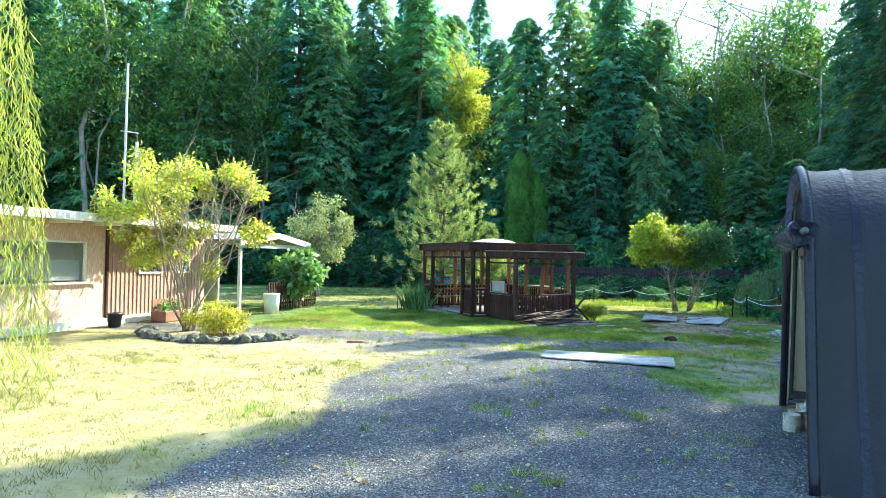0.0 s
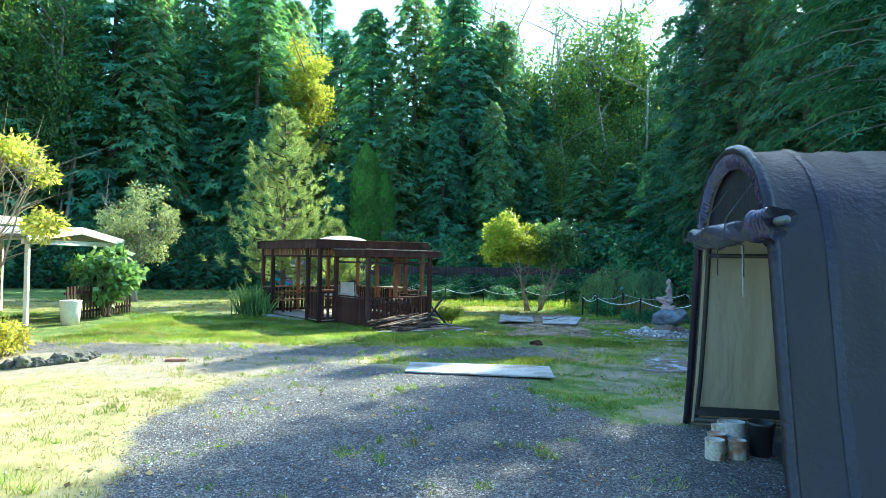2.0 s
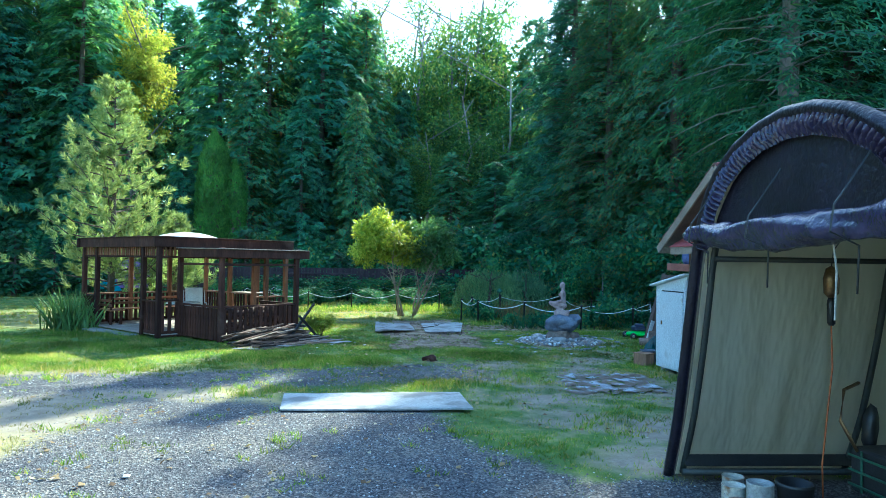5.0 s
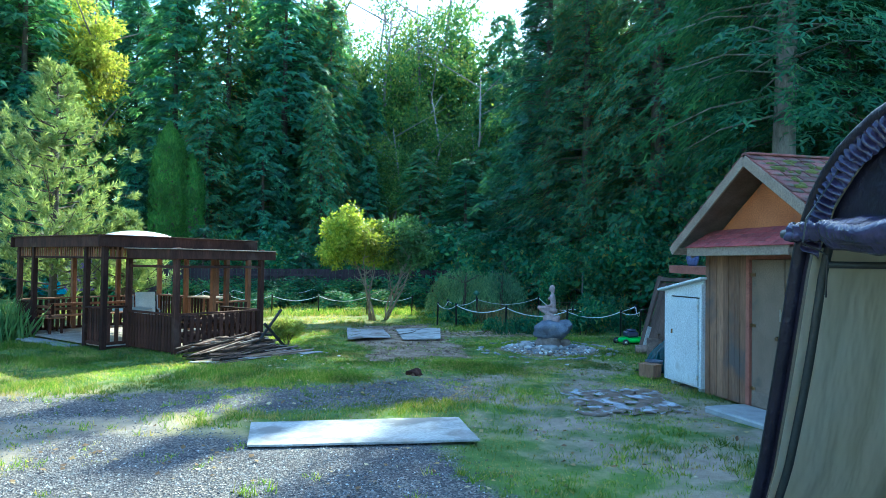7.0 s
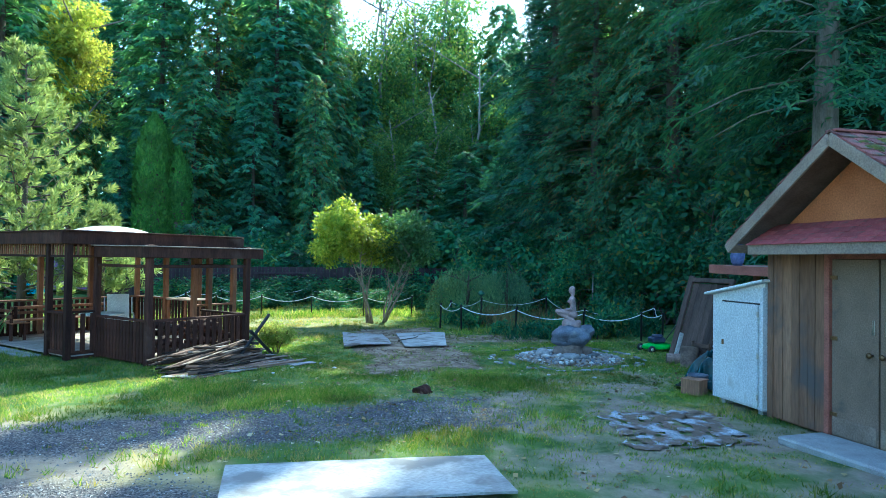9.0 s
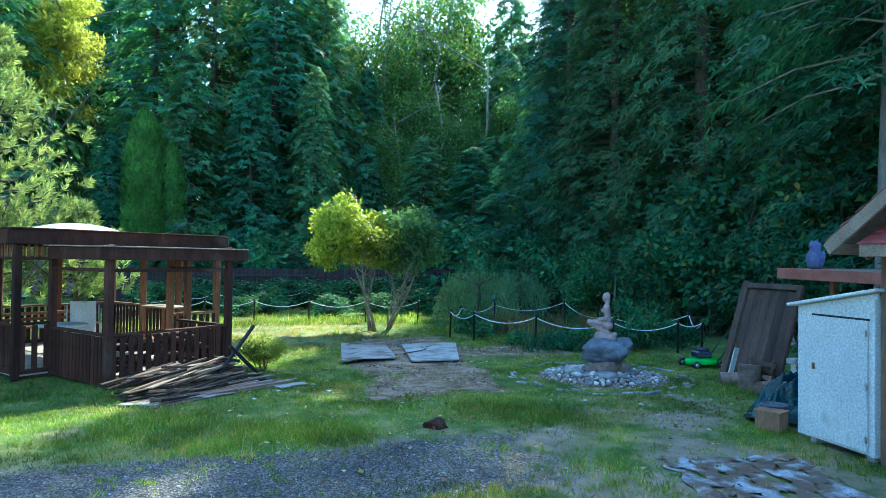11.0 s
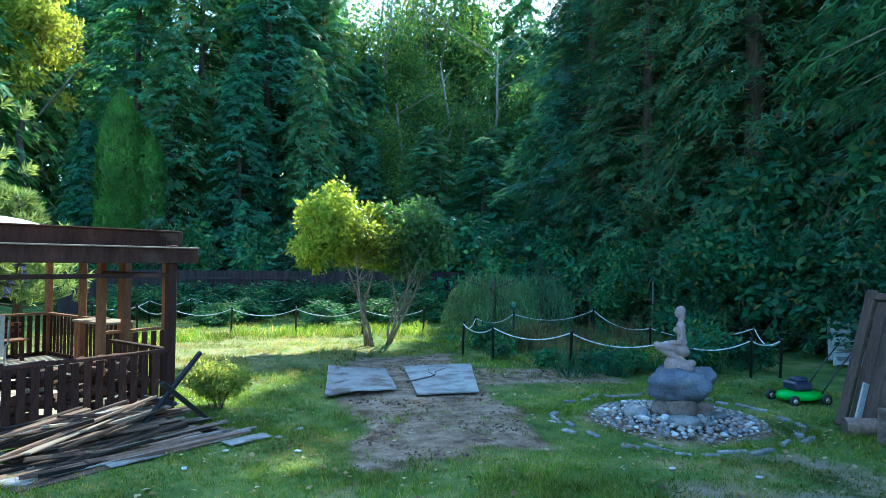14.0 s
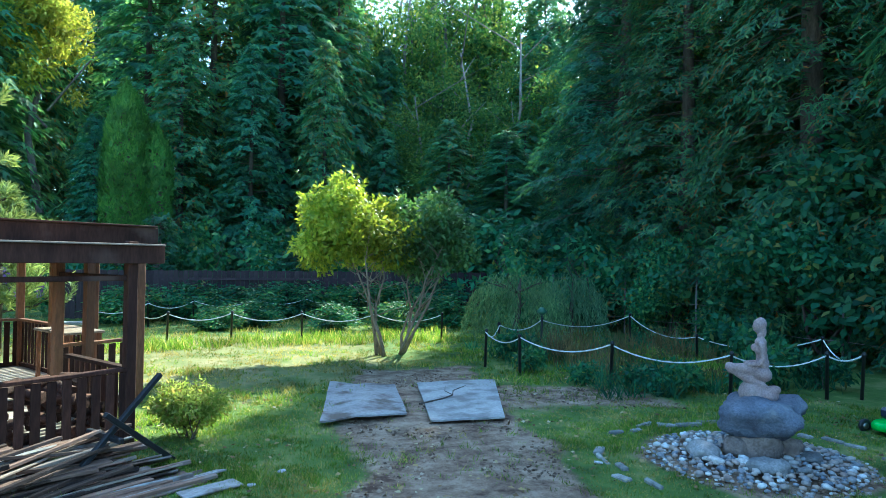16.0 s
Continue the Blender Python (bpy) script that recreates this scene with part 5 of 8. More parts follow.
# furniture in the gazebo
def bench(m, L):
    b_ = thing("bench", "dark slatted wooden bench inside the gazebo", "bench", m, "benches in the gazebo")
    for i in range(3):
        part("seat_slat", Geo().box((L, 0.11, 0.03), pose(0, -0.13 + 0.13 * i, 0.47), 0.005), M_GZSUN, b_)
    for x in (-L / 2 + 0.1, L / 2 - 0.1):
        part("leg", Geo().box((0.06, 0.05, 0.40), pose(x, -0.12, 0.265), 0.005), M_GZWOOD, b_)
        part("leg", Geo().box((0.06, 0.05, 0.70), pose(x, 0.15, 0.42), 0.005), M_GZWOOD, b_)
    for z in (0.62, 0.74):
        part("back_slat", Geo().box((L, 0.025, 0.07), pose(0, 0.19, z), 0.005), M_GZSUN, b_)
    return b_
bench(GZ @ pose(1.9, 3.75, 0), 2.6)
bench(GZ @ pose(0.42, 3.4, 0, 0, 0, 90), 0.9)
chair = thing("patio_chair", "beige sling patio chair with a high back", "chair", GZ @ pose(1.55, 1.0, 0.085, 0, 0, -25))
part("backrest", Geo().box((0.44, 0.03, 0.64), pose(0, 0.28, 0.74, -14, 0, 0), 0.012), M_CHAIR, chair)
part("seat", Geo().box((0.50, 0.5, 0.03), pose(0, 0, 0.42, 4, 0, 0), 0.012), M_CHAIR, chair)
for x in (-0.27, 0.27):
    part("armrest", Geo().tube([(x, -0.25, 0.02), (x, -0.26, 0.60), (x, -0.15, 0.66), (x, 0.22, 0.64), (x, 0.32, 0.98)], 0.016, 8), M_PALLET, chair, "white tubular arm", True)
    part("rear_leg", Geo().tube([(x, -0.1, 0.40), (x, 0.28, 0.02)], 0.016, 8), M_PALLET, chair, "", True)
tbl = thing("patio_table", "pale round patio table with clutter", "table", GZ @ pose(0.95, 0.55, 0.085))
part("tabletop", Geo().lathe([(0.40, 0.68), (0.42, 0.69), (0.42, 0.71), (0.40, 0.72)], None, 28), M_CHAIR, tbl, "", True)
part("pedestal", Geo().lathe([(0.2, 0), (0.18, 0.02), (0.035, 0.05), (0.035, 0.68)], None, 14), M_BLACK, tbl, "", True)
shelf = thing("side_table", "grey shelf table by the gazebo railing", "table", GZ @ pose(3.3, 1.1, 0.085))
part("tabletop", Geo().box((0.55, 1.0, 0.035), pose(0, 0, 0.88), 0.008), M_FASCIA, shelf)
for x, y in ((-0.22, -0.45), (0.22, -0.45), (-0.22, 0.45), (0.22, 0.45)):
    part("leg", Geo().box((0.05, 0.05, 0.86), pose(x, y, 0.43), 0.005), M_GZSUN, shelf)
# firewood heaped inside the bay
rs = random.Random(4)
REDLOGS = []
for body, ends in LOGS:
    copies = [body.copy()] + [e_.copy() for e_ in ends]
    for me in copies:
        me.materials.clear()
        me.materials.append(M_REDWOOD)
    REDLOGS.append((copies[0], copies[1:]))
for i in range(63):
    ob = new("split_wood", REDLOGS[i % 3][0])
    ob.matrix_basis = GZ @ pose(0.78 + 1.75 * rs.random(), EY + 0.28 + 0.35 * rs.random(), 0.15 + 0.09 * (i // 9) + 0.02 * rs.random(), rs.uniform(-15, 15), rs.uniform(-12, 12), rs.uniform(0, 180)) @ Matrix.Diagonal((0.62, 0.5, 0.5, 1))
    tagged(ob, "short reddish split firewood heaped in the gazebo bay", "firewood", "firewood in the gazebo")
    for e_ in REDLOGS[i % 3][1]:
        part("cut_face", e_, None, ob, "sawn end")

# scrap lumber beside the gazebo
rs = random.Random(12)
PILE = pose(1.12, 18.72, 0, 0, 0, 36)         # local x along the boards, local y towards the gazebo
for i in range(64):
    low = i < 34
    v = rs.uniform(-0.72, 0.52)
    top = 0.05 + 0.27 * float(smooth(-0.55, 0.35, np.array(v)))
    L = rs.uniform(1.5, 2.3) if low else rs.uniform(0.6, 1.5)
    w, h = rs.choice(((0.09, 0.03), (0.14, 0.02), (0.05, 0.035), (0.04, 0.04), (0.19, 0.018), (0.09, 0.025)))
    z = (0.03 + 0.55 * top * rs.random()) if low else top * rs.uniform(0.7, 1.05)
    m_ = PILE @ pose(rs.uniform(-0.25, 0.25) if low else rs.uniform(-0.65, 0.5), v, z, rs.uniform(-30, 8), rs.uniform(-2, 2) if low else rs.uniform(-9, 7), rs.gauss(-4, 2.5 if low else 12))
    ob = part("scrap_board", Geo().box((L, w, h), None, 0.004), M_PLYOLD if i % 7 == 3 else (M_FASCIA if i % 9 == 4 else M_OLDWOOD), None, m=m_)
    tagged(ob, "weathered dark brown board in a scrap pile", "board", "scrap lumber pile")
for x, y, z, ry, rz, L in ((-0.25, 0.05, 0.27, -8, 8, 1.9), (-0.45, 0.22, 0.29, -9, -3, 1.6), (0.25, 0.10, 0.30, 6, -12, 1.3), (0.05, -0.15, 0.24, -5, 14, 1.4), (0.45, 0.25, 0.30, -7, 4, 1.2)):
    ob = part("scrap_board", Geo().box((L, 0.09, 0.03), None, 0.004), M_OLDWOOD, None, m=PILE @ pose(x, y, z, -12, ry, rz))
    tagged(ob, "weathered board lying across the scrap pile", "board", "scrap lumber pile")
ob = part("scrap_board", Geo().box((2.35, 0.62, 0.016), None, 0.003), M_OLDWOOD, None, m=PILE @ pose(-0.05, -0.50, 0.035, 2, 0, -3))
tagged(ob, "broad dark plywood offcut under the scrap pile", "board", "scrap lumber pile")
trestle = thing("trestle_frame", "black metal trestle frame propped on the lumber", "frame", pose(1.66, 19.16, -0.05, 0, 0, 45))
part("bar", Geo().box((1.25, 0.05, 0.05), pose(0.05, -0.05, 0.52, 0, -40, 0), 0.006), M_BLACK, trestle)
part("bar", Geo().box((1.05, 0.05, 0.05), pose(0.28, -0.12, 0.34, 0, 38, 0), 0.006), M_BLACK, trestle)
part("bar", Geo().box((0.6, 0.05, 0.05), pose(0.0, 0.05, 0.42, 0, 0, 80), 0.006), M_BLACK, trestle)
for k, (x, y, r) in enumerate(((1.43, 18.02, 30), (2.55, 18.45, 25), (0.42, 17.72, -25))):
    ob = part("thin_board", Geo().box((0.52, 0.20, 0.016), None, 0.004), M_PLYOLD, None, m=pose(x, y, lie(x, y) + 0.025, 0, 0, r))
    tagged(ob, "pale thin board lying in the grass", "board")

# ---- statue on its boulder ----
SX, SYY = 7.95, 17.75


def blocky(name, size, seed, detail, power, rough, label, category, m, material):
    """A stone with broad worn faces."""
    o = Vector((seed * 3.1, seed * 1.7, seed))
    bm = bmesh.new()
    bmesh.ops.create_icosphere(bm, subdivisions=detail, radius=1.0)
    for w in bm.verts:
        d = w.co.normalized()
        k = (abs(d.x) ** power + abs(d.y) ** power + abs(d.z) ** power) ** (-1 / power)
        k *= 1 + rough * (noise.noise(d * 1.4 + o) + 0.35 * noise.noise(d * 4.0 + o) + 0.15 * noise.noise(d * 9.0 + o))
        w.co = Vector((d.x * size[0], d.y * size[1], d.z * size[2])) * k * 0.5
        if w.co.z < 0:
            w.co.x *= 1 + 0.35 * w.co.z / size[2]
    me = bpy.data.meshes.new(name)
    bm.to_mesh(me)
    bm.free()
    for p in me.polygons:
        p.use_smooth = True
    me.materials.append(material)
    ob = new(name, me)
    ob.matrix_basis = m
    return tagged(ob, label, category)


blocky("boulder", (0.78, 0.56, 0.42), 5, 4, 3.4, 0.30, "broad blue-grey boulder carrying a statue", "boulder", pose(SX, SYY, 0.45, 4, -5, -45), M_ROCK)
blocky("base_stone", (0.42, 0.34, 0.30), 8, 3, 4.0, 0.25, "rough reddish stone propping the boulder", "stone", pose(SX - 0.02, SYY - 0.02, 0.16, 0, 0, -35), M_BASEROCK)
blocky("base_stone", (0.30, 0.24, 0.24), 3, 3, 4.0, 0.3, "rough reddish stone propping the boulder", "stone", pose(SX + 0.22, SYY - 0.12, 0.13, 5, 0, -60), M_BASEROCK)
blocky("base_stone", (0.30, 0.24, 0.22), 6, 3, 4.0, 0.3, "rough reddish stone propping the boulder", "stone", pose(SX - 0.22, SYY + 0.05, 0.13, 0, 6, 10), M_BASEROCK)


def ball(bm, c, s, r=(0, 0, 0)):
    bmesh.ops.create_icosphere(bm, subdivisions=3, radius=1.0, matrix=pose(*c, *r) @ Matrix.Diagonal((*s, 1)))


bm = bmesh.new()
# local x: the way the knees point; z from the boulder's top
ball(bm, (0.06, 0, 0.06), (0.14, 0.12, 0.13))
ball(bm, (-0.06, 0.0, 0.05), (0.13, 0.10, 0.09))
ball(bm, (-0.13, 0.02, 0.10), (0.08, 0.055, 0.05), (0, 12, 0))
ball(bm, (-0.02, 0, 0.26), (0.095, 0.115, 0.08))
ball(bm, (-0.055, 0, 0.245), (0.07, 0.105, 0.07))
ball(bm, (0.12, 0.05, 0.30), (0.185, 0.052, 0.055), (0, -4, 5))
ball(bm, (0.12, -0.05, 0.28), (0.185, 0.05, 0.052), (0, 2, -4))
ball(bm, (0.28, 0.045, 0.31), (0.05, 0.048, 0.05))
ball(bm, (0.27, -0.05, 0.275), (0.048, 0.046, 0.05))
ball(bm, (0.10, 0.05, 0.205), (0.22, 0.042, 0.045), (0, -24, 0))
ball(bm, (0.10, -0.05, 0.18), (0.21, 0.04, 0.042), (0, -26, 0))
ball(bm, (-0.03, 0, 0.36), (0.068, 0.088, 0.075))
ball(bm, (-0.025, 0, 0.43), (0.058, 0.072, 0.07))
ball(bm, (-0.015, 0, 0.50), (0.064, 0.085, 0.07))
ball(bm, (-0.015, 0, 0.57), (0.06, 0.105, 0.05))
ball(bm, (0.045, 0.042, 0.515), (0.036, 0.034, 0.034))
ball(bm, (0.045, -0.042, 0.515), (0.036, 0.034, 0.034))
ball(bm, (-0.012, 0, 0.635), (0.034, 0.034, 0.06))
ball(bm, (0.012, 0, 0.735), (0.048, 0.046, 0.075))
ball(bm, (-0.016, 0, 0.755), (0.058, 0.054, 0.068))
ball(bm, (-0.042, 0, 0.68), (0.028, 0.042, 0.06))
ball(bm, (0.056, 0, 0.73), (0.014, 0.010, 0.020))
ball(bm, (0.046, 0, 0.69), (0.016, 0.018, 0.012))
for s in (-1, 1):
    ball(bm, (-0.025, s * 0.112, 0.545), (0.034, 0.030, 0.04))
    ball(bm, (-0.035, s * 0.120, 0.47), (0.028, 0.026, 0.085), (0, 4, 0))
    ball(bm, (-0.01, s * 0.118, 0.385), (0.028, 0.024, 0.055), (0, -30, 0))
    ball(bm, (0.075, s * 0.09, 0.355), (0.085, 0.023, 0.022), (0, 4, -s * 18))
me = bpy.data.meshes.new("stone_figure")
bm.to_mesh(me)
bm.free()
me.materials.append(M_STATUE)
fig = new("stone_figure", me)
fig.matrix_basis = pose(SX, SYY, 0.635, 0, 0, 135) @ Matrix.Diagonal((1.0, 1.0, 1.04, 1))
md = fig.modifiers.new("join", 'REMESH')
md.mode, md.voxel_size, md.use_smooth_shade = 'VOXEL', 0.010, True
sm = fig.modifiers.new("soften", 'SMOOTH')
sm.factor, sm.iterations = 0.5, 3
tagged(fig, "pinkish carved stone figure seated on a boulder", "statue")

# pebble mound and edging ring
PEB = []
for k in range(5):
    me = Geo().lump((0.105, 0.08, 0.055), None, 0.12, k + 20, 1).mesh("pebble", True)
    me.materials.append(M_PEBMIX)
    PEB.append(me)
bed = thing("pebble_bed", "ring of pale and grey river pebbles round the boulder", "pebble bed", pose(SX - 0.05, SYY, 0))
rs = random.Random(3)
done = []
for i in range(1400):
    a, r = rs.uniform(0, 2 * math.pi), rs.uniform(0.33, 0.98)
    s = rs.uniform(0.6, 1.15)
    p = Vector((r * math.cos(a), r * math.sin(a)))
    if any((p - q).length < 0.044 * (s + t) for q, t in done):
        continue
    done.append((p, s))
    part("pebble", PEB[i % 5], None, bed, m=pose(p.x, p.y, 0.035 + 0.10 * (1 - r), rs.uniform(-12, 12), rs.uniform(-12, 12), rs.uniform(0, 360)) @ Matrix.Diagonal((s, s, s, 1)))
    if len(done) > 290:
        break
for k, (a, r, s) in enumerate(((215, 0.46, 0.20), (238, 0.52, 0.40), (318, 0.52, 0.30), (160, 0.56, 0.44), (20, 0.6, 0.26), (268, 0.62, 0.17), (190, 0.62, 0.18))):
    part("large_stone", Geo().lump((s, s * 0.62, s * 0.42), pose(0, 0, 0), 0.34, k + 40, 3), M_PEBBLE, bed, "larger pale stone", True, pose(r * math.cos(radians(a)), r * math.sin(radians(a)), 0.09, 0, 0, a + 90))
# small pebbles filling between the others
pv, pf = tri_of(Geo().lump((1.6, 1.15, 0.8), None, 0.15, 31, 1))
qn = np.random.default_rng(12)
qa, qr = qn.uniform(0, 2 * np.pi, 900), np.sqrt(qn.uniform(0.28 ** 2, 1.12 ** 2, 900))
qs = 0.018 + 0.026 * qn.random(900)
fill = scatter(pv, pf, np.stack([qr * np.cos(qa), qr * np.sin(qa), np.clip(0.018 + 0.10 * (1 - qr), 0.0, 1)], 1), np.stack([qn.normal(size=900), qn.normal(size=900), 0 * qa], 1), np.stack([qn.normal(0, 0.2, 900), qn.normal(0, 0.2, 900), np.ones(900)], 1), qs)
tagged(part("pebble_fill", raw_mesh("pebble_fill", *fill, M_SMALLPEB, True), None, bed), "small mixed pebbles between the larger ones", kind="stuff")
ring = thing("edging_ring", "low ring of grey edging stones sunk in the grass", "edging", pose(SX - 0.1, SYY, 0))
for k in range(34):
    a = 2 * math.pi * k / 34
    if 0.35 < (k / 34) < 0.40 or k % 7 == 5:
        continue
    r = 1.50 + 0.07 * math.sin(k * 2.3) + rs.uniform(-0.04, 0.04)
    x, y = r * math.cos(a), r * math.sin(a)
    part("edging_stone", Geo().box((0.05 + 0.025 * (k % 3), rs.uniform(0.15, 0.34), 0.05), None, 0.016), M_STONEEDGE, ring, m=pose(x, y, rs.uniform(-0.006, 0.014) + lie(SX + x, SYY + y), rs.uniform(-6, 6), rs.uniform(-6, 6), math.degrees(a) + rs.uniform(-14, 14)))

# ---- rope fences ----
POST = Geo().lathe([(0.028, 0), (0.026, 0.70), (0.033, 0.70), (0.036, 0.73), (0.02, 0.76)], None, 10).mesh("post", True)
POST.materials.append(M_BLACK)


def chain(a, c, dip, n_=22):
    """A hanging chain: links lie alternately upright and flat."""
    a, c = Vector(a), Vector(c)
    g = Geo()
    pts = []
    for i in range(n_ + 1):
        t = i / n_
        p = a.lerp(c, t)
        p.z -= dip * 4 * t * (1 - t)
        pts.append(p)
    side = (c - a).cross(Vector((0, 0, 1))).normalized()
    rad = [0.014 if i % 2 else 0.0085 for i in range(n_ + 1)]
    g.tube(pts, rad, 6)
    return g


def rope_fence(name, label, pts, dip=0.20, links=22, mains=None):
    f = thing(name, label, "chain fence", None)
    for x, y in pts:
        part("post", POST, None, f, m=pose(x, y, lie(x, y) - 0.02, rng.uniform(-3, 3), rng.uniform(-3, 3), 0))
    for (x0, y0), (x1, y1) in zip(pts, pts[1:]):
        L = math.hypot(x1 - x0, y1 - y0)
        part("chain", chain((x0, y0, lie(x0, y0) + 0.68), (x1, y1, lie(x1, y1) + 0.68), min(dip, 0.09 * L + 0.03), links), M_ROPE, f, "white plastic chain", True)
    return f


rope_fence("chain_fence", "white chain on short black posts round the pond", [(8.5, 25.4), (7.62, 24.15), (7.75, 22.9), (8.72, 21.55), (9.95, 20.25), (11.5, 19.9), (12.05, 19.75), (13.2, 21.4), (12.6, 24.0), (12.8, 26.7), (9.9, 26.1), (8.5, 25.4)], 0.22)
rope_fence("chain_fence", "white chain on short black posts across the lawn's end", [(0.7, 30.6), (1.6, 29.3), (3.05, 29.0), (4.7, 28.7), (6.45, 28.4), (8.05, 27.9)], 0.24)
rope_fence("chain_fence", "white chain on black posts before the back fence", [(-0.5, 31.5), (0.9, 33.0), (2.1, 34.2), (4.0, 34.6), (5.6, 34.7), (7.4, 34.6), (9.2, 34.3), (10.9, 34.0)], 0.26)

# back fence of dark boards
bf = thing("wall_fence", "dark stained board fence before the wood", "fence", None, kind="structure")
x0 = -2.0
FB = Geo().box((0.145, 0.022, 1.55), pose(0, 0, 0.80), 0.004).mesh("board")
FB.materials.append(M_BACKFENCE)
for i in range(100):
    x = x0 + 0.152 * i
    part("board", FB, None, bf, m=pose(x, 36.0 - 0.03 * (i % 2) - 0.05 * max(0, x - 4), 0.01 * (i % 3), 0, 0, 0))
for z in (0.4, 1.3):
    part("rail", Geo().box((15.4, 0.05, 0.09), pose(5.6, 36.07 - 0.18, z, 0, 0, -1.5), 0.005), M_BACKFENCE, bf)

# thin fence poles before the wood
wf = thing("wire_fence", "old rusty wire fence with thin poles along the wood", "fence", None)
wp = [(15.3, 18.6), (15.0, 20.4), (14.7, 22.2), (14.6, 24.0), (14.3, 26.0), (13.7, 28.2), (12.6, 30.4)]
for x, y in wp:
    part("pole", Geo().tube([(x, y, 0), (x + 0.02, y, 1.65)], 0.022, 6), M_GREYBARK, wf, "", True)
for (xa, ya), (xb, yb) in zip(wp, wp[1:]):
    for z in (0.5, 1.0, 1.55):
        part("wire", Geo().tube([(xa, ya, z), ((xa + xb) / 2, (ya + yb) / 2, z - 0.04), (xb, yb, z)], 0.006, 4), M_GREYBARK, wf)

# ---- mower, pallets ----
mw = thing("lawn_mower", "lime green push mower with a dark engine", "lawn mower", pose(10.35, 17.95, 0, 0, 0, 170) @ Matrix.Scale(0.84, 4))
grid = []
g = Geo()
g.lathe([(0.24, 0.09), (0.30, 0.10), (0.31, 0.16), (0.29, 0.20), (0.20, 0.23), (0.14, 0.24)], Matrix.Diagonal((1.35, 0.9, 1, 1)), 24)
part("deck", g, M_MOWER, mw, "lime green steel deck", True)
part("engine", Geo().box((0.36, 0.34, 0.16), pose(0.02, 0, 0.32), 0.04), M_ENGINE, mw, "dark blue-black engine cover")
part("engine_cap", Geo().lathe([(0.14, 0), (0.15, 0.02), (0.13, 0.06), (0.05, 0.07)], pose(0.0, 0, 0.40), 18), M_ENGINE, mw, "", True)
for x in (-0.32, 0.32):
    for y in (-0.29, 0.29):
        wh = part("wheel", Geo().lathe([(0.03, -0.025), (0.085, -0.025), (0.10, -0.012), (0.10, 0.012), (0.085, 0.025), (0.03, 0.025)], pose(x, y, 0.10, 90, 0, 0), 20), M_BLACK, mw, "", True)
        part("hub", Geo().lathe([(0.045, -0.03), (0.05, 0.0), (0.045, 0.03)], pose(x, y, 0.10, 90, 0, 0), 14), M_STEEL, wh, "", True)
for y in (-0.2, 0.2):
    part("handle_bar", Geo().tube([(-0.30, y, 0.2), (-0.62, y, 0.60), (-0.98, y, 0.98)], 0.012, 8), M_BLACK, mw, "", True)
part("handle_grip", Geo().tube([(-0.98, -0.2, 0.98), (-1.0, 0, 1.0), (-0.98, 0.2, 0.98)], 0.015, 8), M_BLACK, mw, "", True)
def pallet(m, label):
    p_ = thing("pallet", label, "pallet", m, "pallets against the trees")
    for i in range(6):
        part("board", Geo().box((1.05, 0.022, 0.09), pose(0, 0, 0.06 + 0.16 * i), 0.004), M_PALLET, p_)
    for x in (-0.48, 0, 0.48):
        part("bearer", Geo().box((0.05, 0.09, 0.95), pose(x, 0.06, 0.48), 0.004), M_PALLET, p_)
    return p_
pallet(pose(14.6, 20.0, 0.02, -18, 0, -35), "whitewashed pallet leaning at the wood's edge")
pallet(pose(14.95, 20.4, 0.02, -14, 4, -30), "whitewashed pallet leaning behind another")

# ---- clutter behind the gazebo ----
crumple((3.0, 1.6, 1.5), 5, pose(-5.2, 44.2, 0.25, 0, 0, 8), "purple_tarpaulin", "faded purple tarpaulin over a heap behind the lawn", M_PURPLE, 4)
crumple((1.8, 1.2, 0.7), 9, pose(-6.3, 43.2, 0.1, 0, 0, 0), "teal_tarpaulin", "teal tarpaulin edge beside the heap", M_TEALTARP, 4)
bb = thing("bird_bath", "low grey stone bench on the far lawn", "bench", pose(-0.72, 30.5, 0))
part("slab", Geo().box((0.75, 0.4, 0.08), pose(0, 0, 0.38), 0.02), M_STONEEDGE, bb)
part("foot", Geo().box((0.45, 0.28, 0.34), pose(0, 0, 0.17), 0.02), M_STONEEDGE, bb)
lan = thing("garden_lantern", "small green garden lantern on a pole", "lantern", pose(9.75, 25.8, 0))
part("pole", Geo().tube([(0, 0, 0), (0, 0, 0.85)], 0.02, 8), M_BLACK, lan, "", True)
part("hood", Geo().lathe([(0.02, 0.80), (0.10, 0.86), (0.12, 0.90), (0.05, 0.98), (0.01, 1.0)], None, 12), M_GREENPIPE, lan, "", True)

# ---- house ----
HS = pose(-10.75, 13.6, 0, 0, 0, -7.5)        # local y along the front, x to the yard
house = thing("house", "low pink-brown house with white eaves and a carport", "house", HS)
wall = part("front_wall", Geo().box((0.14, 3.8, 2.7), pose(0, -4.2, 1.35)), M_HOUSEWALL, house, "pink-brown board siding")
part("front_wall", Geo().box((0.14, 2.6, 1.15), pose(0, -1.0, 0.575)), M_HOUSEWALL, house)
part("front_wall", Geo().box((0.14, 2.6, 0.55), pose(0, -1.0, 2.44)), M_HOUSEWALL, house)
part("front_wall", Geo().box((0.14, 0.6, 2.7), pose(0, 0.6, 1.35)), M_HOUSEWALL, house)
part("front_wall", Geo().box((0.12, 4.2, 2.7), pose(-0.03, 2.95, 1.35)), M_HOUSEDARK, house)
part("back_wall", Geo().box((0.14, 11.0, 2.7), pose(-5.0, -0.55, 1.35)), M_HOUSEWALL, house)
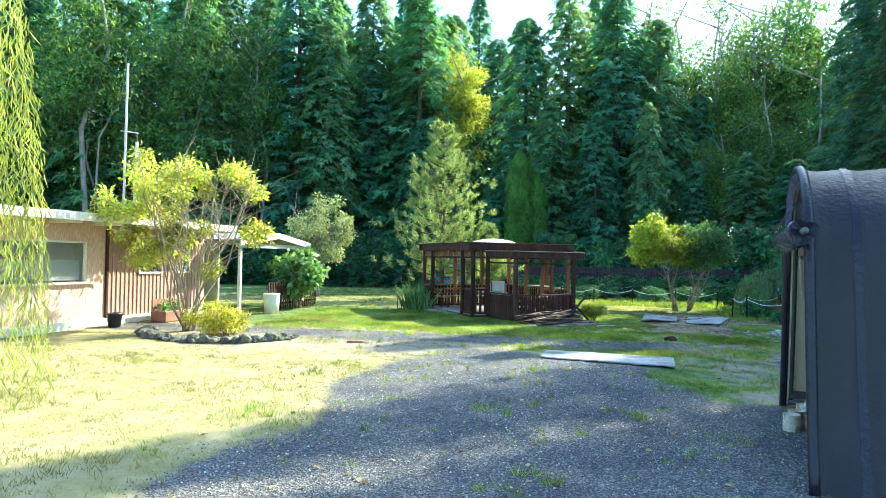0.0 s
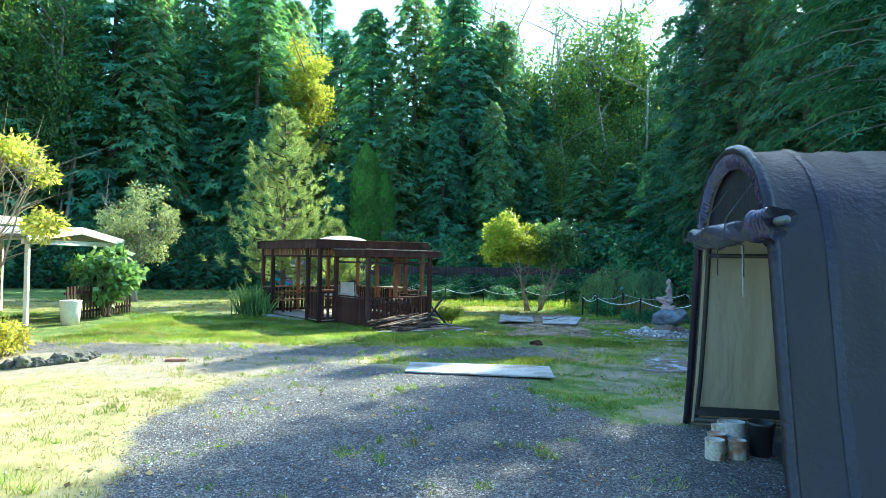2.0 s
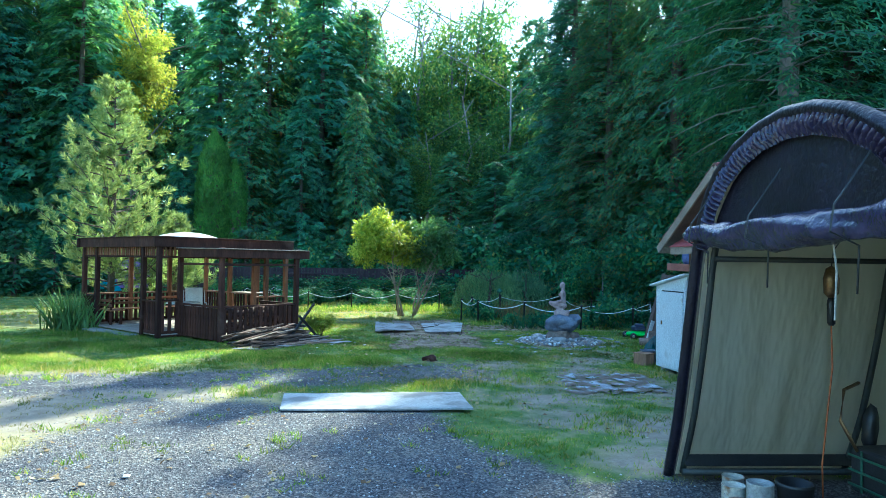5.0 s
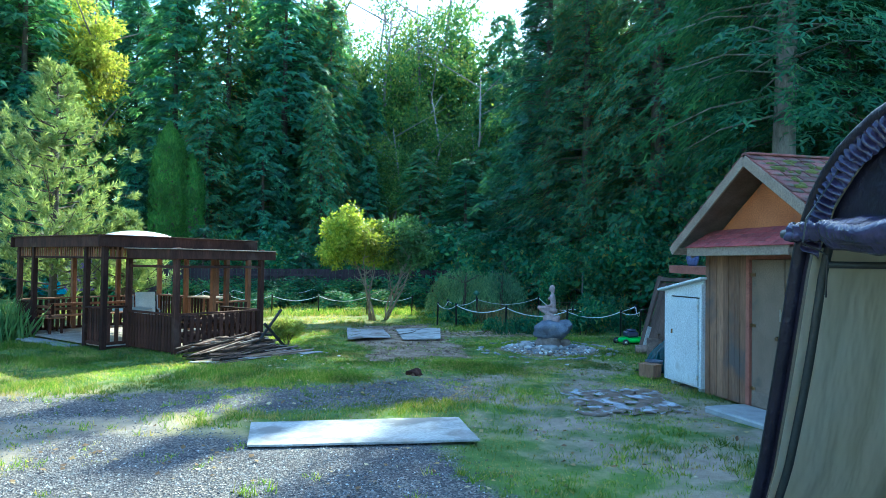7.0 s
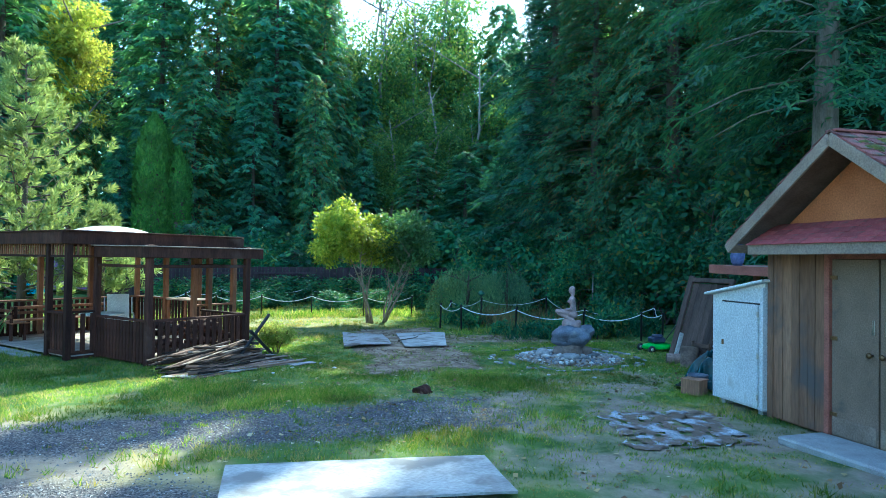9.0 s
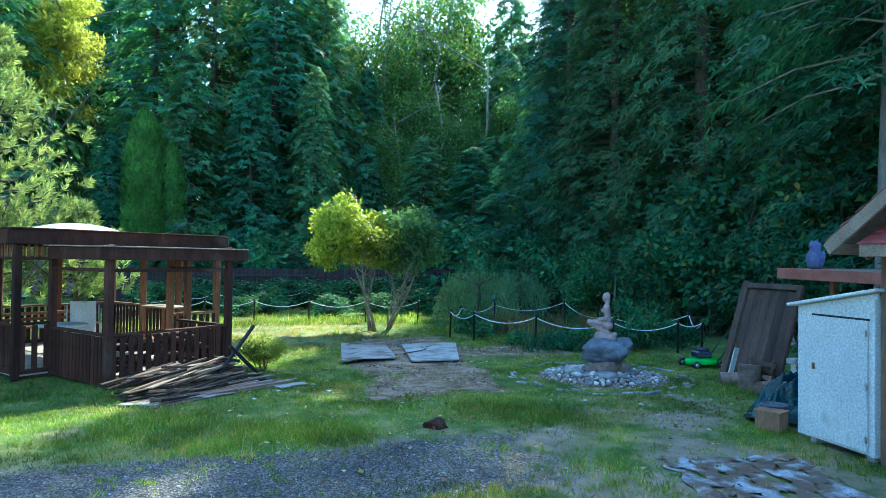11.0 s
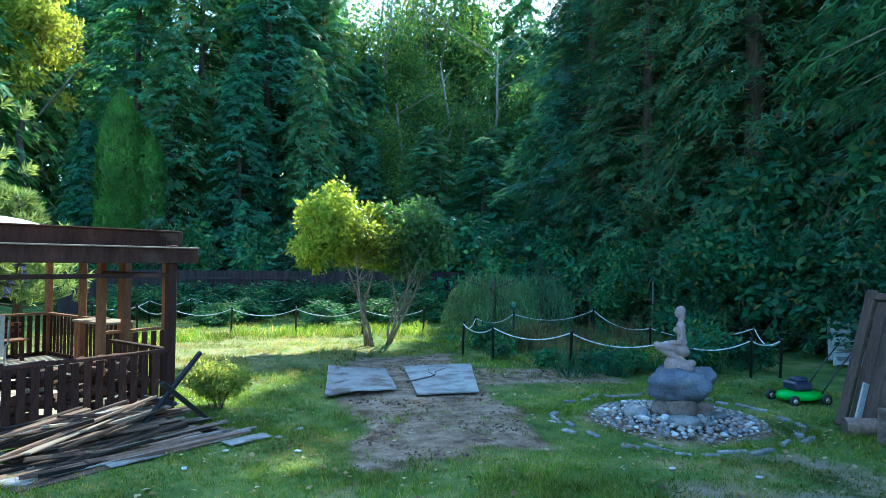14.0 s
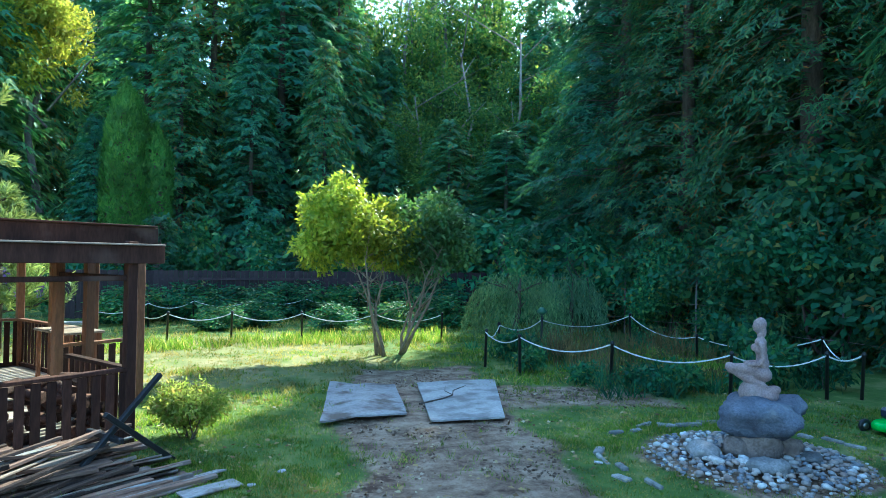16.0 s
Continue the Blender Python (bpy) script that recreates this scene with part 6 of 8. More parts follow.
part("side_wall", Geo().box((5.0, 0.14, 2.7), pose(-2.45, -6.0, 1.35)), M_HOUSEWALL, house)
part("side_wall", Geo().box((5.0, 0.14, 2.7), pose(-2.45, 5.0, 1.35)), M_HOUSEWALL, house)
win = part("window", Geo().box((0.03, 2.56, 0.94), pose(-0.02, -1.0, 1.66), 0.004), M_GLASS, house, "wide reflecting window")
part("window_sill", Geo().box((0.14, 2.8, 0.06), pose(0.10, -1.0, 1.13), 0.008), M_CREAM, win)
for y in (-2.27, -1.0, 0.27):
    part("window_frame", Geo().box((0.07, 0.06, 0.98), pose(0.04, y, 1.66), 0.005), M_CREAM, win)
part("window_frame", Geo().box((0.07, 2.5, 0.05), pose(0.04, -1.0, 2.14), 0.005), M_CREAM, win)
part("blind", Geo().box((0.01, 2.5, 0.5), pose(-0.12, -1.0, 1.45), 0.002), M_CREAM, win, "pale half-drawn blind")
part("door_post", Geo().box((0.07, 0.07, 2.5), pose(0.09, 0.95, 1.25), 0.006), M_GZWOOD, house, "dark corner post")
for i in range(26):
    part("batten", Geo().box((0.022, 0.035, 2.5), pose(0.045, 1.05 + 0.155 * i, 1.28), 0.003), M_HOUSEDARK, house)
for y, w in ((2.6, 0.9), (4.0, 0.55)):
    wn_ = part("window", Geo().box((0.03, w, 0.8), pose(0.045, y, 1.75), 0.004), M_GLASS, house)
    for dy in (-w / 2, w / 2):
        part("window_frame", Geo().box((0.05, 0.05, 0.86), pose(0.065, y + dy, 1.75), 0.004), M_CREAM, wn_)
    for dz in (-0.41, 0.41):
        part("window_frame", Geo().box((0.05, w + 0.05, 0.05), pose(0.065, y, 1.75 + dz), 0.004), M_CREAM, wn_)
part("footing", Geo().box((0.2, 11.0, 0.22), pose(0.03, -0.55, 0.09), 0.01), M_CREAM, house, "white footing strip")
rf = part("roof", Geo().box((6.6, 11.8, 0.10), pose(-2.3, -0.6, 2.80, 0, 1.5, 0), 0.01), M_ROOFING, house, "low grey roof")
part("eave_board", Geo().box((0.04, 11.9, 0.20), pose(1.02, -0.6, 2.72), 0.008), M_CREAM, rf, "white eave board")
part("soffit", Geo().box((1.0, 11.8, 0.02), pose(0.52, -0.6, 2.70), 0.004), M_CREAM, rf, "cream soffit")
for i in range(9):
    part("rafter_tail", Geo().box((0.95, 0.06, 0.12), pose(0.5, -6.0 + 1.3 * i, 2.63), 0.005), M_CREAM, rf)
# carport gable
for s in (1, -1):
    part("carport_roof", Geo().box((5.6, 2.45, 0.06), pose(-1.55, 7.6 + s * 1.17, 2.52, -s * 7, 0, 0), 0.006), M_ROOFING, house)
    part("carport_barge", Geo().box((0.05, 2.42, 0.20), pose(1.24, 7.6 + s * 1.17, 2.45, -s * 7, 0, 0), 0.006), M_CREAM, house, "white gable board")
part("carport_beam", Geo().box((0.1, 4.4, 0.14), pose(1.0, 7.6, 2.22), 0.006), M_CREAM, house)
for y in (5.6, 9.6):
    part("carport_post", Geo().box((0.10, 0.10, 2.2), pose(1.0, y, 1.1), 0.006), M_CREAM, house)
part("carport_wall", Geo().box((1.1, 0.1, 2.3), pose(-3.15, 9.65, 1.15)), M_CREAM, house, "cream carport wall")
part("carport_back", Geo().box((0.1, 4.5, 2.3), pose(-3.8, 7.4, 1.15)), M_CREAM, house)
for i in range(2):
    part("aerial_mast", Geo().tube([(-3.2 + 0.1 * i, 5.1 + 0.4 * i, 2.6), (-3.2 + 0.1 * i, 5.15 + 0.4 * i, (8.3, 5.7)[i])], 0.04 if i == 0 else 0.055, 8), M_PALLET, house, "tall pale aerial mast", True)
part("aerial_arm", Geo().tube([(-3.3, 5.0, 6.0), (-3.0, 5.5, 6.0)], 0.02, 6), M_PALLET, house)
fence = thing("picket_fence", "low dark brown picket fence beside the carport", "fence", HS @ pose(1.55, 6.5, 0))
for i in range(22):
    part("picket", Geo().box((0.022, 0.08, 0.95), pose(0, 0.16 * i, 0.52), 0.004), M_GZWOOD, fence)
for z in (0.25, 0.8):
    part("rail", Geo().box((0.04, 3.6, 0.07), pose(-0.035, 1.7, z), 0.004), M_GZWOOD, fence)
bin_ = thing("storage_bin", "dirty white barrel bin by the fence", "bin", HS @ pose(1.95, 6.0, 0))
part("bin_body", Geo().lathe([(0.22, 0), (0.25, 0.4), (0.27, 0.62), (0.28, 0.65), (0.25, 0.66)], None, 24), M_CREAM, bin_, "", True)
pl = thing("planter_box", "brown wooden planter box with plants by the wall", "planter", HS @ pose(0.75, 2.6, 0))
part("trough", Geo().box((0.5, 1.0, 0.3), pose(0, 0, 0.16), 0.02), M_TERRACOTTA, pl)
part("trellis", Geo().box((0.04, 0.95, 0.35), pose(-0.22, 0, 0.45), 0.006), M_TERRACOTTA, pl)
pot = thing("plant_pot", "empty black plastic pot beside the wall", "pot", HS @ pose(0.6, 0.7, 0))
part("pot_body", Geo().lathe([(0.14, 0), (0.19, 0.32), (0.21, 0.33), (0.21, 0.36), (0.17, 0.36), (0.12, 0.03)], None, 20), M_BLACK, pot, "", True)
# stone edging of the bed under the shrub
rs = random.Random(9)
for k in range(27):
    a = math.pi * (0.98 + 1.05 * k / 26)
    x, y = -6.7 + 1.75 * math.cos(a), 13.3 + 1.25 * math.sin(a)
    s = rs.uniform(0.20, 0.38)
    ob = part("bed_stone", Geo().lump((s, s * 0.8, s * 0.75), None, 0.5, k + 60, 3, -0.3), M_BEDSTONE, None, "", False, pose(x, y, s * 0.18, 0, 0, rs.uniform(0, 360)))
    tagged(ob, "rough grey stone edging the shrub bed", "stone", "stones edging the shrub bed")


# ---- plants ----
KITE = ([(0, 0, 0), (0.22, 0.42, 0.02), (0, 1, -0.06), (-0.22, 0.42, 0.02)], [(0, 1, 2), (0, 2, 3)])
BLADE = ([(-0.5, 0, 0), (0.5, 0, 0), (0.05, 1, 0.12)], [(0, 1, 2)])


def spray_template(n_side, droop=0.18, wd0=0.085):
    """A feathered frond: one long kite with shorter ones off both sides."""
    v, f = [], []

    def kite(ox, oy, ang, ln, wd):
        c, s = math.cos(ang), math.sin(ang)
        k = len(v)
        for px, py in ((0, 0), (wd, 0.45 * ln), (0, ln), (-wd, 0.45 * ln)):
            x, y = ox + px * c + py * s, oy - px * s + py * c
            v.append((x, y, -droop * (x * x * 1.5 + y * y)))
        f.extend([(k, k + 1, k + 2), (k, k + 2, k + 3)])

    kite(0, 0, 0, 1.0, wd0)
    for i in range(n_side):
        o = 0.12 + 0.6 * i / max(1, n_side - 1)
        for s in (-1, 1):
            kite(0, o, s * radians(48), 0.56 - 0.30 * i / max(1, n_side), wd0 * 0.9)
    return v, f


FROND = spray_template(2, 0.2, 0.07)
FROND_FAR = spray_template(1, 0.2, 0.12)


def conifer_mesh(name, seed, height, radius, base, branches, per, size, template, mat_, droop=0.35, power=0.8, ragged=0.3, bark=None):
    """Crown of a conifer: drooping branches carrying sprays. Returns crown and trunk meshes."""
    r = np.random.default_rng(seed)
    P, D, N, S = [], [], [], []
    limbs = Geo()
    for i in range(branches):
        t = ((i + r.random()) / branches) ** 0.9
        z = base + (height - base) * t
        prof = (1 - t) ** power * 0.94 + 0.06
        L = radius * prof * (1 - ragged * r.random()) * (0.75 + 0.25 * min(1, t * 8))
        az = i * 2.399963 + r.normal(0, 0.35)
        out = np.array((math.cos(az), math.sin(az), 0.0))
        side = np.array((-out[1], out[0], 0.0))
        rise = 0.25 * r.random() + 0.35 * t
        k = max(4, int(per * (0.55 + 0.45 * prof)))
        s = 0.12 + 0.88 * np.sqrt(r.random(k))
        drop = -droop * L * (s ** 2) + rise * L * s * 0.6
        lat = r.normal(0, 0.16 * L, k) * (1.1 - 0.5 * s)
        pos = out * (s * L)[:, None] + side * lat[:, None]
        pos[:, 2] += z + drop + r.normal(0, 0.12, k)
        d = out[None] * (0.7 + 0.3 * r.random(k))[:, None] + side[None] * (r.normal(0, 0.65, k) + np.sign(lat) * 0.35)[:, None]
        d[:, 2] += -0.15 - droop * 1.3 * s + r.normal(0, 0.2, k)
        nrm = np.stack([r.normal(0, 0.35, k), r.normal(0, 0.35, k), np.ones(k)], 1) + out[None] * 0.45
        P.append(pos); D.append(d); N.append(nrm); S.append(size * (0.65 + 0.7 * r.random(k)) * (0.65 + 0.35 * prof))
        if i % 2 == 0:
            limbs.tube([(0, 0, z), tuple(out * L * 0.5 + np.array((0, 0, z - droop * L * 0.25 + rise * L * 0.3))), tuple(out * L * 0.9 + np.array((0, 0, z - droop * L * 0.81 + rise * L * 0.54)))], [0.035, 0.022, 0.008], 3, False)
    v, f = scatter(*template, np.concatenate(P), np.concatenate(D), np.concatenate(N), np.concatenate(S))
    crown = raw_mesh(name + "_crown", v, f, mat_)
    tr = 0.011 * height + 0.05
    wood = Geo().tube([(0, 0, -0.1), (0.02, 0, 0.5), (0.03, 0.02, height * 0.4), (0, 0, height * 0.97)], [tr * 1.5, tr * 1.1, tr * 0.75, 0.02], 10)
    trunk = wood.mesh(name + "_trunk", True)
    trunk.materials.append(bark or M_BARK)
    boughs = limbs.mesh(name + "_boughs", True)
    boughs.materials.append(bark or M_BARK)
    return crown, trunk, boughs


def make_tree(name, label, category, meshes, m, group=""):
    ob = thing(name, label, category, m, group)
    part("crown", meshes[0], None, ob)
    part("trunk", meshes[1], None, ob)
    if len(meshes) > 2:
        tagged(part("branchwork", meshes[2], None, ob), kind="stuff")
    return ob


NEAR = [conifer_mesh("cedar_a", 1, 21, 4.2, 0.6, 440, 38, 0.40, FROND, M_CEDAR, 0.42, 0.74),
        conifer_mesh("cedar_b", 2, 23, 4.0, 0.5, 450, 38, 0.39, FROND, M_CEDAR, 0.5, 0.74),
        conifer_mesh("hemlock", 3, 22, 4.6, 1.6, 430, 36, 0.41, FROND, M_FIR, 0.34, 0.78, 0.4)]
# far crowns take the foliage with light added to its colour
FAR = [conifer_mesh("far_cedar", 11, 25, 5.4, 0.6, 330, 22, 0.78, FROND_FAR, M_FARCEDAR_LIT, 0.45, 0.52, 0.5),
       conifer_mesh("far_fir", 12, 27, 4.6, 4.0, 300, 20, 0.78, FROND_FAR, M_FARFIR_LIT, 0.25, 0.66, 0.5),
       conifer_mesh("far_fir_b", 13, 24, 5.4, 1.0, 320, 22, 0.78, FROND_FAR, M_FARFIR_LIT, 0.34, 0.54, 0.5)]
TALL = conifer_mesh("tall_hemlock", 4, 22, 4.4, 5.6, 330, 32, 0.44, FROND, M_FIR, 0.35, 0.6, 0.4, M_GREYBARK)
make_tree("hemlock", "tall hemlock with a bare grey trunk behind the shed", "conifer", TALL, pose(13.5, 16.4, 0, 0, -3.5, 200))
NEAR_T = [make_tree(*a) for a in (
    ("red_cedar", "tall dark red cedar with drooping sprays at the wood's edge", "conifer", NEAR[0], pose(17.4, 20.6, 0, 0, 0, 20), "conifers along the near edge of the wood"),
    ("red_cedar", "tall feathery red cedar flecked with rusty sprays", "conifer", NEAR[1], pose(16.9, 24.8, 0, 0, 0, 120), "conifers along the near edge of the wood"),
    ("hemlock", "tall dark hemlock with spreading boughs", "conifer", NEAR[2], pose(16.6, 16.9, 0, 0, 0, 60), "conifers along the near edge of the wood"))]
FAR_T = [make_tree(*a) for a in (
    ("red_cedar", "tall green cedar in the far belt of trees", "conifer", FAR[0], pose(-13.5, 52, 0, 0, 0, 0), "conifers in the far belt"),
    ("fir", "tall dark fir with a bare lower trunk", "conifer", FAR[1], pose(-18.0, 47, 0, 0, 0, 50), "conifers in the far belt"),
    ("fir", "tall dark fir in the far belt of trees", "conifer", FAR[2], pose(-9.0, 50, 0, 0, 0, 90), "conifers in the far belt"))]


def plant(src, x, y, s, rz, wide=1.0):
    return copy_thing(src, Matrix.LocRotScale((x, y, 0), Euler((0, 0, radians(rz))), (s * wide, s * wide, s)))


rs = random.Random(21)
# near edge of the wood: from beside the shed round to the back fence
EDGE = [(18.6, 12.6, 2, 1.0), (16.2, 28.6, 0, 0.86), (16.4, 32.0, 2, 0.94), (18.0, 35.0, 1, 0.86)]
for x, y, k, s in EDGE:
    plant(NEAR_T[k], x, y, s, rs.uniform(0, 360), rs.uniform(0.95, 1.1))
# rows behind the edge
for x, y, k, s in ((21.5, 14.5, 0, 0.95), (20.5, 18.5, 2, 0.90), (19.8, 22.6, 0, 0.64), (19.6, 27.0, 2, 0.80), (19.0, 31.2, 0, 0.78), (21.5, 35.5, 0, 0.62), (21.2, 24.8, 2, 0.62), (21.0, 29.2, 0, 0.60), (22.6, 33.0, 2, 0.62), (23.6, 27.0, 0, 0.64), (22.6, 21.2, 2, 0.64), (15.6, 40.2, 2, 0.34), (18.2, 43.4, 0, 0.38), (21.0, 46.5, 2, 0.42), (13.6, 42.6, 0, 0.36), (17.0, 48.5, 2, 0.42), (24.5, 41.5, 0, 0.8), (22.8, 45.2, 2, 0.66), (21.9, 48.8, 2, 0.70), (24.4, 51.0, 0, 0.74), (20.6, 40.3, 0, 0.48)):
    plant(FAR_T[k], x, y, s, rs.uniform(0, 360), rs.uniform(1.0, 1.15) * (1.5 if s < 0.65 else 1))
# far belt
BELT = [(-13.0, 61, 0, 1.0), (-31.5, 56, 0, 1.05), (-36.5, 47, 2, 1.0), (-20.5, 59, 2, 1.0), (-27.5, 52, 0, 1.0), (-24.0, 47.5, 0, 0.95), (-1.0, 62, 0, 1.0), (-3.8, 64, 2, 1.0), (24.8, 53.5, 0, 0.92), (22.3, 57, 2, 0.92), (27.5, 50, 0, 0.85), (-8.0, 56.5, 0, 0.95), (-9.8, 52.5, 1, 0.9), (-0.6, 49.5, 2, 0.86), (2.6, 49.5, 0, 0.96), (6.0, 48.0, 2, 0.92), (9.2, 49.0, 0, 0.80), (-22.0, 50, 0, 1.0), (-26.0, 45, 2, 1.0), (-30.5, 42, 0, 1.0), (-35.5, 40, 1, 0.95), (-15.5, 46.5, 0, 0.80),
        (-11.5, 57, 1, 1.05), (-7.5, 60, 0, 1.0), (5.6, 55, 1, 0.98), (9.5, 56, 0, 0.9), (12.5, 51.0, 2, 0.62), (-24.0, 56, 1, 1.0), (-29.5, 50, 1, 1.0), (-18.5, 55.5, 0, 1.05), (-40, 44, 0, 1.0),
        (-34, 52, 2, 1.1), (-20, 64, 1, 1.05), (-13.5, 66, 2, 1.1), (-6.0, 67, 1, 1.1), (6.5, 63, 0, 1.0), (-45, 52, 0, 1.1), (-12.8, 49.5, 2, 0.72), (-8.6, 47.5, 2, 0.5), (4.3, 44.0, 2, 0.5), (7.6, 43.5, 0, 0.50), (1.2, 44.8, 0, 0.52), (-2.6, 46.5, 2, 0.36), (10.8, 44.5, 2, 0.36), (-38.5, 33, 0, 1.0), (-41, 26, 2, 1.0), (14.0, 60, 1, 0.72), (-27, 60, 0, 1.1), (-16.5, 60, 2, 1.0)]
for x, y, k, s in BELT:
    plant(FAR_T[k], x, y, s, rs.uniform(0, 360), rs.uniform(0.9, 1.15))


def leaf_crown(name, seed, blobs, count, size, mat_, template=KITE, width=0.9, shell=0.55, hang=0.0):
    """Leaves over a set of ball-shaped clumps (x, y, z, rx, rz)."""
    r = np.random.default_rng(seed)
    vol = np.array([b_[3] ** 2 for b_ in blobs])
    pick = r.choice(len(blobs), count, p=vol / vol.sum())
    bl = np.array(blobs)[pick]
    d = unit(r.normal(size=(count, 3)))
    rad = (shell + (1 - shell) * r.random(count) ** 0.6) * (0.82 + 0.3 * np.sin(d[:, 0] * 5 + pick) * np.cos(d[:, 2] * 4 + pick * 1.7))
    pos = bl[:, :3] + d * rad[:, None] * bl[:, [3, 3, 4]]
    along = d * 0.6 + r.normal(0, 0.6, (count, 3))
    along[:, 2] -= 0.25 + hang
    nrm = d + r.normal(0, 0.5, (count, 3)) + np.array((0, 0, 0.5))
    S = size * (0.6 + 0.7 * r.random(count))
    v, f = scatter(*template, pos, along, nrm, S, S * width)
    return raw_mesh(name, v, f, mat_)


def branch_set(name, seed, stems, mat_, twigs=10, sides=7):
    """Stems given as (foot, top, radius), each with side twigs."""
    r = random.Random(seed)
    g = Geo()
    for a, c, rad in stems:
        a, c = Vector(a), Vector(c)
        pts = [a.lerp(c, t) + Vector((r.uniform(-1, 1), r.uniform(-1, 1), 0)) * 0.05 * (c - a).length * math.sin(math.pi * t) for t in (0, 0.2, 0.45, 0.7, 1)]
        g.tube(pts, [rad * 1.25, rad, rad * 0.8, rad * 0.55, rad * 0.2], sides)
        for k in range(twigs):
            t = r.uniform(0.35, 0.95)
            p = a.lerp(c, t)
            L = (c - a).length * r.uniform(0.15, 0.4)
            d = Vector((r.uniform(-1, 1), r.uniform(-1, 1), r.uniform(0.1, 1.0))).normalized() * L
            g.tube([p, p + d * 0.5 + Vector((0, 0, 0.03)), p + d], [rad * 0.35, rad * 0.22, rad * 0.06], 5, False)
    me = g.mesh(name, True)
    me.materials.append(mat_)
    return me


def blob_set(seed, n_, centre, spread, r0, r1):
    r = random.Random(seed)
    out = []
    for i in range(n_):
        d = Vector((r.gauss(0, 1), r.gauss(0, 1), r.gauss(0, 1))).normalized() * r.random() ** 0.4
        q = r.uniform(r0, r1)
        out.append((centre[0] + d.x * spread[0], centre[1] + d.y * spread[1], centre[2] + d.z * spread[2], q, q * 0.8))
    return out


def leafy(name, label, category, m, crown, wood, group=""):
    ob = thing(name, label, category, m, group)
    part("crown", crown, None, ob)
    part("trunk", wood, None, ob)
    return ob


# thin-leaved trees in the gap of the wood
ald = [leaf_crown("alder_crown", 31, blob_set(5, 36, (0, 0, 9.3), (2.3, 2.3, 6.8), 0.9, 1.6), 12000, 0.22, M_DECID, shell=0.2),
       branch_set("alder_trunk", 5, [((0, 0, -0.1), (0.3, 0.1, 15.5), 0.14), ((0, 0.1, 3), (-1.3, 0.4, 11), 0.06), ((0, 0, 4), (1.3, -0.5, 12), 0.05)], M_GREYBARK, 5)]
a0 = leafy("alder", "slender leafy alder lit from behind in the wood's gap", "tree", pose(18.0, 62.0, 0), *ald, group="alders in the gap")
for x, y, s, rz, w in ((17.6, 54.5, 1.5, 80, 1.0), (11.6, 54.0, 1.45, 170, 1.0), (15.6, 58.5, 1.65, 300, 1.0), (8.6, 52.5, 1.5, 10, 0.9), (19.5, 46.5, 1.0, 60, 1.2), (16.2, 47.0, 0.9, 140, 1.2), (13.0, 46.0, 0.7, 200, 1.3), (19.2, 57.5, 1.6, 20, 1.0)):
    plant(a0, x, y, s, rz, w)
plant(a0, 14.5, 52.5, 1.4, 33, 1.0)
for x, y, s, rz in ((20.6, 55.0, 1.8, 15),):
    plant(a0, x, y, s, rz, 1.0)
for x, y, s, rz in ((-16.5, 50.0, 1.35, 120), (-25.0, 42.5, 1.4, 40), (-29.0, 39.0, 1.45, 200), (-21.0, 46.0, 1.3, 300)):
    plant(a0, x, y, s, rz, 1.0)
yt = [leaf_crown("yellow_crown", 33, blob_set(6, 30, (0, 0, 13.8), (2.2, 2.2, 5.0), 0.8, 1.5), 9000, 0.30, M_YELLOW, shell=0.3),
      branch_set("yellow_trunk", 6, [((0, 0, -0.1), (0.2, 0.1, 18.6), 0.2)], M_GREYBARK, 10)]
y0 = leafy("maple", "tall yellowing broadleaf tree among dark conifers", "tree", pose(-5.6, 51.0, 0), *yt)
plant(y0, 3.5, 51.5, 0.8, 70, 0.7)

# undergrowth along the wood
UND = []
for k in range(3):
    cr = leaf_crown("undergrowth_leaves", 40 + k, blob_set(40 + k, 26, (0, 0, 1.35), (1.5, 1.2, 1.2), 0.45, 0.8), 9000, 0.13, M_UNDER, shell=0.5, width=1.2)
    wd = branch_set("undergrowth_stems", 40 + k, [((0.1 * i - 0.3, 0.1 * (i % 3), -0.05), (math.cos(i * 1.7) * 1.1, math.sin(i * 1.7) * 0.9, 1.9), 0.025) for i in range(7)], M_BARK, 4, 5)
    UND.append(leafy("bramble_bush", "dense dark green bramble and shrub thicket at the wood's edge", "bush", pose(*((15.5, 18.0, 0), (15.6, 21.6, 0), (15.4, 24.9, 0))[k], 0, 0, 90 + 30 * k), cr, wd, "thicket along the wood"))
UNF = leafy("bramble_bush", "dark green thicket before the far belt of trees", "bush", pose(-33, 31, 0), leaf_crown("far_undergrowth_leaves", 47, blob_set(47, 26, (0, 0, 1.35), (1.5, 1.2, 1.2), 0.45, 0.8), 3000, 0.22, M_UNDER, shell=0.5, width=1.2), branch_set("far_undergrowth_stems", 47, [((0.1 * i - 0.3, 0.1 * (i % 3), -0.05), (math.cos(i * 1.7) * 1.1, math.sin(i * 1.7) * 0.9, 1.9), 0.025) for i in range(5)], M_BARK, 3, 4), "thicket along the wood")
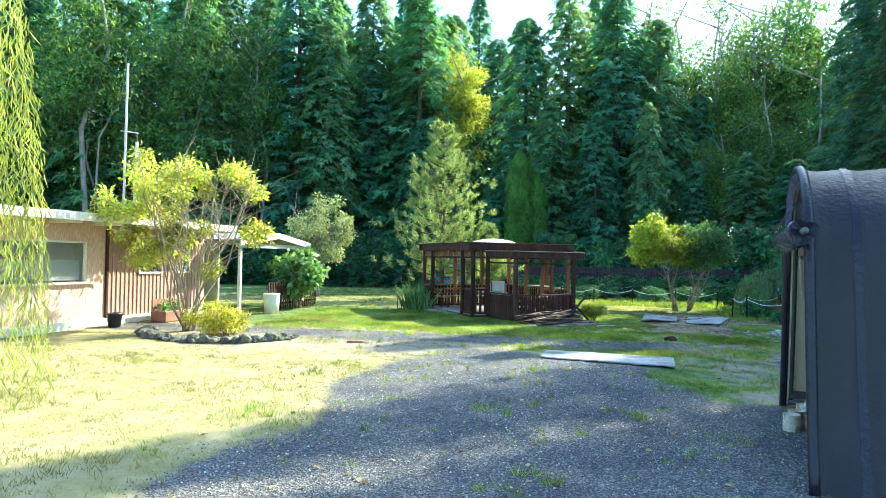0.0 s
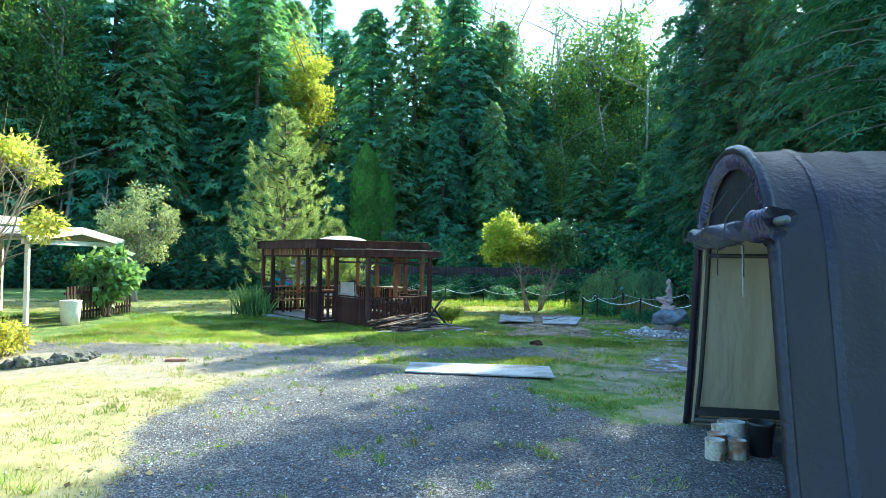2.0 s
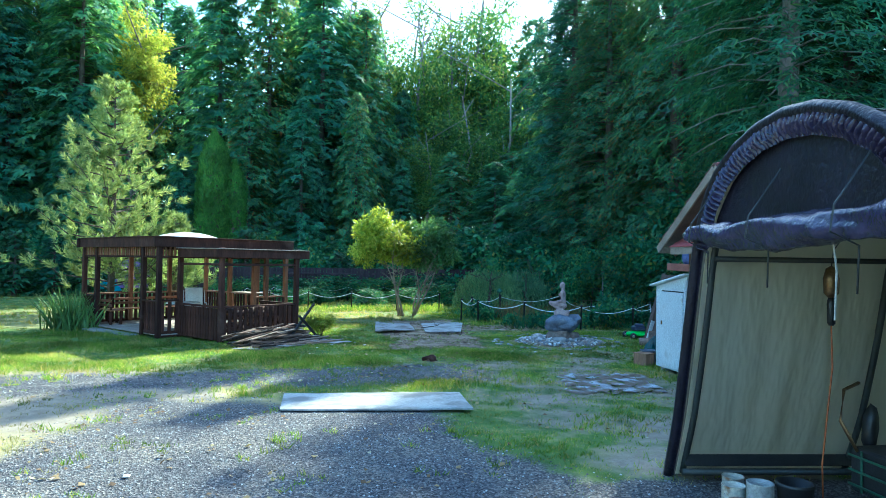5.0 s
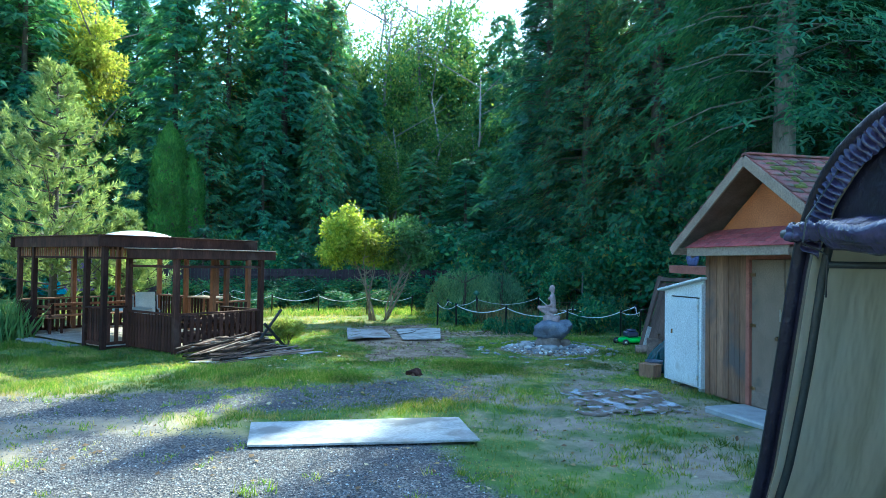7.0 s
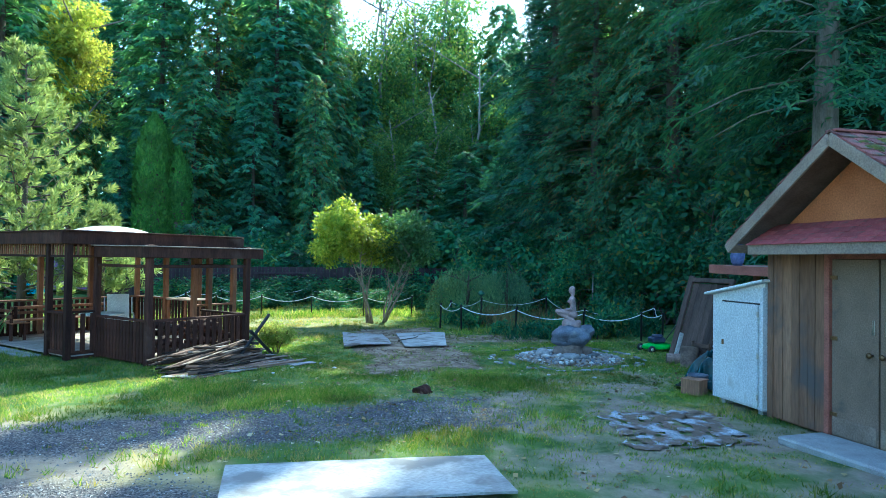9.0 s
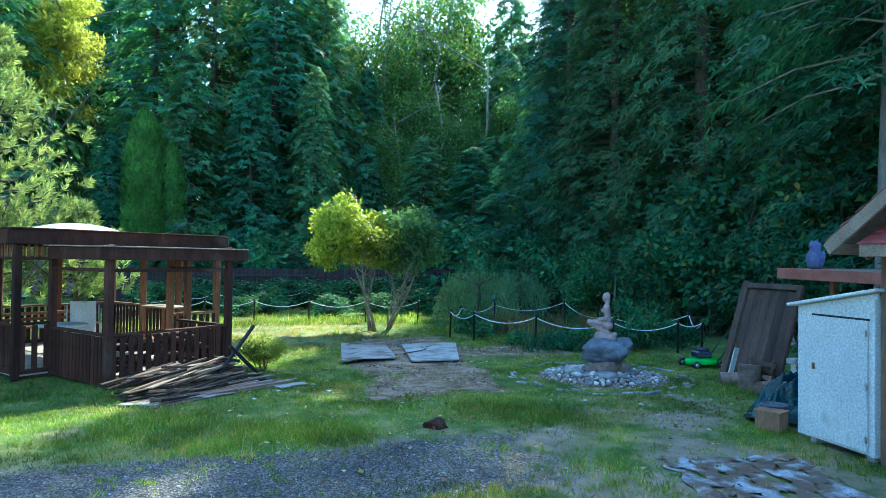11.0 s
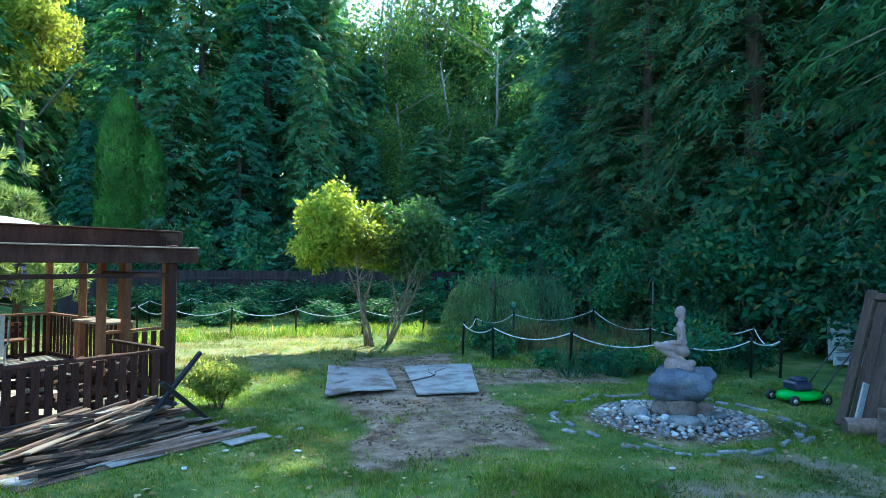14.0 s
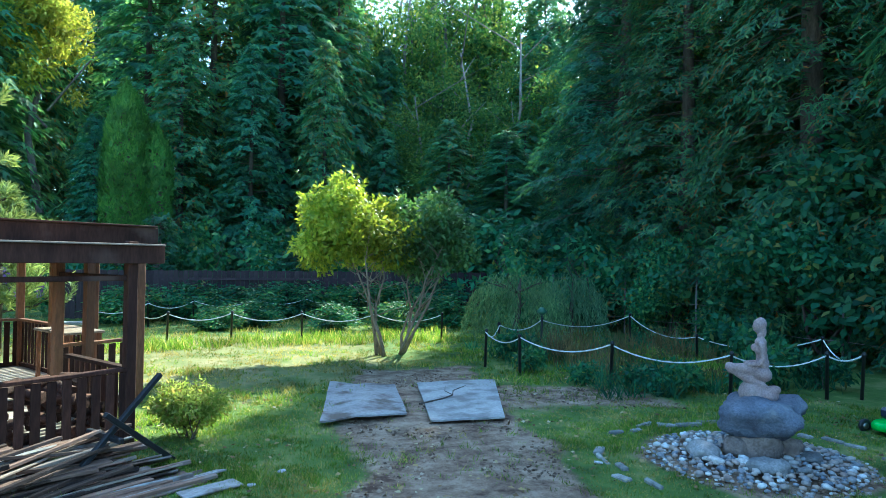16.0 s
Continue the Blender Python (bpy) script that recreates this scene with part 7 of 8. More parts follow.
for i, (x, y, s) in enumerate(((15.4, 19.8, 1.15), (14.6, 27.6, 1.1), (13.8, 29.8, 1.15), (12.6, 32.2, 1.1), (14.2, 34.0, 1.4), (15.6, 23.2, 1.4), (16.6, 30.2, 1.6), (15.8, 16.4, 1.4), (15.6, 14.6, 1.25), (13.8, 15.0, 1.0), (17.0, 22.4, 1.9), (17.4, 26.6, 1.9), (16.8, 18.8, 2.0), (16.4, 13.0, 1.6), (10.8, 37.6, 1.2), (7.9, 38.2, 1.1), (4.9, 38.6, 1.2), (1.8, 38.8, 1.3), (-1.6, 38.0, 0.9), (13.0, 36.4, 1.5), (-6.0, 46.5, 1.1), (-9.4, 44.6, 1.3), (-13.0, 42.5, 1.2), (-17, 41, 1.5), (-21, 40, 1.5), (-25, 37.5, 1.5), (-29, 34, 1.6))):
    plant(UND[i % 3] if math.hypot(x - 3, y - 13) < 19 else UNF, x, y, s, rs.uniform(0, 360), rs.uniform(0.9, 1.2))
for x, y, s in ((9.4, 31.4, 0.36), (2.8, 31.8, 0.26), (6.0, 31.4, 0.28), (7.6, 30.9, 0.3), (3.9, 32.8, 0.28), (0.2, 34.6, 0.42), (2.0, 35.2, 0.45), (3.6, 35.1, 0.42), (5.2, 35.3, 0.46), (6.9, 35.2, 0.42), (8.4, 35.0, 0.46), (10.0, 34.9, 0.5)):
    plant(UNF, x, y, s, rs.uniform(0, 360), 1.9)
# row of clipped conifers across the lawn's end
HED = conifer_mesh("hedge_cedar", 17, 3.0, 1.1, 0.1, 90, 9, 0.42, FROND_FAR, M_FIR, 0.1, 0.5, 0.15)
h0 = make_tree("hedge_cedar", "small dark hedge cedar at the lawn's end", "conifer", HED, pose(-6.6, 40.5, 0), "hedge cedars at the lawn's end")
for i, x in enumerate((-8.2, -9.9, -11.6, -13.2, -14.9, -16.6, -18.4, -20.3)):
    plant(h0, x, 40.6 - 0.12 * i, 0.95 + 0.12 * (i % 3), 40 * i)
plant(h0, 0.9, 37.2, 1.15, 15, 0.8)
plant(h0, 5.6, 37.4, 0.8, 75, 1.2)

# column cedars
r = np.random.default_rng(5)
def column_mesh(nm, h, rad, n_, seed):
    r = np.random.default_rng(seed)
    t = r.random(n_)
    az = r.random(n_) * 2 * np.pi
    rr = rad * np.clip(1.05 * (1 - t ** 9), 0.03, 1) * np.clip(0.62 + 1.3 * t, 0, 1) * (0.82 + 0.18 * r.random(n_)) * (1 + 0.08 * np.sin(az * 3 + t * 9))
    out = np.stack([np.cos(az), np.sin(az), np.zeros(n_)], 1)
    pos = out * rr[:, None] + np.stack([0 * t, 0 * t, 0.1 + t * (h - 0.1)], 1)
    al = out * 0.45 + np.array((0, 0, 1.0)) + r.normal(0, 0.25, (n_, 3))
    v, f = scatter(*FROND_FAR, pos - out * 0.1, al, out + r.normal(0, 0.3, (n_, 3)), 0.30 * (0.7 + 0.5 * r.random(n_)))
    cr = raw_mesh(nm, v, f, M_COLUMN)
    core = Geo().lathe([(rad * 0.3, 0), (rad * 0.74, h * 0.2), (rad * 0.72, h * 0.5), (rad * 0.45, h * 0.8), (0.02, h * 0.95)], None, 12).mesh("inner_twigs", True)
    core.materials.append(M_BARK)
    return cr, core
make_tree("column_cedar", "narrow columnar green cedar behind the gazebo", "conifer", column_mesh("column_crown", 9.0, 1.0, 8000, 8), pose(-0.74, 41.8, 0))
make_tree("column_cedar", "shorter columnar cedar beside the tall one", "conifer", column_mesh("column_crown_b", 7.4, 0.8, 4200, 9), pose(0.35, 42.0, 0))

# pine behind the gazebo
def pine_mesh(seed, h, rad, n_br):
    r = np.random.default_rng(seed)
    P, D, S = [], [], []
    g = Geo().tube([(0, 0, -0.05), (0.05, 0, h * 0.4), (0, 0, h)], [0.14, 0.09, 0.015], 8)
    for i in range(n_br):
        t = (i + r.random()) / n_br
        z = 0.7 + (h - 0.7) * t
        L = rad * ((1 - t) ** 0.8 + 0.08) * (0.5 + 0.65 * r.random())
        az = i * 2.4 + r.normal(0, 0.3)
        o = np.array((math.cos(az), math.sin(az), 0))
        g.tube([(0, 0, z), tuple(o * L * 0.6 + (0, 0, z + 0.1 * L)), tuple(o * L + (0, 0, z + 0.4 * L))], [0.03, 0.02, 0.008], 4, False)
        for k in range(int(5 + 9 * (1 - t))):
            s = 0.35 + 0.65 * r.random()
            c = o * L * s + np.array((0, 0, z + 0.35 * L * s * s)) + r.normal(0, 0.17 * L, 3) * np.array((1, 1, 0.5))
            ax = unit(o * 0.7 + np.array((0, 0, 0.9)) + r.normal(0, 0.3, 3))
            n_ = 32
            P.append(c[None] + ax[None] * (r.random(n_) * 0.28)[:, None])
            D.append(unit(r.normal(size=(n_, 3))) * 0.8 + ax[None] * 0.9)
            S.append(0.21 * (0.7 + 0.5 * r.random(n_)))
    P, D, S = np.concatenate(P), np.concatenate(D), np.concatenate(S)
    v, f = scatter(*KITE, P, D, r.normal(size=P.shape), S, S * 0.36)
    tr = g.mesh("pine_trunk", True)
    tr.materials.append(M_BARK)
    return raw_mesh("pine_crown", v, f, M_PINE), tr
make_tree("pine", "bushy pale green pine lit by the sun behind the gazebo", "pine", pine_mesh(3, 7.9, 2.7, 84), pose(-3.8, 28.4, 0))
make_tree("pine", "low young pine beside the larger one", "pine", pine_mesh(4, 3.4, 1.5, 34), pose(-1.8, 28.9, 0))

# pair of small many-stemmed trees on the lawn
def stems_of(seed, n_, h, sp, thick=0.55):
    r = random.Random(seed)
    return [((r.uniform(-0.1, 0.1), r.uniform(-0.1, 0.1), -0.05), (math.cos(i * 2.4) * sp * r.uniform(0.5, 1), math.sin(i * 2.4) * sp * r.uniform(0.5, 1), h * r.uniform(0.85, 1.05)), thick * r.uniform(0.05, 0.075)) for i in range(n_)]
leafy("lawn_tree", "small many-stemmed tree with a round yellow-green crown", "tree", pose(6.00, 26.0, 0), leaf_crown("lawn_crown", 51, blob_set(51, 40, (-0.60, 0.1, 2.75), (1.2, 1.0, 0.85), 0.34, 0.60), 16000, 0.13, M_SMALLTREE_SUN, shell=0.35, width=1.0), branch_set("lawn_trunk", 51, [(a, (c[0] - 0.55, c[1], c[2]), r_) for a, c, r_ in stems_of(1, 3, 2.5, 0.6)], M_PALEBARK, 12))
leafy("lawn_tree", "small many-stemmed tree with glossy leaves toned darker as in shade", "tree", pose(6.45, 26.1, 0), leaf_crown("lawn_crown_b", 52, blob_set(52, 36, (0.55, 0.1, 2.55), (1.1, 1.0, 0.80), 0.34, 0.58), 14000, 0.13, M_SMALLTREE_SHADE, shell=0.35, width=1.0), branch_set("lawn_trunk_b", 52, [(a, (c[0] + 0.7, c[1], c[2] * 0.9), r_) for a, c, r_ in stems_of(2, 4, 2.5, 0.6)], M_PALEBARK, 12))

# small rounded bush by the lumber
leafy("azalea_bush", "low rounded yellow-green bush by the gazebo corner", "bush", pose(2.32, 20.40, 0) @ Matrix.Scale(0.88, 4), leaf_crown("azalea_leaves", 61, blob_set(61, 26, (0, 0, 0.42), (0.42, 0.42, 0.25), 0.16, 0.28), 8000, 0.065, M_SHRUB, shell=0.3), branch_set("azalea_stems", 61, stems_of(6, 9, 0.55, 0.35, 0.14), M_BARK, 5, 5))
# weeping shrub by the pond
def weeping_mesh(nm, seed, centre_h, rad, n_str, strand, mat_, leaf=0.10, width=0.35, seglen=0.07):
    r = np.random.default_rng(seed)
    P, D, S = [], [], []
    for i in range(n_str):
        az, q = r.random() * 2 * np.pi, math.sqrt(r.random())
        x, y = rad * q * math.cos(az), rad * q * math.sin(az)
        top = centre_h * (1 - 0.35 * q * q) + r.normal(0, 0.08)
        L = min(strand * (0.5 + 0.6 * r.random()), top - 0.05)
        n_ = max(3, int(L / seglen))
        s = np.linspace(0, 1, n_)
        ox, oy = math.cos(az) * 0.25 * rad, math.sin(az) * 0.25 * rad
        P.append(np.stack([x + ox * s ** 0.6 + r.normal(0, 0.02, n_), y + oy * s ** 0.6 + r.normal(0, 0.02, n_), top - L * s], 1))
        d = np.stack([r.normal(0, 0.4, n_), r.normal(0, 0.4, n_), -np.ones(n_)], 1)
        D.append(d)
        S.append(leaf * (0.7 + 0.6 * r.random(n_)))
    P, D, S = np.concatenate(P), np.concatenate(D), np.concatenate(S)
    v, f = scatter(*KITE, P, D, r.normal(size=P.shape), S, S * width)
    return raw_mesh(nm, v, f, mat_)
leafy("weeping_shrub", "dark weeping shrub trailing over the pond bank", "shrub", pose(10.4, 28.4, 0), weeping_mesh("weeping_leaves", 71, 1.75, 1.25, 420, 1.5, M_WEEP, 0.13), branch_set("weeping_stem", 71, [((0, 0, -0.05), (0.1, 0, 1.6), 0.08)] + [((0, 0, 1.2), (math.cos(i) * 0.9, math.sin(i) * 0.9, 1.5), 0.03) for i in range(6)], M_BARK, 3))
leafy("weeping_shrub", "second weeping shrub beside the pond", "shrub", pose(11.9, 28.2, 0), weeping_mesh("weeping_leaves_b", 72, 1.7, 0.9, 260, 1.4, M_WEEP, 0.13), branch_set("weeping_stem_b", 72, [((0, 0, -0.05), (0.1, 0, 1.5), 0.07)], M_BARK, 3))

def blades(nm, seed, spots, h, w, mat_, lean=0.5):
    """Upright blades at (x, y, count, spread, scale) spots."""
    r = np.random.default_rng(seed)
    P, D, S = [], [], []
    for x, y, c, sp, sc in spots:
        p = np.stack([x + r.normal(0, sp, c), y + r.normal(0, sp, c), np.zeros(c)], 1)
        P.append(p)
        D.append(np.stack([r.normal(0, lean, c), r.normal(0, lean, c), np.ones(c)], 1))
        S.append(h * sc * (0.6 + 0.6 * r.random(c)))
    P, D, S = np.concatenate(P), np.concatenate(D), np.concatenate(S)
    P[:, 2] = height_at(P[:, 0], P[:, 1]) - 0.01 - 0.45 * np.exp(-(((P[:, 0] - 11.2) / 1.9) ** 2 + ((P[:, 1] - 23.2) / 1.7) ** 2) ** 2)
    v, f = scatter([(-0.5, 0, 0), (0.5, 0, 0), (0.42, 0.5, 0.06), (-0.42, 0.5, 0.06), (0, 1, 0.28)], [(0, 1, 2), (0, 2, 3), (3, 2, 4)], P, D, r.normal(size=P.shape), S, np.full(len(S), w))
    return raw_mesh(nm, v, f, mat_)
tagged(new("iris_clump", blades("iris_clump", 81, [(-4.1, 23.2, 130, 0.22, 1), (-3.75, 22.9, 110, 0.20, 0.9)], 1.05, 0.05, M_IRIS, 0.3)), "clump of tall sword-shaped iris leaves beside the gazebo", "iris")
rb = random.Random(5)
tagged(new("pond_reeds", blades("pond_reeds", 82, [(rb.uniform(9.0, 12.8), rb.uniform(21.6, 25.6), 40, 0.14, rb.uniform(0.5, 1.0)) for _ in range(60)], 0.8, 0.014, M_REED, 0.28)), "dry brown reeds and ferns filling the pond hollow", "reeds", kind="stuff")
tagged(new("pond_weeds", blades("pond_weeds", 83, [(rb.uniform(8.2, 13.2), rb.uniform(20.4, 27.0), 36, 0.12, rb.uniform(0.4, 1.0)) for _ in range(110)], 0.5, 0.02, M_UNDER, 0.5)), "green weeds round the pond edge", "weeds", kind="stuff")
tagged(new("tall_grass", blades("tall_grass", 84, [(rb.uniform(-1.0, 8.5), 28.3 + rb.uniform(-0.5, 1.2), 40, 0.18, rb.uniform(0.4, 1.0)) for _ in range(110)], 0.30, 0.016, M_GRASS, 0.35)), "uncut grass under the chain fence", "grass", kind="stuff")
W0 = leafy("weed_bush", "low leafy weed at the pond edge", "bush", pose(9.0, 21.0, 0), leaf_crown("weed_leaves", 63, blob_set(63, 12, (0, 0, 0.25), (0.3, 0.3, 0.15), 0.12, 0.22), 900, 0.10, M_UNDER, shell=0.3, width=1.1), branch_set("weed_stems", 63, stems_of(9, 5, 0.35, 0.25, 0.12), M_BARK, 3, 4), "weeds round the pond")
for x, y, s in ((9.7, 20.9, 1.0), (10.6, 20.5, 1.3), (8.4, 21.9, 0.8), (11.3, 20.9, 1.5), (12.2, 20.6, 1.2), (8.1, 23.2, 1.0), (12.7, 22.3, 1.6), (13.3, 23.5, 1.8), (8.6, 24.8, 1.2)):
    plant(W0, x, y, s, rs.uniform(0, 360))

# by the house
leafy("large_shrub", "tall sprawling shrub with light green and browning leaves", "shrub", pose(-8.0, 14.1, 0), leaf_crown("shrub_leaves", 91, blob_set(91, 46, (-0.2, 0, 3.1), (2.1, 1.9, 1.7), 0.24, 0.52), 9500, 0.13, M_SHRUB, shell=0.15, width=1.0), branch_set("shrub_stems", 91, stems_of(11, 14, 4.0, 1.8, 0.42), M_PALEBARK, 18))
leafy("low_shrub", "low yellow-green flowering shrub in a stone-edged bed", "shrub", pose(-6.7, 13.6, 0), leaf_crown("low_leaves", 92, blob_set(92, 18, (0, 0, 0.45), (0.9, 0.6, 0.25), 0.2, 0.38), 3500, 0.09, M_SHRUB, shell=0.3), branch_set("low_stems", 92, stems_of(12, 9, 0.6, 0.7, 0.2), M_PALEBARK, 5, 5))
leafy("broadleaf_shrub", "broad-leaved green shrub before the fence", "shrub", pose(-8.0, 21.6, 0), leaf_crown("broad_leaves", 93, blob_set(93, 20, (0, 0, 1.35), (0.8, 0.8, 0.7), 0.3, 0.5), 1500, 0.26, M_BIGLEAF, shell=0.35, width=1.5), branch_set("broad_stems", 93, stems_of(13, 6, 1.6, 0.6, 0.4), M_PALEBARK, 5))
leafy("apple_tree", "small old apple tree with sparse pale leaves", "tree", pose(-9.9, 29.0, 0), leaf_crown("apple_leaves", 94, blob_set(94, 40, (0.1, 0, 3.2), (1.5, 1.5, 1.75), 0.3, 0.6), 6000, 0.15, M_APPLE, shell=0.25), branch_set("apple_trunk", 94, [((0, 0, -0.05), (0.1, 0, 1.6), 0.13)] + [((0.05, 0, 1.2), (math.cos(i * 1.3) * 1.3, math.sin(i * 1.3) * 1.3, 3.0 + 0.4 * (i % 4)), 0.05) for i in range(9)], M_GREYBARK, 10))
leafy("willow", "weeping willow with pale yellow-green trailing strands", "tree", pose(-7.6, 5.5, 0), weeping_mesh("willow_strands", 95, 7.4, 1.9, 330, 6.6, M_WILLOW, 0.19, 0.24, 0.085), branch_set("willow_trunk", 95, [((0, 0, -0.05), (0.1, 0, 7.0), 0.16)] + [((0, 0, 5.4), (math.cos(i) * 1.6, math.sin(i) * 1.6, 6.9), 0.04) for i in range(7)], M_GREYBARK, 3))
leafy("planter_plant", "small leafy plant in the planter by the wall", "plant", HS @ pose(0.75, 2.6, 0.3), leaf_crown("planter_leaves", 96, [(0, -0.2, 0.1, 0.2, 0.2), (0, 0.2, 0.12, 0.2, 0.2)], 300, 0.12, M_BIGLEAF), branch_set("planter_stems", 96, stems_of(15, 3, 0.2, 0.15, 0.1), M_BARK, 2, 4))

# ---- grass, gravel and litter ----
r = np.random.default_rng(99)
def keep_off(x, y):
    """1 where grass may grow."""
    ok = 1 - 0.97 * gravel_at(x, y)
    ok *= 1 - 0.85 * bare_at(x, y)
    ok *= 1 - 0.96 * dirt_at(x, y)
    ok *= 1 - (np.hypot(x - SX, y - SYY) < 1.02)
    c, s = math.cos(radians(32.9)), math.sin(radians(32.9))
    lx, ly = (x + 1.54) * c + (y - 20.35) * s, -(x + 1.54) * s + (y - 20.35) * c
    ok *= 1 - ((lx > -0.05) & (lx < MX) & (ly > -0.05) & (ly < MY)) * 1.0
    ok *= 1 - ((lx > EX0) & (lx < EX1) & (ly > EY) & (ly < 0.1)) * 1.0
    ok *= 1 - ((x > 7.25 + 0.15 * (y - 10.6)) & (x < 11) & (y > 9.5) & (y < 13.6)) * 1.0
    ok *= 1 - ((x > 0.7) & (x < 3.1) & (y > 11.75 - 0.25 * (x - 0.7)) & (y < 12.6 - 0.25 * (x - 0.7))) * 1.0
    ok *= 1 - ((x > 5.3) & (x < 6.9) & (y > 12.0) & (y < 13.2)) * 0.9
    return ok
def lawn(n_, x0, x1, y0, y1):
    x, y = r.uniform(x0, x1, n_), r.uniform(y0, y1, n_)
    m_ = r.random(n_) < keep_off(x, y) * (0.35 + 0.65 * smooth(-0.5, 0.5, wobble(x, y, 1.3, 4)))
    return x[m_], y[m_]
def tufts(x, y, per, h, w):
    k = len(x)
    px, py = np.repeat(x, per) + r.normal(0, 0.035, k * per), np.repeat(y, per) + r.normal(0, 0.035, k * per)
    P = np.stack([px, py, height_at(px, py) - 0.008], 1)
    D = np.stack([r.normal(0, 0.55, k * per), r.normal(0, 0.55, k * per), np.ones(k * per)], 1)
    lush = 0.55 + 0.75 * smooth(-0.3, 0.8, wobble(px, py, 0.8, 9))
    S = h * lush * (0.5 + 0.8 * r.random(k * per))
    return scatter(*BLADE, P, D, r.normal(size=P.shape), S, np.full(len(S), w))
def dry_sunlit_split(xy):
    """Parts the tufts into fresh and withered ones, in patches. The last term adds pale blades as sunlight on the far
    strip.
    """
    x, y = xy
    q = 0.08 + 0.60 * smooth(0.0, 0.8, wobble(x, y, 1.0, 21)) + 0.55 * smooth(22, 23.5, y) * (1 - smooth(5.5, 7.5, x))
    d = r.random(len(x)) < q
    return (x[~d], y[~d]), (x[d], y[d])
fresh, yellowed = [], []
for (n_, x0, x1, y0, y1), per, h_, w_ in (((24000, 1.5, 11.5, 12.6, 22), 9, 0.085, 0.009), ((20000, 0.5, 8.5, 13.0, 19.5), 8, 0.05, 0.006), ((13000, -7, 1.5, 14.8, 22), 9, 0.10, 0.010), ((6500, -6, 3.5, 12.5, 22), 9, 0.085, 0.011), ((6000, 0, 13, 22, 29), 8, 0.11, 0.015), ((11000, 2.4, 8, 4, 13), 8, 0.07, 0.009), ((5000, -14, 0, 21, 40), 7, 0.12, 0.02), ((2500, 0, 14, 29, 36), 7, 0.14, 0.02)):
    a_, d_ = dry_sunlit_split(lawn(n_, x0, x1, y0, y1))
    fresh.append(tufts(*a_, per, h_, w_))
    yellowed.append(tufts(*d_, per, h_ * 0.8, w_))
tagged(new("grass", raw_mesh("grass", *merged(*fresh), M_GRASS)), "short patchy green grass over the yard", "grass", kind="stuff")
# dry patches, plus the pale blades that stand for sun on the far strip
tagged(new("withered_grass", raw_mesh("withered_grass", *merged(*yellowed), M_DRYGRASS)), "withered straw-coloured patches in the lawn, its far strip paled to look sunlit", "grass", kind="stuff")
# fallen leaves and twigs
n_ = 5200
x, y = np.concatenate([r.uniform(1.5, 11.5, 3200), r.uniform(-3, 7, 2000)]), np.concatenate([r.uniform(13.5, 23, 3200), r.uniform(2.5, 14, 2000)])
m_ = (wobble(x, y, 1.5, 30) > -0.2) & ((x < 2.6) | (y > 9.2)) & ~((x > 0.65) & (x < 3.2) & (y > 11.2) & (y < 12.7)) & ~((x > 6.9) & (y < 13.8)) & (np.hypot(x - SX, y - SYY) > 1.0)
x, y = x[m_], y[m_]
M_LITTER = foliage("fallen_leaves", [(0.0, (0.10, 0.055, 0.03)), (0.5, (0.24, 0.15, 0.07)), (0.8, (0.40, 0.30, 0.13)), (1.0, (0.52, 0.46, 0.32))], 0.15, 0.8, patch=0.1)
P = np.stack([x, y, height_at(x, y) + 0.012 + 0.03 * r.random(len(x)) * (y > 13.5)], 1)
litter = scatter([(0, 0, 0), (-0.45, 0.45, 0.10), (0.45, 0.5, 0.12), (0, 1, 0.02)], [(0, 2, 1), (1, 2, 3)], P, np.stack([r.normal(size=len(x)), r.normal(size=len(x)), 0.15 * r.normal(size=len(x))], 1), np.stack([r.normal(0, 0.3, len(x)), r.normal(0, 0.3, len(x)), np.ones(len(x))], 1), 0.03 + 0.05 * r.random(len(x)) ** 2)
tagged(new("leaf_litter", raw_mesh("leaf_litter", *litter, M_LITTER)), "scattered brown fallen leaves on the grass and gravel", "leaves", kind="stuff")
gx_, gy_ = r.uniform(-3.2, 6, 2600), r.uniform(0.5, 15, 2600)
sel = (wobble(gx_, gy_, 1.7, 12) > 0.42) & ((gx_ < 0.6) | (gx_ > 3.2) | (gy_ < 10.9) | (gy_ > 12.8)) & ((gx_ < 2.6) | (gy_ > 9))
weeds = tufts(gx_[sel], gy_[sel], 14, 0.10, 0.011)
tagged(new("gravel_weeds", raw_mesh("gravel_weeds", *weeds, M_GRASS)), "small tufts of weed growing through the gravel", "weeds", kind="stuff")
sets = [tufts(*lawn(12000, -9, -0.5, 2.0, 13), 8, 0.06, 0.009), tufts(*lawn(4000, -11, -2, 13, 21), 8, 0.07, 0.011)]
tagged(new("dry_grass", raw_mesh("dry_grass", *merged(*sets), M_DRYGRASS)), "short sun-dried yellow grass", "grass", kind="stuff")

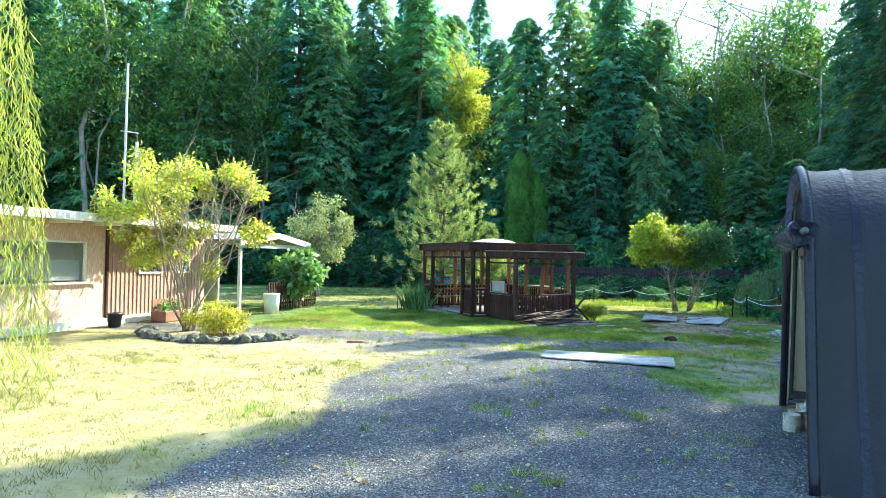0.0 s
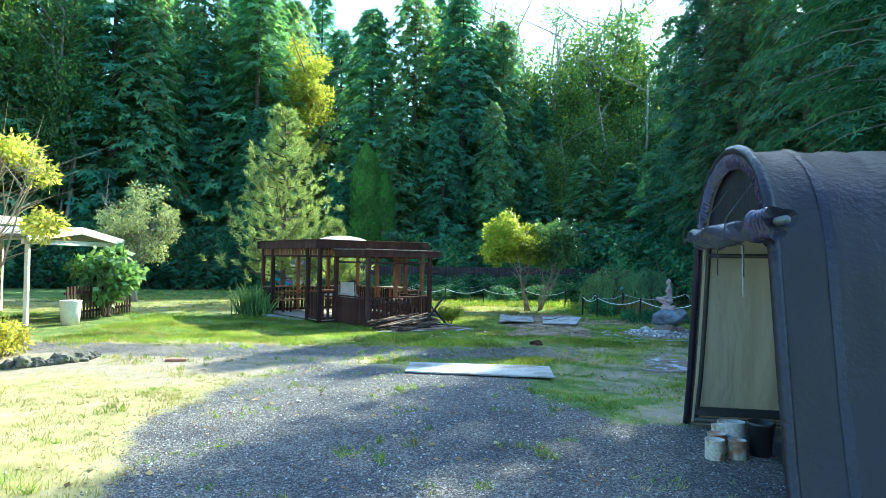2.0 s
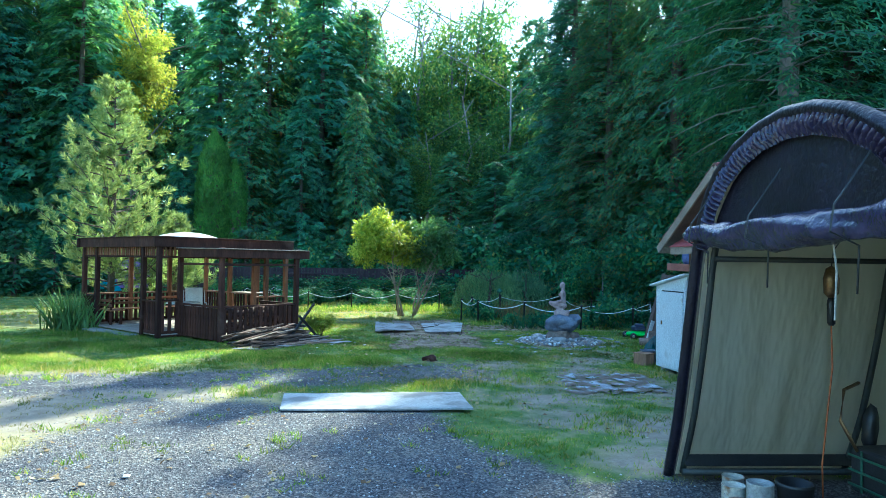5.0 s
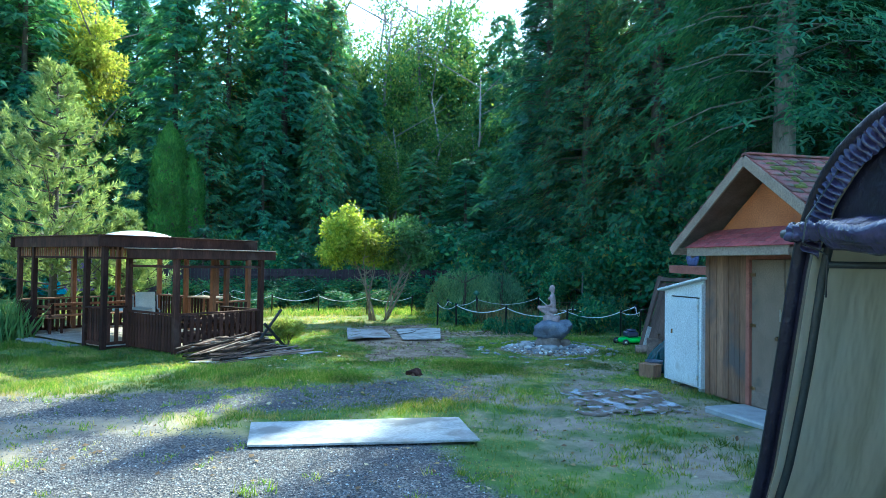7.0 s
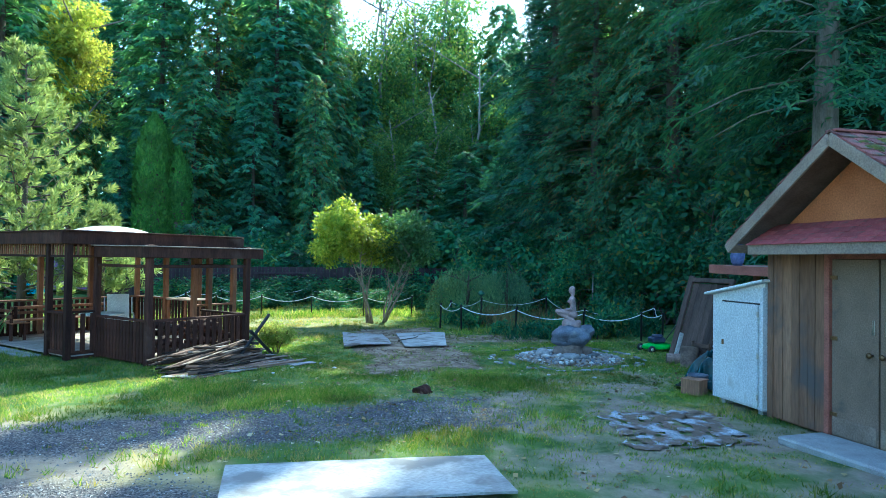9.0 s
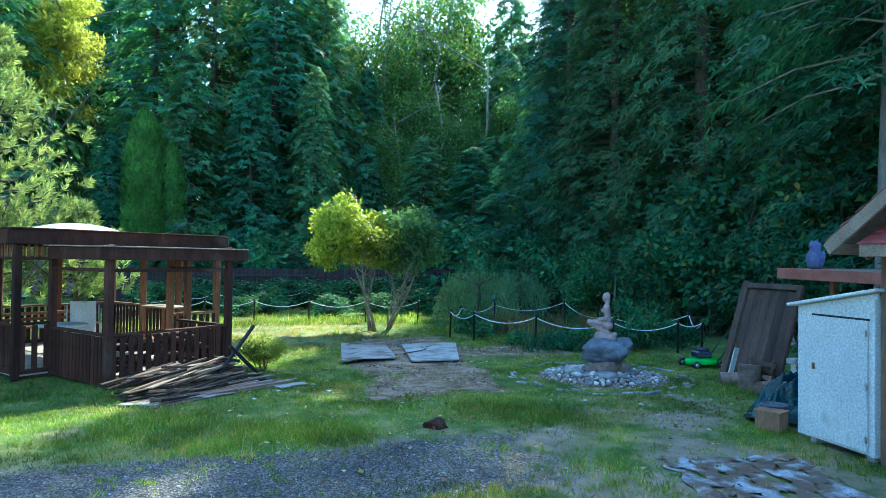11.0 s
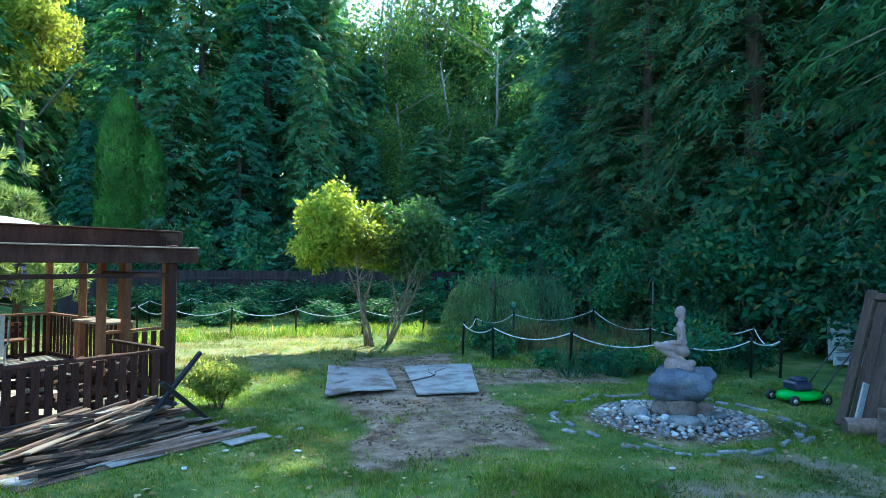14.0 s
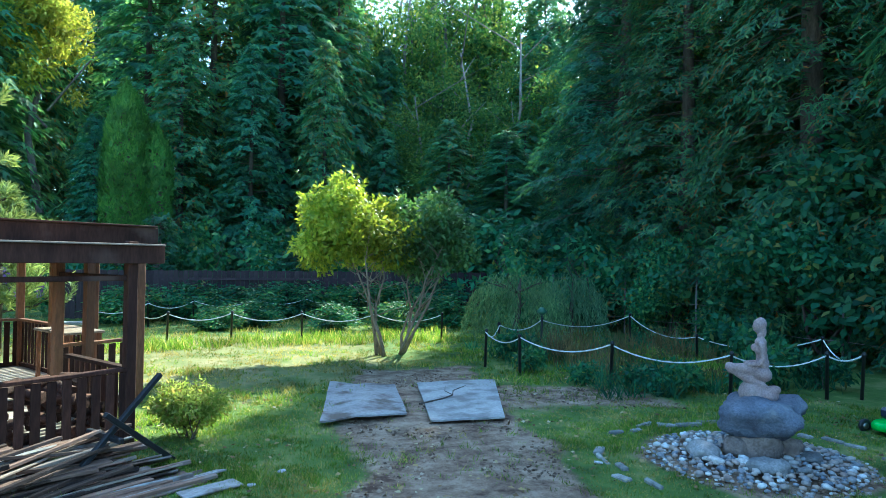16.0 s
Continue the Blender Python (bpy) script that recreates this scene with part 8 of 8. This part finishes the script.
STONE = ([(1, 0, -0.2), (-0.9, 0.2, -0.25), (0.1, 0.9, -0.2), (0, -0.9, -0.2), (0.1, 0, 0.62)], [(0, 2, 4), (2, 1, 4), (1, 3, 4), (3, 0, 4)])
M_GRAVEL = foliage("gravel_stones", [(0.0, (0.05, 0.05, 0.056)), (0.5, (0.12, 0.117, 0.12)), (0.88, (0.25, 0.24, 0.235)), (1.0, (0.55, 0.53, 0.51))], 0.0, 0.85, patch=0.15)
x, y = r.uniform(-3.2, 4.5, 62000), r.uniform(1.5, 15.5, 62000)
m_ = (r.random(62000) < gravel_at(x, y)) & ~((x > 0.65) & (x < 3.2) & (y > 11.75 - 0.25 * (x - 0.7)) & (y < 12.65 - 0.25 * (x - 0.7)))
x, y = x[m_], y[m_]
P = np.stack([x, y, height_at(x, y) + 0.002], 1)
v, f = scatter(*STONE, P, np.stack([r.normal(size=len(x)), r.normal(size=len(x)), 0 * x], 1), np.stack([r.normal(0, 0.3, len(x)), r.normal(0, 0.3, len(x)), np.ones(len(x))], 1), 0.007 + 0.012 * r.random(len(x)) ** 2)
tagged(new("gravel", raw_mesh("gravel", v, f, M_GRAVEL)), "loose grey crushed stone on the drive", "gravel", kind="stuff")
# chips and clods on the bare patch
x, y = r.uniform(3, 9.5, 24000), r.uniform(16.4, 25, 24000)
m_ = (r.random(24000) < dirt_at(x, y) * smooth(-0.4, 0.6, wobble(x, y, 1.6, 2)))
x, y = x[m_], y[m_]
M_CLOD = foliage("earth_clods", [(0.0, (0.09, 0.055, 0.035)), (0.7, (0.22, 0.15, 0.10)), (1.0, (0.36, 0.28, 0.2))], 0.0, 0.95)
P = np.stack([x, y, height_at(x, y)], 1)
v, f = scatter(*STONE, P, r.normal(size=(len(x), 3)), np.tile((0.0, 0.0, 1.0), (len(x), 1)) + r.normal(0, 0.3, (len(x), 3)), 0.007 + 0.034 * r.random(len(x)) ** 3)
tagged(new("earth_clods", raw_mesh("earth_clods", v, f, M_CLOD)), "crumbs of dark earth on the bare patch", "soil", kind="stuff")
